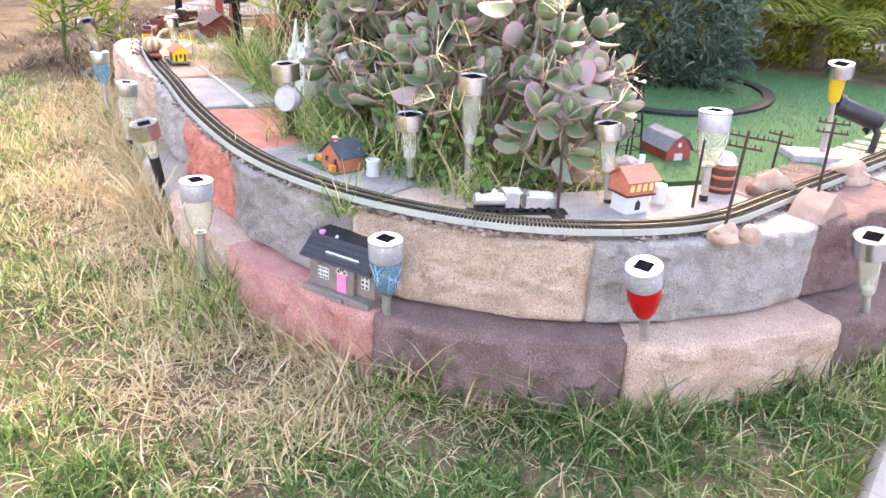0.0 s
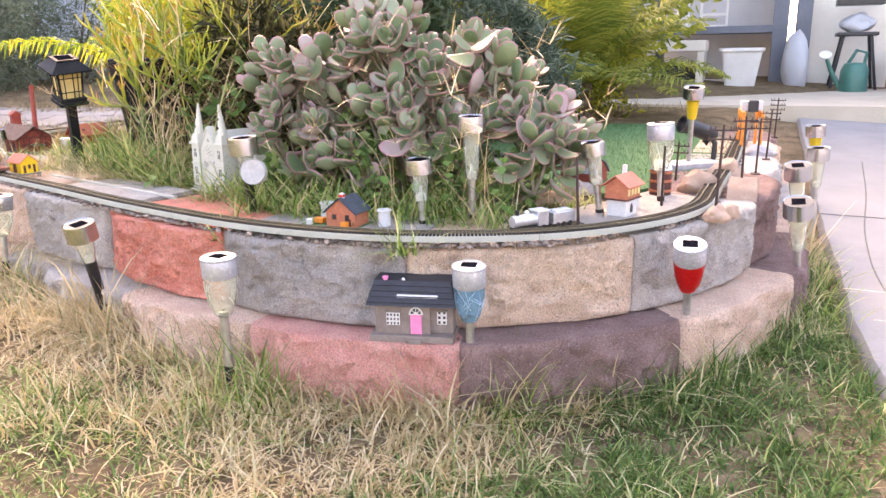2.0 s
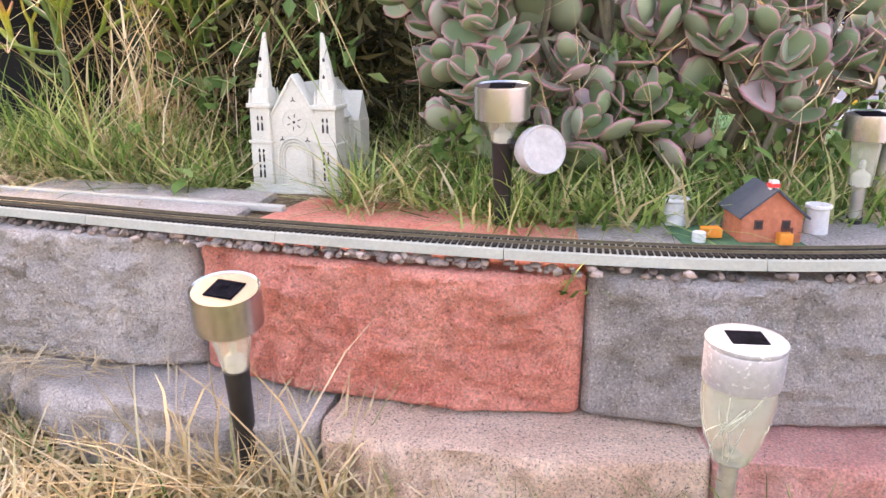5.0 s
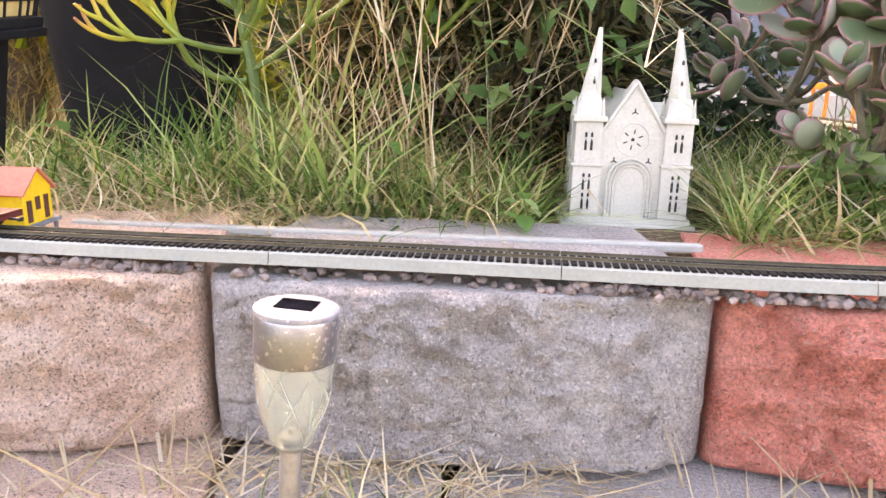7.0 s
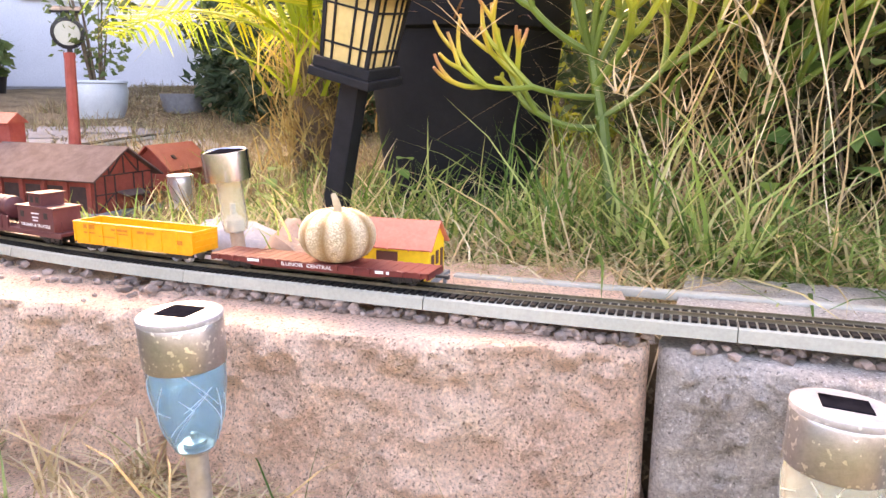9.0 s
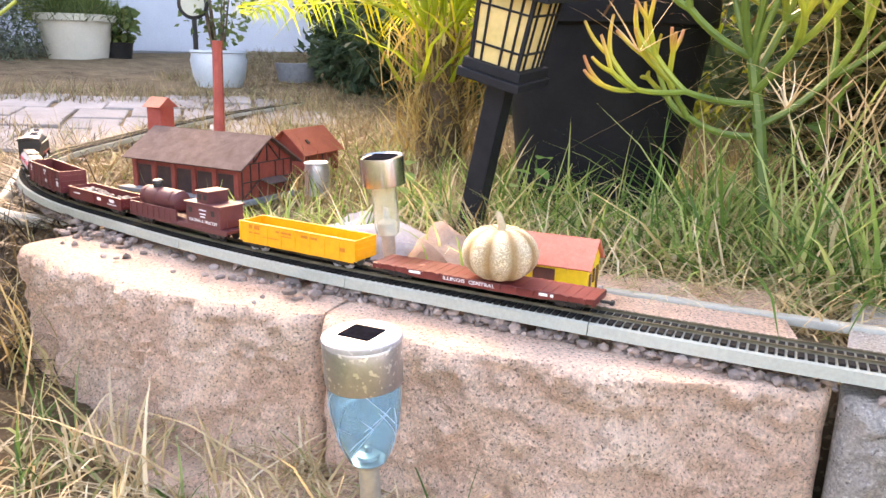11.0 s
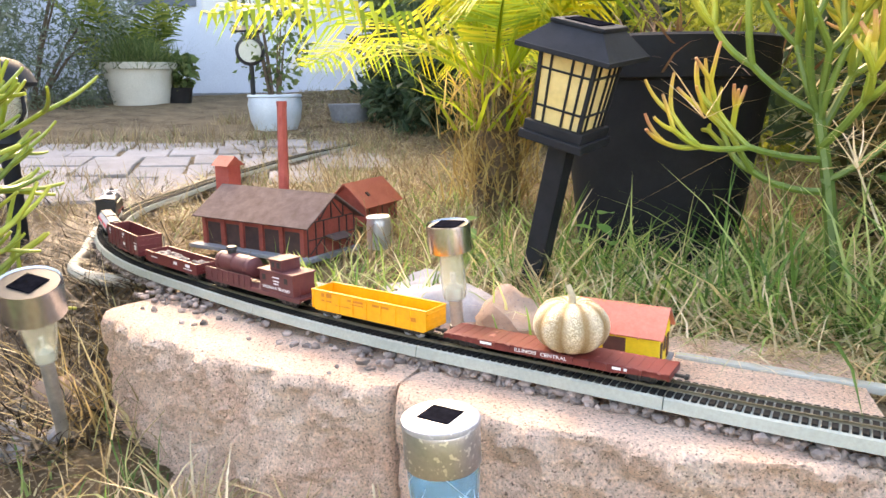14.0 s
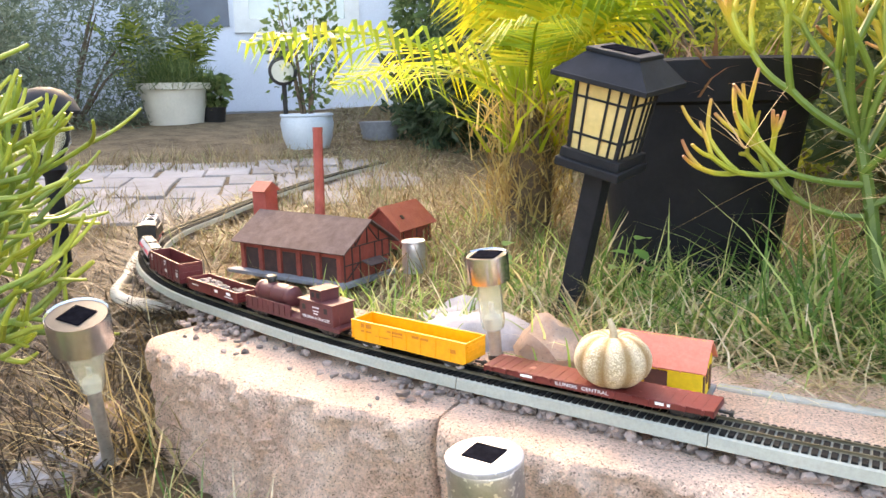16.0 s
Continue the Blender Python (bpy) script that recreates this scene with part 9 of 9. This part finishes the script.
# dark domed lantern at the left
m, L = stand((-1.565, 0.985, 0.25), (-1.560, 0.985, 0.640))
root = thing("garden_lantern", "black domed garden lantern with clear glass on a post", "lantern", m)
part("post", lathe([(0.016, -0.05), (0.016, 0.21), (0.028, 0.225), (0.022, 0.24), (0.022, 0.25), (0, 0.25)], 20), black_matt, root, smooth=True)
part("glass", lathe([(0.024, 0.25), (0.040, 0.275), (0.043, 0.33), (0.041, 0.33), (0.038, 0.277), (0.022, 0.252)], 24), clear_g, root, smooth=True)
for k in range(4):
    a = math.tau * k / 4 + 0.4
    part("rib", tube([(0.024 * math.cos(a), 0.024 * math.sin(a), 0.25), (0.047 * math.cos(a), 0.047 * math.sin(a), 0.285), (0.046 * math.cos(a), 0.046 * math.sin(a), 0.335)], 0.004, 6), black_matt, root)
part("cap", lathe([(0.040, 0.328), (0.061, 0.332), (0.063, 0.339), (0.052, 0.362), (0.033, 0.379), (0.012, 0.385), (0, 0.385)], 28), black_matt, root, "domed black cap", smooth=True)

# house
def wall_slab(a, b, z0, z1, thick, material, name, label="", parent=None):
    a, b = Vector(a), Vector(b)
    d = b - a
    bm = box(d.length, thick, z1 - z0, x=d.length / 2, y=thick / 2, z=z0)
    ob = part(name, bm, material, parent, label)
    ob.matrix_basis = Matrix.Translation((a.x, a.y, 0)) @ rotz(math.degrees(math.atan2(d.y, d.x)))
    return ob


house = thing("house", "pale blue stucco house with a white-framed window", "house")
A, B = Vector((-7.4, 1.55)), Vector((-3.6, 6.15))
dirn = (B - A).normalized()
perp = Vector((-dirn.y, dirn.x))
s_w0, s_w1 = (Vector((-5.277, 4.163)) - A).dot(dirn), (Vector((-4.647, 4.902)) - A).dot(dirn)
Lh = (B - A).length
for nm, u0, u1, z0, z1 in (("wall", 0, s_w0, 0.52, 3.0), ("wall", s_w1, Lh, 0.52, 3.0), ("wall", s_w0, s_w1, 0.52, 1.17), ("wall", s_w0, s_w1, 2.1, 3.0)):
    w_ = wall_slab(A + dirn * u0, A + dirn * u1, z0, z1, 0.15, house_w, nm, parent=house)
wall_slab(A, B, 0.30, 0.525, 0.12, concrete, "foundation", parent=house)
win = wall_slab(A + dirn * (s_w0 + 0.08), A + dirn * (s_w1 - 0.08), 1.25, 2.02, 0.02, glass_d, "window_pane", parent=house)
for u0, u1, z0, z1 in ((s_w0 - 0.02, s_w1 + 0.02, 1.15, 1.26), (s_w0 - 0.02, s_w0 + 0.10, 1.26, 2.1), (s_w1 - 0.10, s_w1 + 0.02, 1.26, 2.1), ((s_w0 + s_w1) / 2 - 0.03, (s_w0 + s_w1) / 2 + 0.03, 1.26, 2.1)):
    wall_slab(A + dirn * u0 - perp * 0.03, A + dirn * u1 - perp * 0.03, z0, z1, 0.08, white_m, "window_frame", parent=house)
wall_slab(A + dirn * (s_w0 - 0.55) - perp * 0.025, A + dirn * (s_w0 - 0.06) - perp * 0.025, 1.20, 2.1, 0.05, steelblue, "shutter", "dark blue-grey shutter", house)
bm = bmesh.new()
e0, e1 = A - dirn * 0.4 - perp * 0.6, B + dirn * 0.4 - perp * 0.6
f0, f1 = A - dirn * 0.4 + perp * 3.2, B + dirn * 0.4 + perp * 3.2
v = [bm.verts.new((p.x, p.y, z)) for p, z in ((e0, 2.95), (e1, 2.95), (f1, 4.3), (f0, 4.3), (e0, 2.85), (e1, 2.85), (f1, 4.2), (f0, 4.2))]
for f in ((0, 1, 2, 3), (4, 5, 6, 7), (0, 1, 5, 4), (1, 2, 6, 5), (2, 3, 7, 6), (3, 0, 4, 7)):
    bm.faces.new([v[i] for i in f])
part("roof", bm, dark_roof, house)

# stone paving in the yard
pave = thing("paving", "worn pinkish stone paving across the dry yard", "paving")
pave["kind"] = "structure"
pr = random.Random(17)
slab_mesh = None
along, across = Vector((0.652, 0.758, 0)), Vector((-0.894, 0.447, 0))
for i in range(9):
    for j in range(6):
        if i > 6 and j < 2:
            continue
        p = Vector((-2.30, 1.02, 0)) + along * (0.168 * i + 0.05 * (j % 2)) + across * (0.185 * j)
        x, y = p.x + pr.uniform(-0.008, 0.008), p.y + pr.uniform(-0.008, 0.008)
        if slab_mesh is None:
            ob = part("paving_stone", box(0.156, 0.172, 0.04, bevel=0.006), paver, pave)
            slab_mesh = ob.data
        else:
            ob = new("paving_stone", slab_mesh)
            ob.parent = pave
        tilt = Vector((0.07, -0.03, 1)).to_track_quat("Z", "Y").to_matrix().to_4x4()
        spin = rotz(49 + pr.uniform(-4, 4) - math.degrees(tilt.to_euler().z))
        ob.matrix_basis = Matrix.Translation((x, y, float(ground_z(x, y)) - 0.031 + pr.uniform(-0.003, 0.002))) @ tilt @ spin

# ---------- garage ----------
garage = thing("garage", "grey garage with open doorways and a blue-grey frame", "garage")
gz = 0.29
GA, GB = Vector((-3.2, 6.0)), Vector((2.6, 8.65))
gd = (GB - GA).normalized()
gp = Vector((-gd.y, gd.x))


def g_at(u, back=0.0):
    p = GA + gd * u + gp * back
    return (p.x, p.y)


def g_box(name, u0, u1, z0, z1, material, back=0.0, thick=0.1, label="", parent=garage):
    return wall_slab(g_at(u0, back), g_at(u1, back), z0, z1, thick, material, name, label, parent)


def g_u(x, y):
    return (Vector((x, y)) - GA).dot(gd)


us = g_u(-1.91, 6.739)
ue = g_u(-0.923, 7.291)
g_box("wall", 0, us - 0.03, gz - 0.1, 2.7, siding_m, label="grey lapped siding")
for k in range(16):
    g_box("siding_board", 0, us - 0.03, gz + 0.02 + 0.15 * k, gz + 0.035 + 0.15 * k, siding_m, back=-0.012, thick=0.02)
g_box("corner_trim", us - 0.06, us + 0.02, gz, 2.7, white_m, back=-0.03, thick=0.06)
for u in (us + 0.08, ue - 0.02, ue + 0.16):
    g_box("post", u - 0.06, u + 0.06, gz, 2.7, steelblue, back=-0.02, thick=0.14)
g_box("shelf_board", us + 0.02, ue, gz + 0.51, gz + 0.57, steelblue, back=-0.02, thick=0.5)
g_box("shelf_board", us + 0.02, ue, gz - 0.02, gz + 0.04, steelblue, back=-0.02, thick=0.5)
g_box("shelf_back", us, ue, gz, 2.7, siding_m, back=0.55, thick=0.05)
g_box("lintel", us, 6.3, 2.2, 2.75, steelblue, back=-0.02, thick=0.2)
u1 = ue + 0.22
g_box("door_panel", u1, u1 + 0.62, gz, 2.2, cream_m, back=0.12, thick=0.06, label="cream door panel")
g_box("post", u1 + 1.15, u1 + 1.27, gz, 2.2, steelblue, back=-0.02, thick=0.14)
# Inner walls get the interior's shade as their surface colour.
g_box("back_wall", u1, 6.4, gz - 0.1, 2.7, shade_in, back=2.6, thick=0.08)
g_box("side_wall", 6.3, 6.4, gz - 0.1, 2.7, shade_in, thick=2.6)
g_box("wall", u1 + 2.3, 6.4, gz, 2.7, steelblue, label="blue-grey garage wall")
g_box("floor_slab", -0.2, 6.4, gz - 0.2, gz, concrete, back=-0.05, thick=2.7)
g_box("roof", -0.4, 6.8, 2.7, 2.85, dark_roof, back=-0.5, thick=3.6)
ap = wall_slab(g_at(1.2, -2.4), g_at(6.6, -2.4), -0.1, gz + 0.036, 2.36, sunlit_apron_m, "apron")
tagged(ap, "concrete apron before the garage, sunlight put into its pale colour", "pavement", kind="structure")


def tub(at, w0, w1, d0, d1, h, material, name, label, cat, spin, rim=0.03):
    root = thing(name, label, cat, Matrix.Translation((*at, gz)) @ rotz(spin))
    bm = bmesh.new()
    vs = []
    for w, d, z in ((w0, d0, 0), (w1, d1, h), (w1 - 0.03, d1 - 0.03, h), (w0 - 0.03, d0 - 0.03, 0.02)):
        vs.append([bm.verts.new((sx * w / 2, sy * d / 2, z)) for sx, sy in ((-1, -1), (1, -1), (1, 1), (-1, 1))])
    for a, b in zip(vs, vs[1:]):
        for k in range(4):
            bm.faces.new((a[k], a[(k + 1) % 4], b[(k + 1) % 4], b[k]))
    bm.faces.new(vs[0])
    bm.faces.new(vs[-1])
    bmesh.ops.bevel(bm, geom=bm.edges[:], offset=0.012, segments=2, affect="EDGES")
    part("body", bm, material, root, smooth=True)
    bm = bmesh.new()
    for sx, sy, lx, ly in ((0, -1, w1 + rim, rim), (0, 1, w1 + rim, rim), (-1, 0, rim, d1 + rim), (1, 0, rim, d1 + rim)):
        box(lx, ly, 0.03, x=sx * w1 / 2, y=sy * d1 / 2, z=h - 0.03, bevel=0.006, bm=bm)
    part("rim", bm, material, root)
    return root


sp = math.degrees(math.atan2(gd.y, gd.x))
tub((0.24, 7.14), 0.33, 0.42, 0.26, 0.34, 0.36, tote_m, "storage_tote", "pink plastic storage tote standing at the garage door", "tote", sp)
tub((-0.92, 6.56), 0.21, 0.32, 0.20, 0.30, 0.38, white_m, "bucket", "white square plastic bin by the shelves", "bin", sp)
tub((-1.45, 6.75), 0.50, 0.52, 0.30, 0.32, 0.12, white_m, "tray", "white plastic tray on a stand", "tray", sp)
root = thing("watering_can", "dark green plastic watering can on the garage floor", "watering can", Matrix.Translation((-0.11, 6.78, gz)) @ rotz(sp))
part("body", lathe([(0, 0), (0.098, 0), (0.102, 0.03), (0.10, 0.20), (0.075, 0.25), (0.05, 0.255), (0, 0.255)], 24), can_green, root, smooth=True)
part("handle", tube([(0.06, 0, 0.24), (0.07, 0, 0.33), (0.0, 0, 0.35), (-0.05, 0, 0.25)], 0.013, 8), can_green, root, smooth=True)
part("spout", tube([(-0.09, 0, 0.06), (-0.17, -0.02, 0.20), (-0.21, -0.03, 0.30)], 0.020, 8, r2=0.014), can_green, root, smooth=True)
part("rose", lathe([(0.015, 0), (0.045, 0.03), (0.045, 0.04), (0, 0.045)], 18, at=Matrix.Translation((-0.22, -0.035, 0.29)) @ rotx(40)), white_m, root, smooth=True)
root = thing("stool", "dark metal stool with bags on it inside the garage", "stool", Matrix.Translation((*g_at(u1 + 0.33, -0.18), gz)) @ rotz(sp))
for sx in (-1, 1):
    for sy in (-1, 1):
        part("leg", tube([(sx * 0.17, sy * 0.14, 0), (sx * 0.10, sy * 0.08, 0.46)], 0.012, 6), black_p, root)
part("seat", box(0.30, 0.24, 0.03, z=0.46, bevel=0.01), black_p, root)
part("bag", lump(0.12, 0.10, 0.085, 4, 0, 0, 0.56, 3, 0.3), siding_m, root, "crumpled pale grey bag", smooth=True)
part("box", box(0.34, 0.20, 0.05, z=0.70, bevel=0.006), black_p, root)
root = thing("sack", "tall grey sack leaning on the garage post", "sack", Matrix.Translation((*g_at(ue + 0.12, -0.22), gz)) @ rotz(sp))
part("body", lump(0.11, 0.09, 0.26, 9, 0, 0, 0.24, 3, 0.25), siding_m, root, smooth=True)
root = thing("frame_toy", "small white frame standing on the garage shelf", "frame", Matrix.Translation((*g_at(us + 0.55, 0.15), gz + 0.57)) @ rotz(sp))
for x in (-0.11, 0.11):
    part("upright", box(0.02, 0.02, 0.28, x=x, bevel=0.002), white_m, root)
for z in (0.0, 0.10, 0.26):
    part("rung", box(0.24, 0.02, 0.02, z=z, bevel=0.002), white_m, root)
root = thing("figurine", "plain white plaster ornament on the garage shelf", "ornament", Matrix.Translation((*g_at(us + 0.28, 0.15), gz + 0.57)))
part("body", lathe([(0, 0), (0.08, 0), (0.07, 0.06), (0.05, 0.16), (0.06, 0.22), (0.03, 0.27), (0, 0.28)], 20), white_m, root, smooth=True)
root = thing("small_table", "low white table, a dark box standing for the shade under it", "table", Matrix.Translation((*g_at(us + 0.28, -0.30), gz)) @ rotz(sp))
part("top", box(0.52, 0.34, 0.09, z=0.36, bevel=0.01), cream_m, root)
for x in (-0.22, 0.22):
    part("side", box(0.06, 0.32, 0.36, x=x, bevel=0.006), cream_m, root)
# A solid dark box stands for the shade below the table top.
part("shade_box", box(0.36, 0.22, 0.26, y=0.04, bevel=0.01), shade_in, root)
root = thing("crate", "brown cardboard box on the floor inside the garage", "box", Matrix.Translation((*g_at(u1 + 0.95, 0.9), gz)) @ rotz(sp))
part("body", box(0.42, 0.32, 0.40, bevel=0.006), surf("cardboard", (0.30, 0.20, 0.11), (0.40, 0.28, 0.17), scale=8, rough=0.85), root)
# fence closing the yard far off
root = thing("fence", "weathered grey board fence round the yard", "fence")
for k, (a, b) in enumerate((((-3.7, 6.3), (-3.25, 6.1)), ((2.8, 8.8), (9.0, 3.0)), ((9.0, 3.0), (7.0, -6.0)), ((7.0, -6.0), (-6.0, -7.0)), ((-6.0, -7.0), (-8.2, 1.6)))):
    wall_slab(a, b, -0.3, 1.9, 0.05, siding_m, "panel", parent=root)
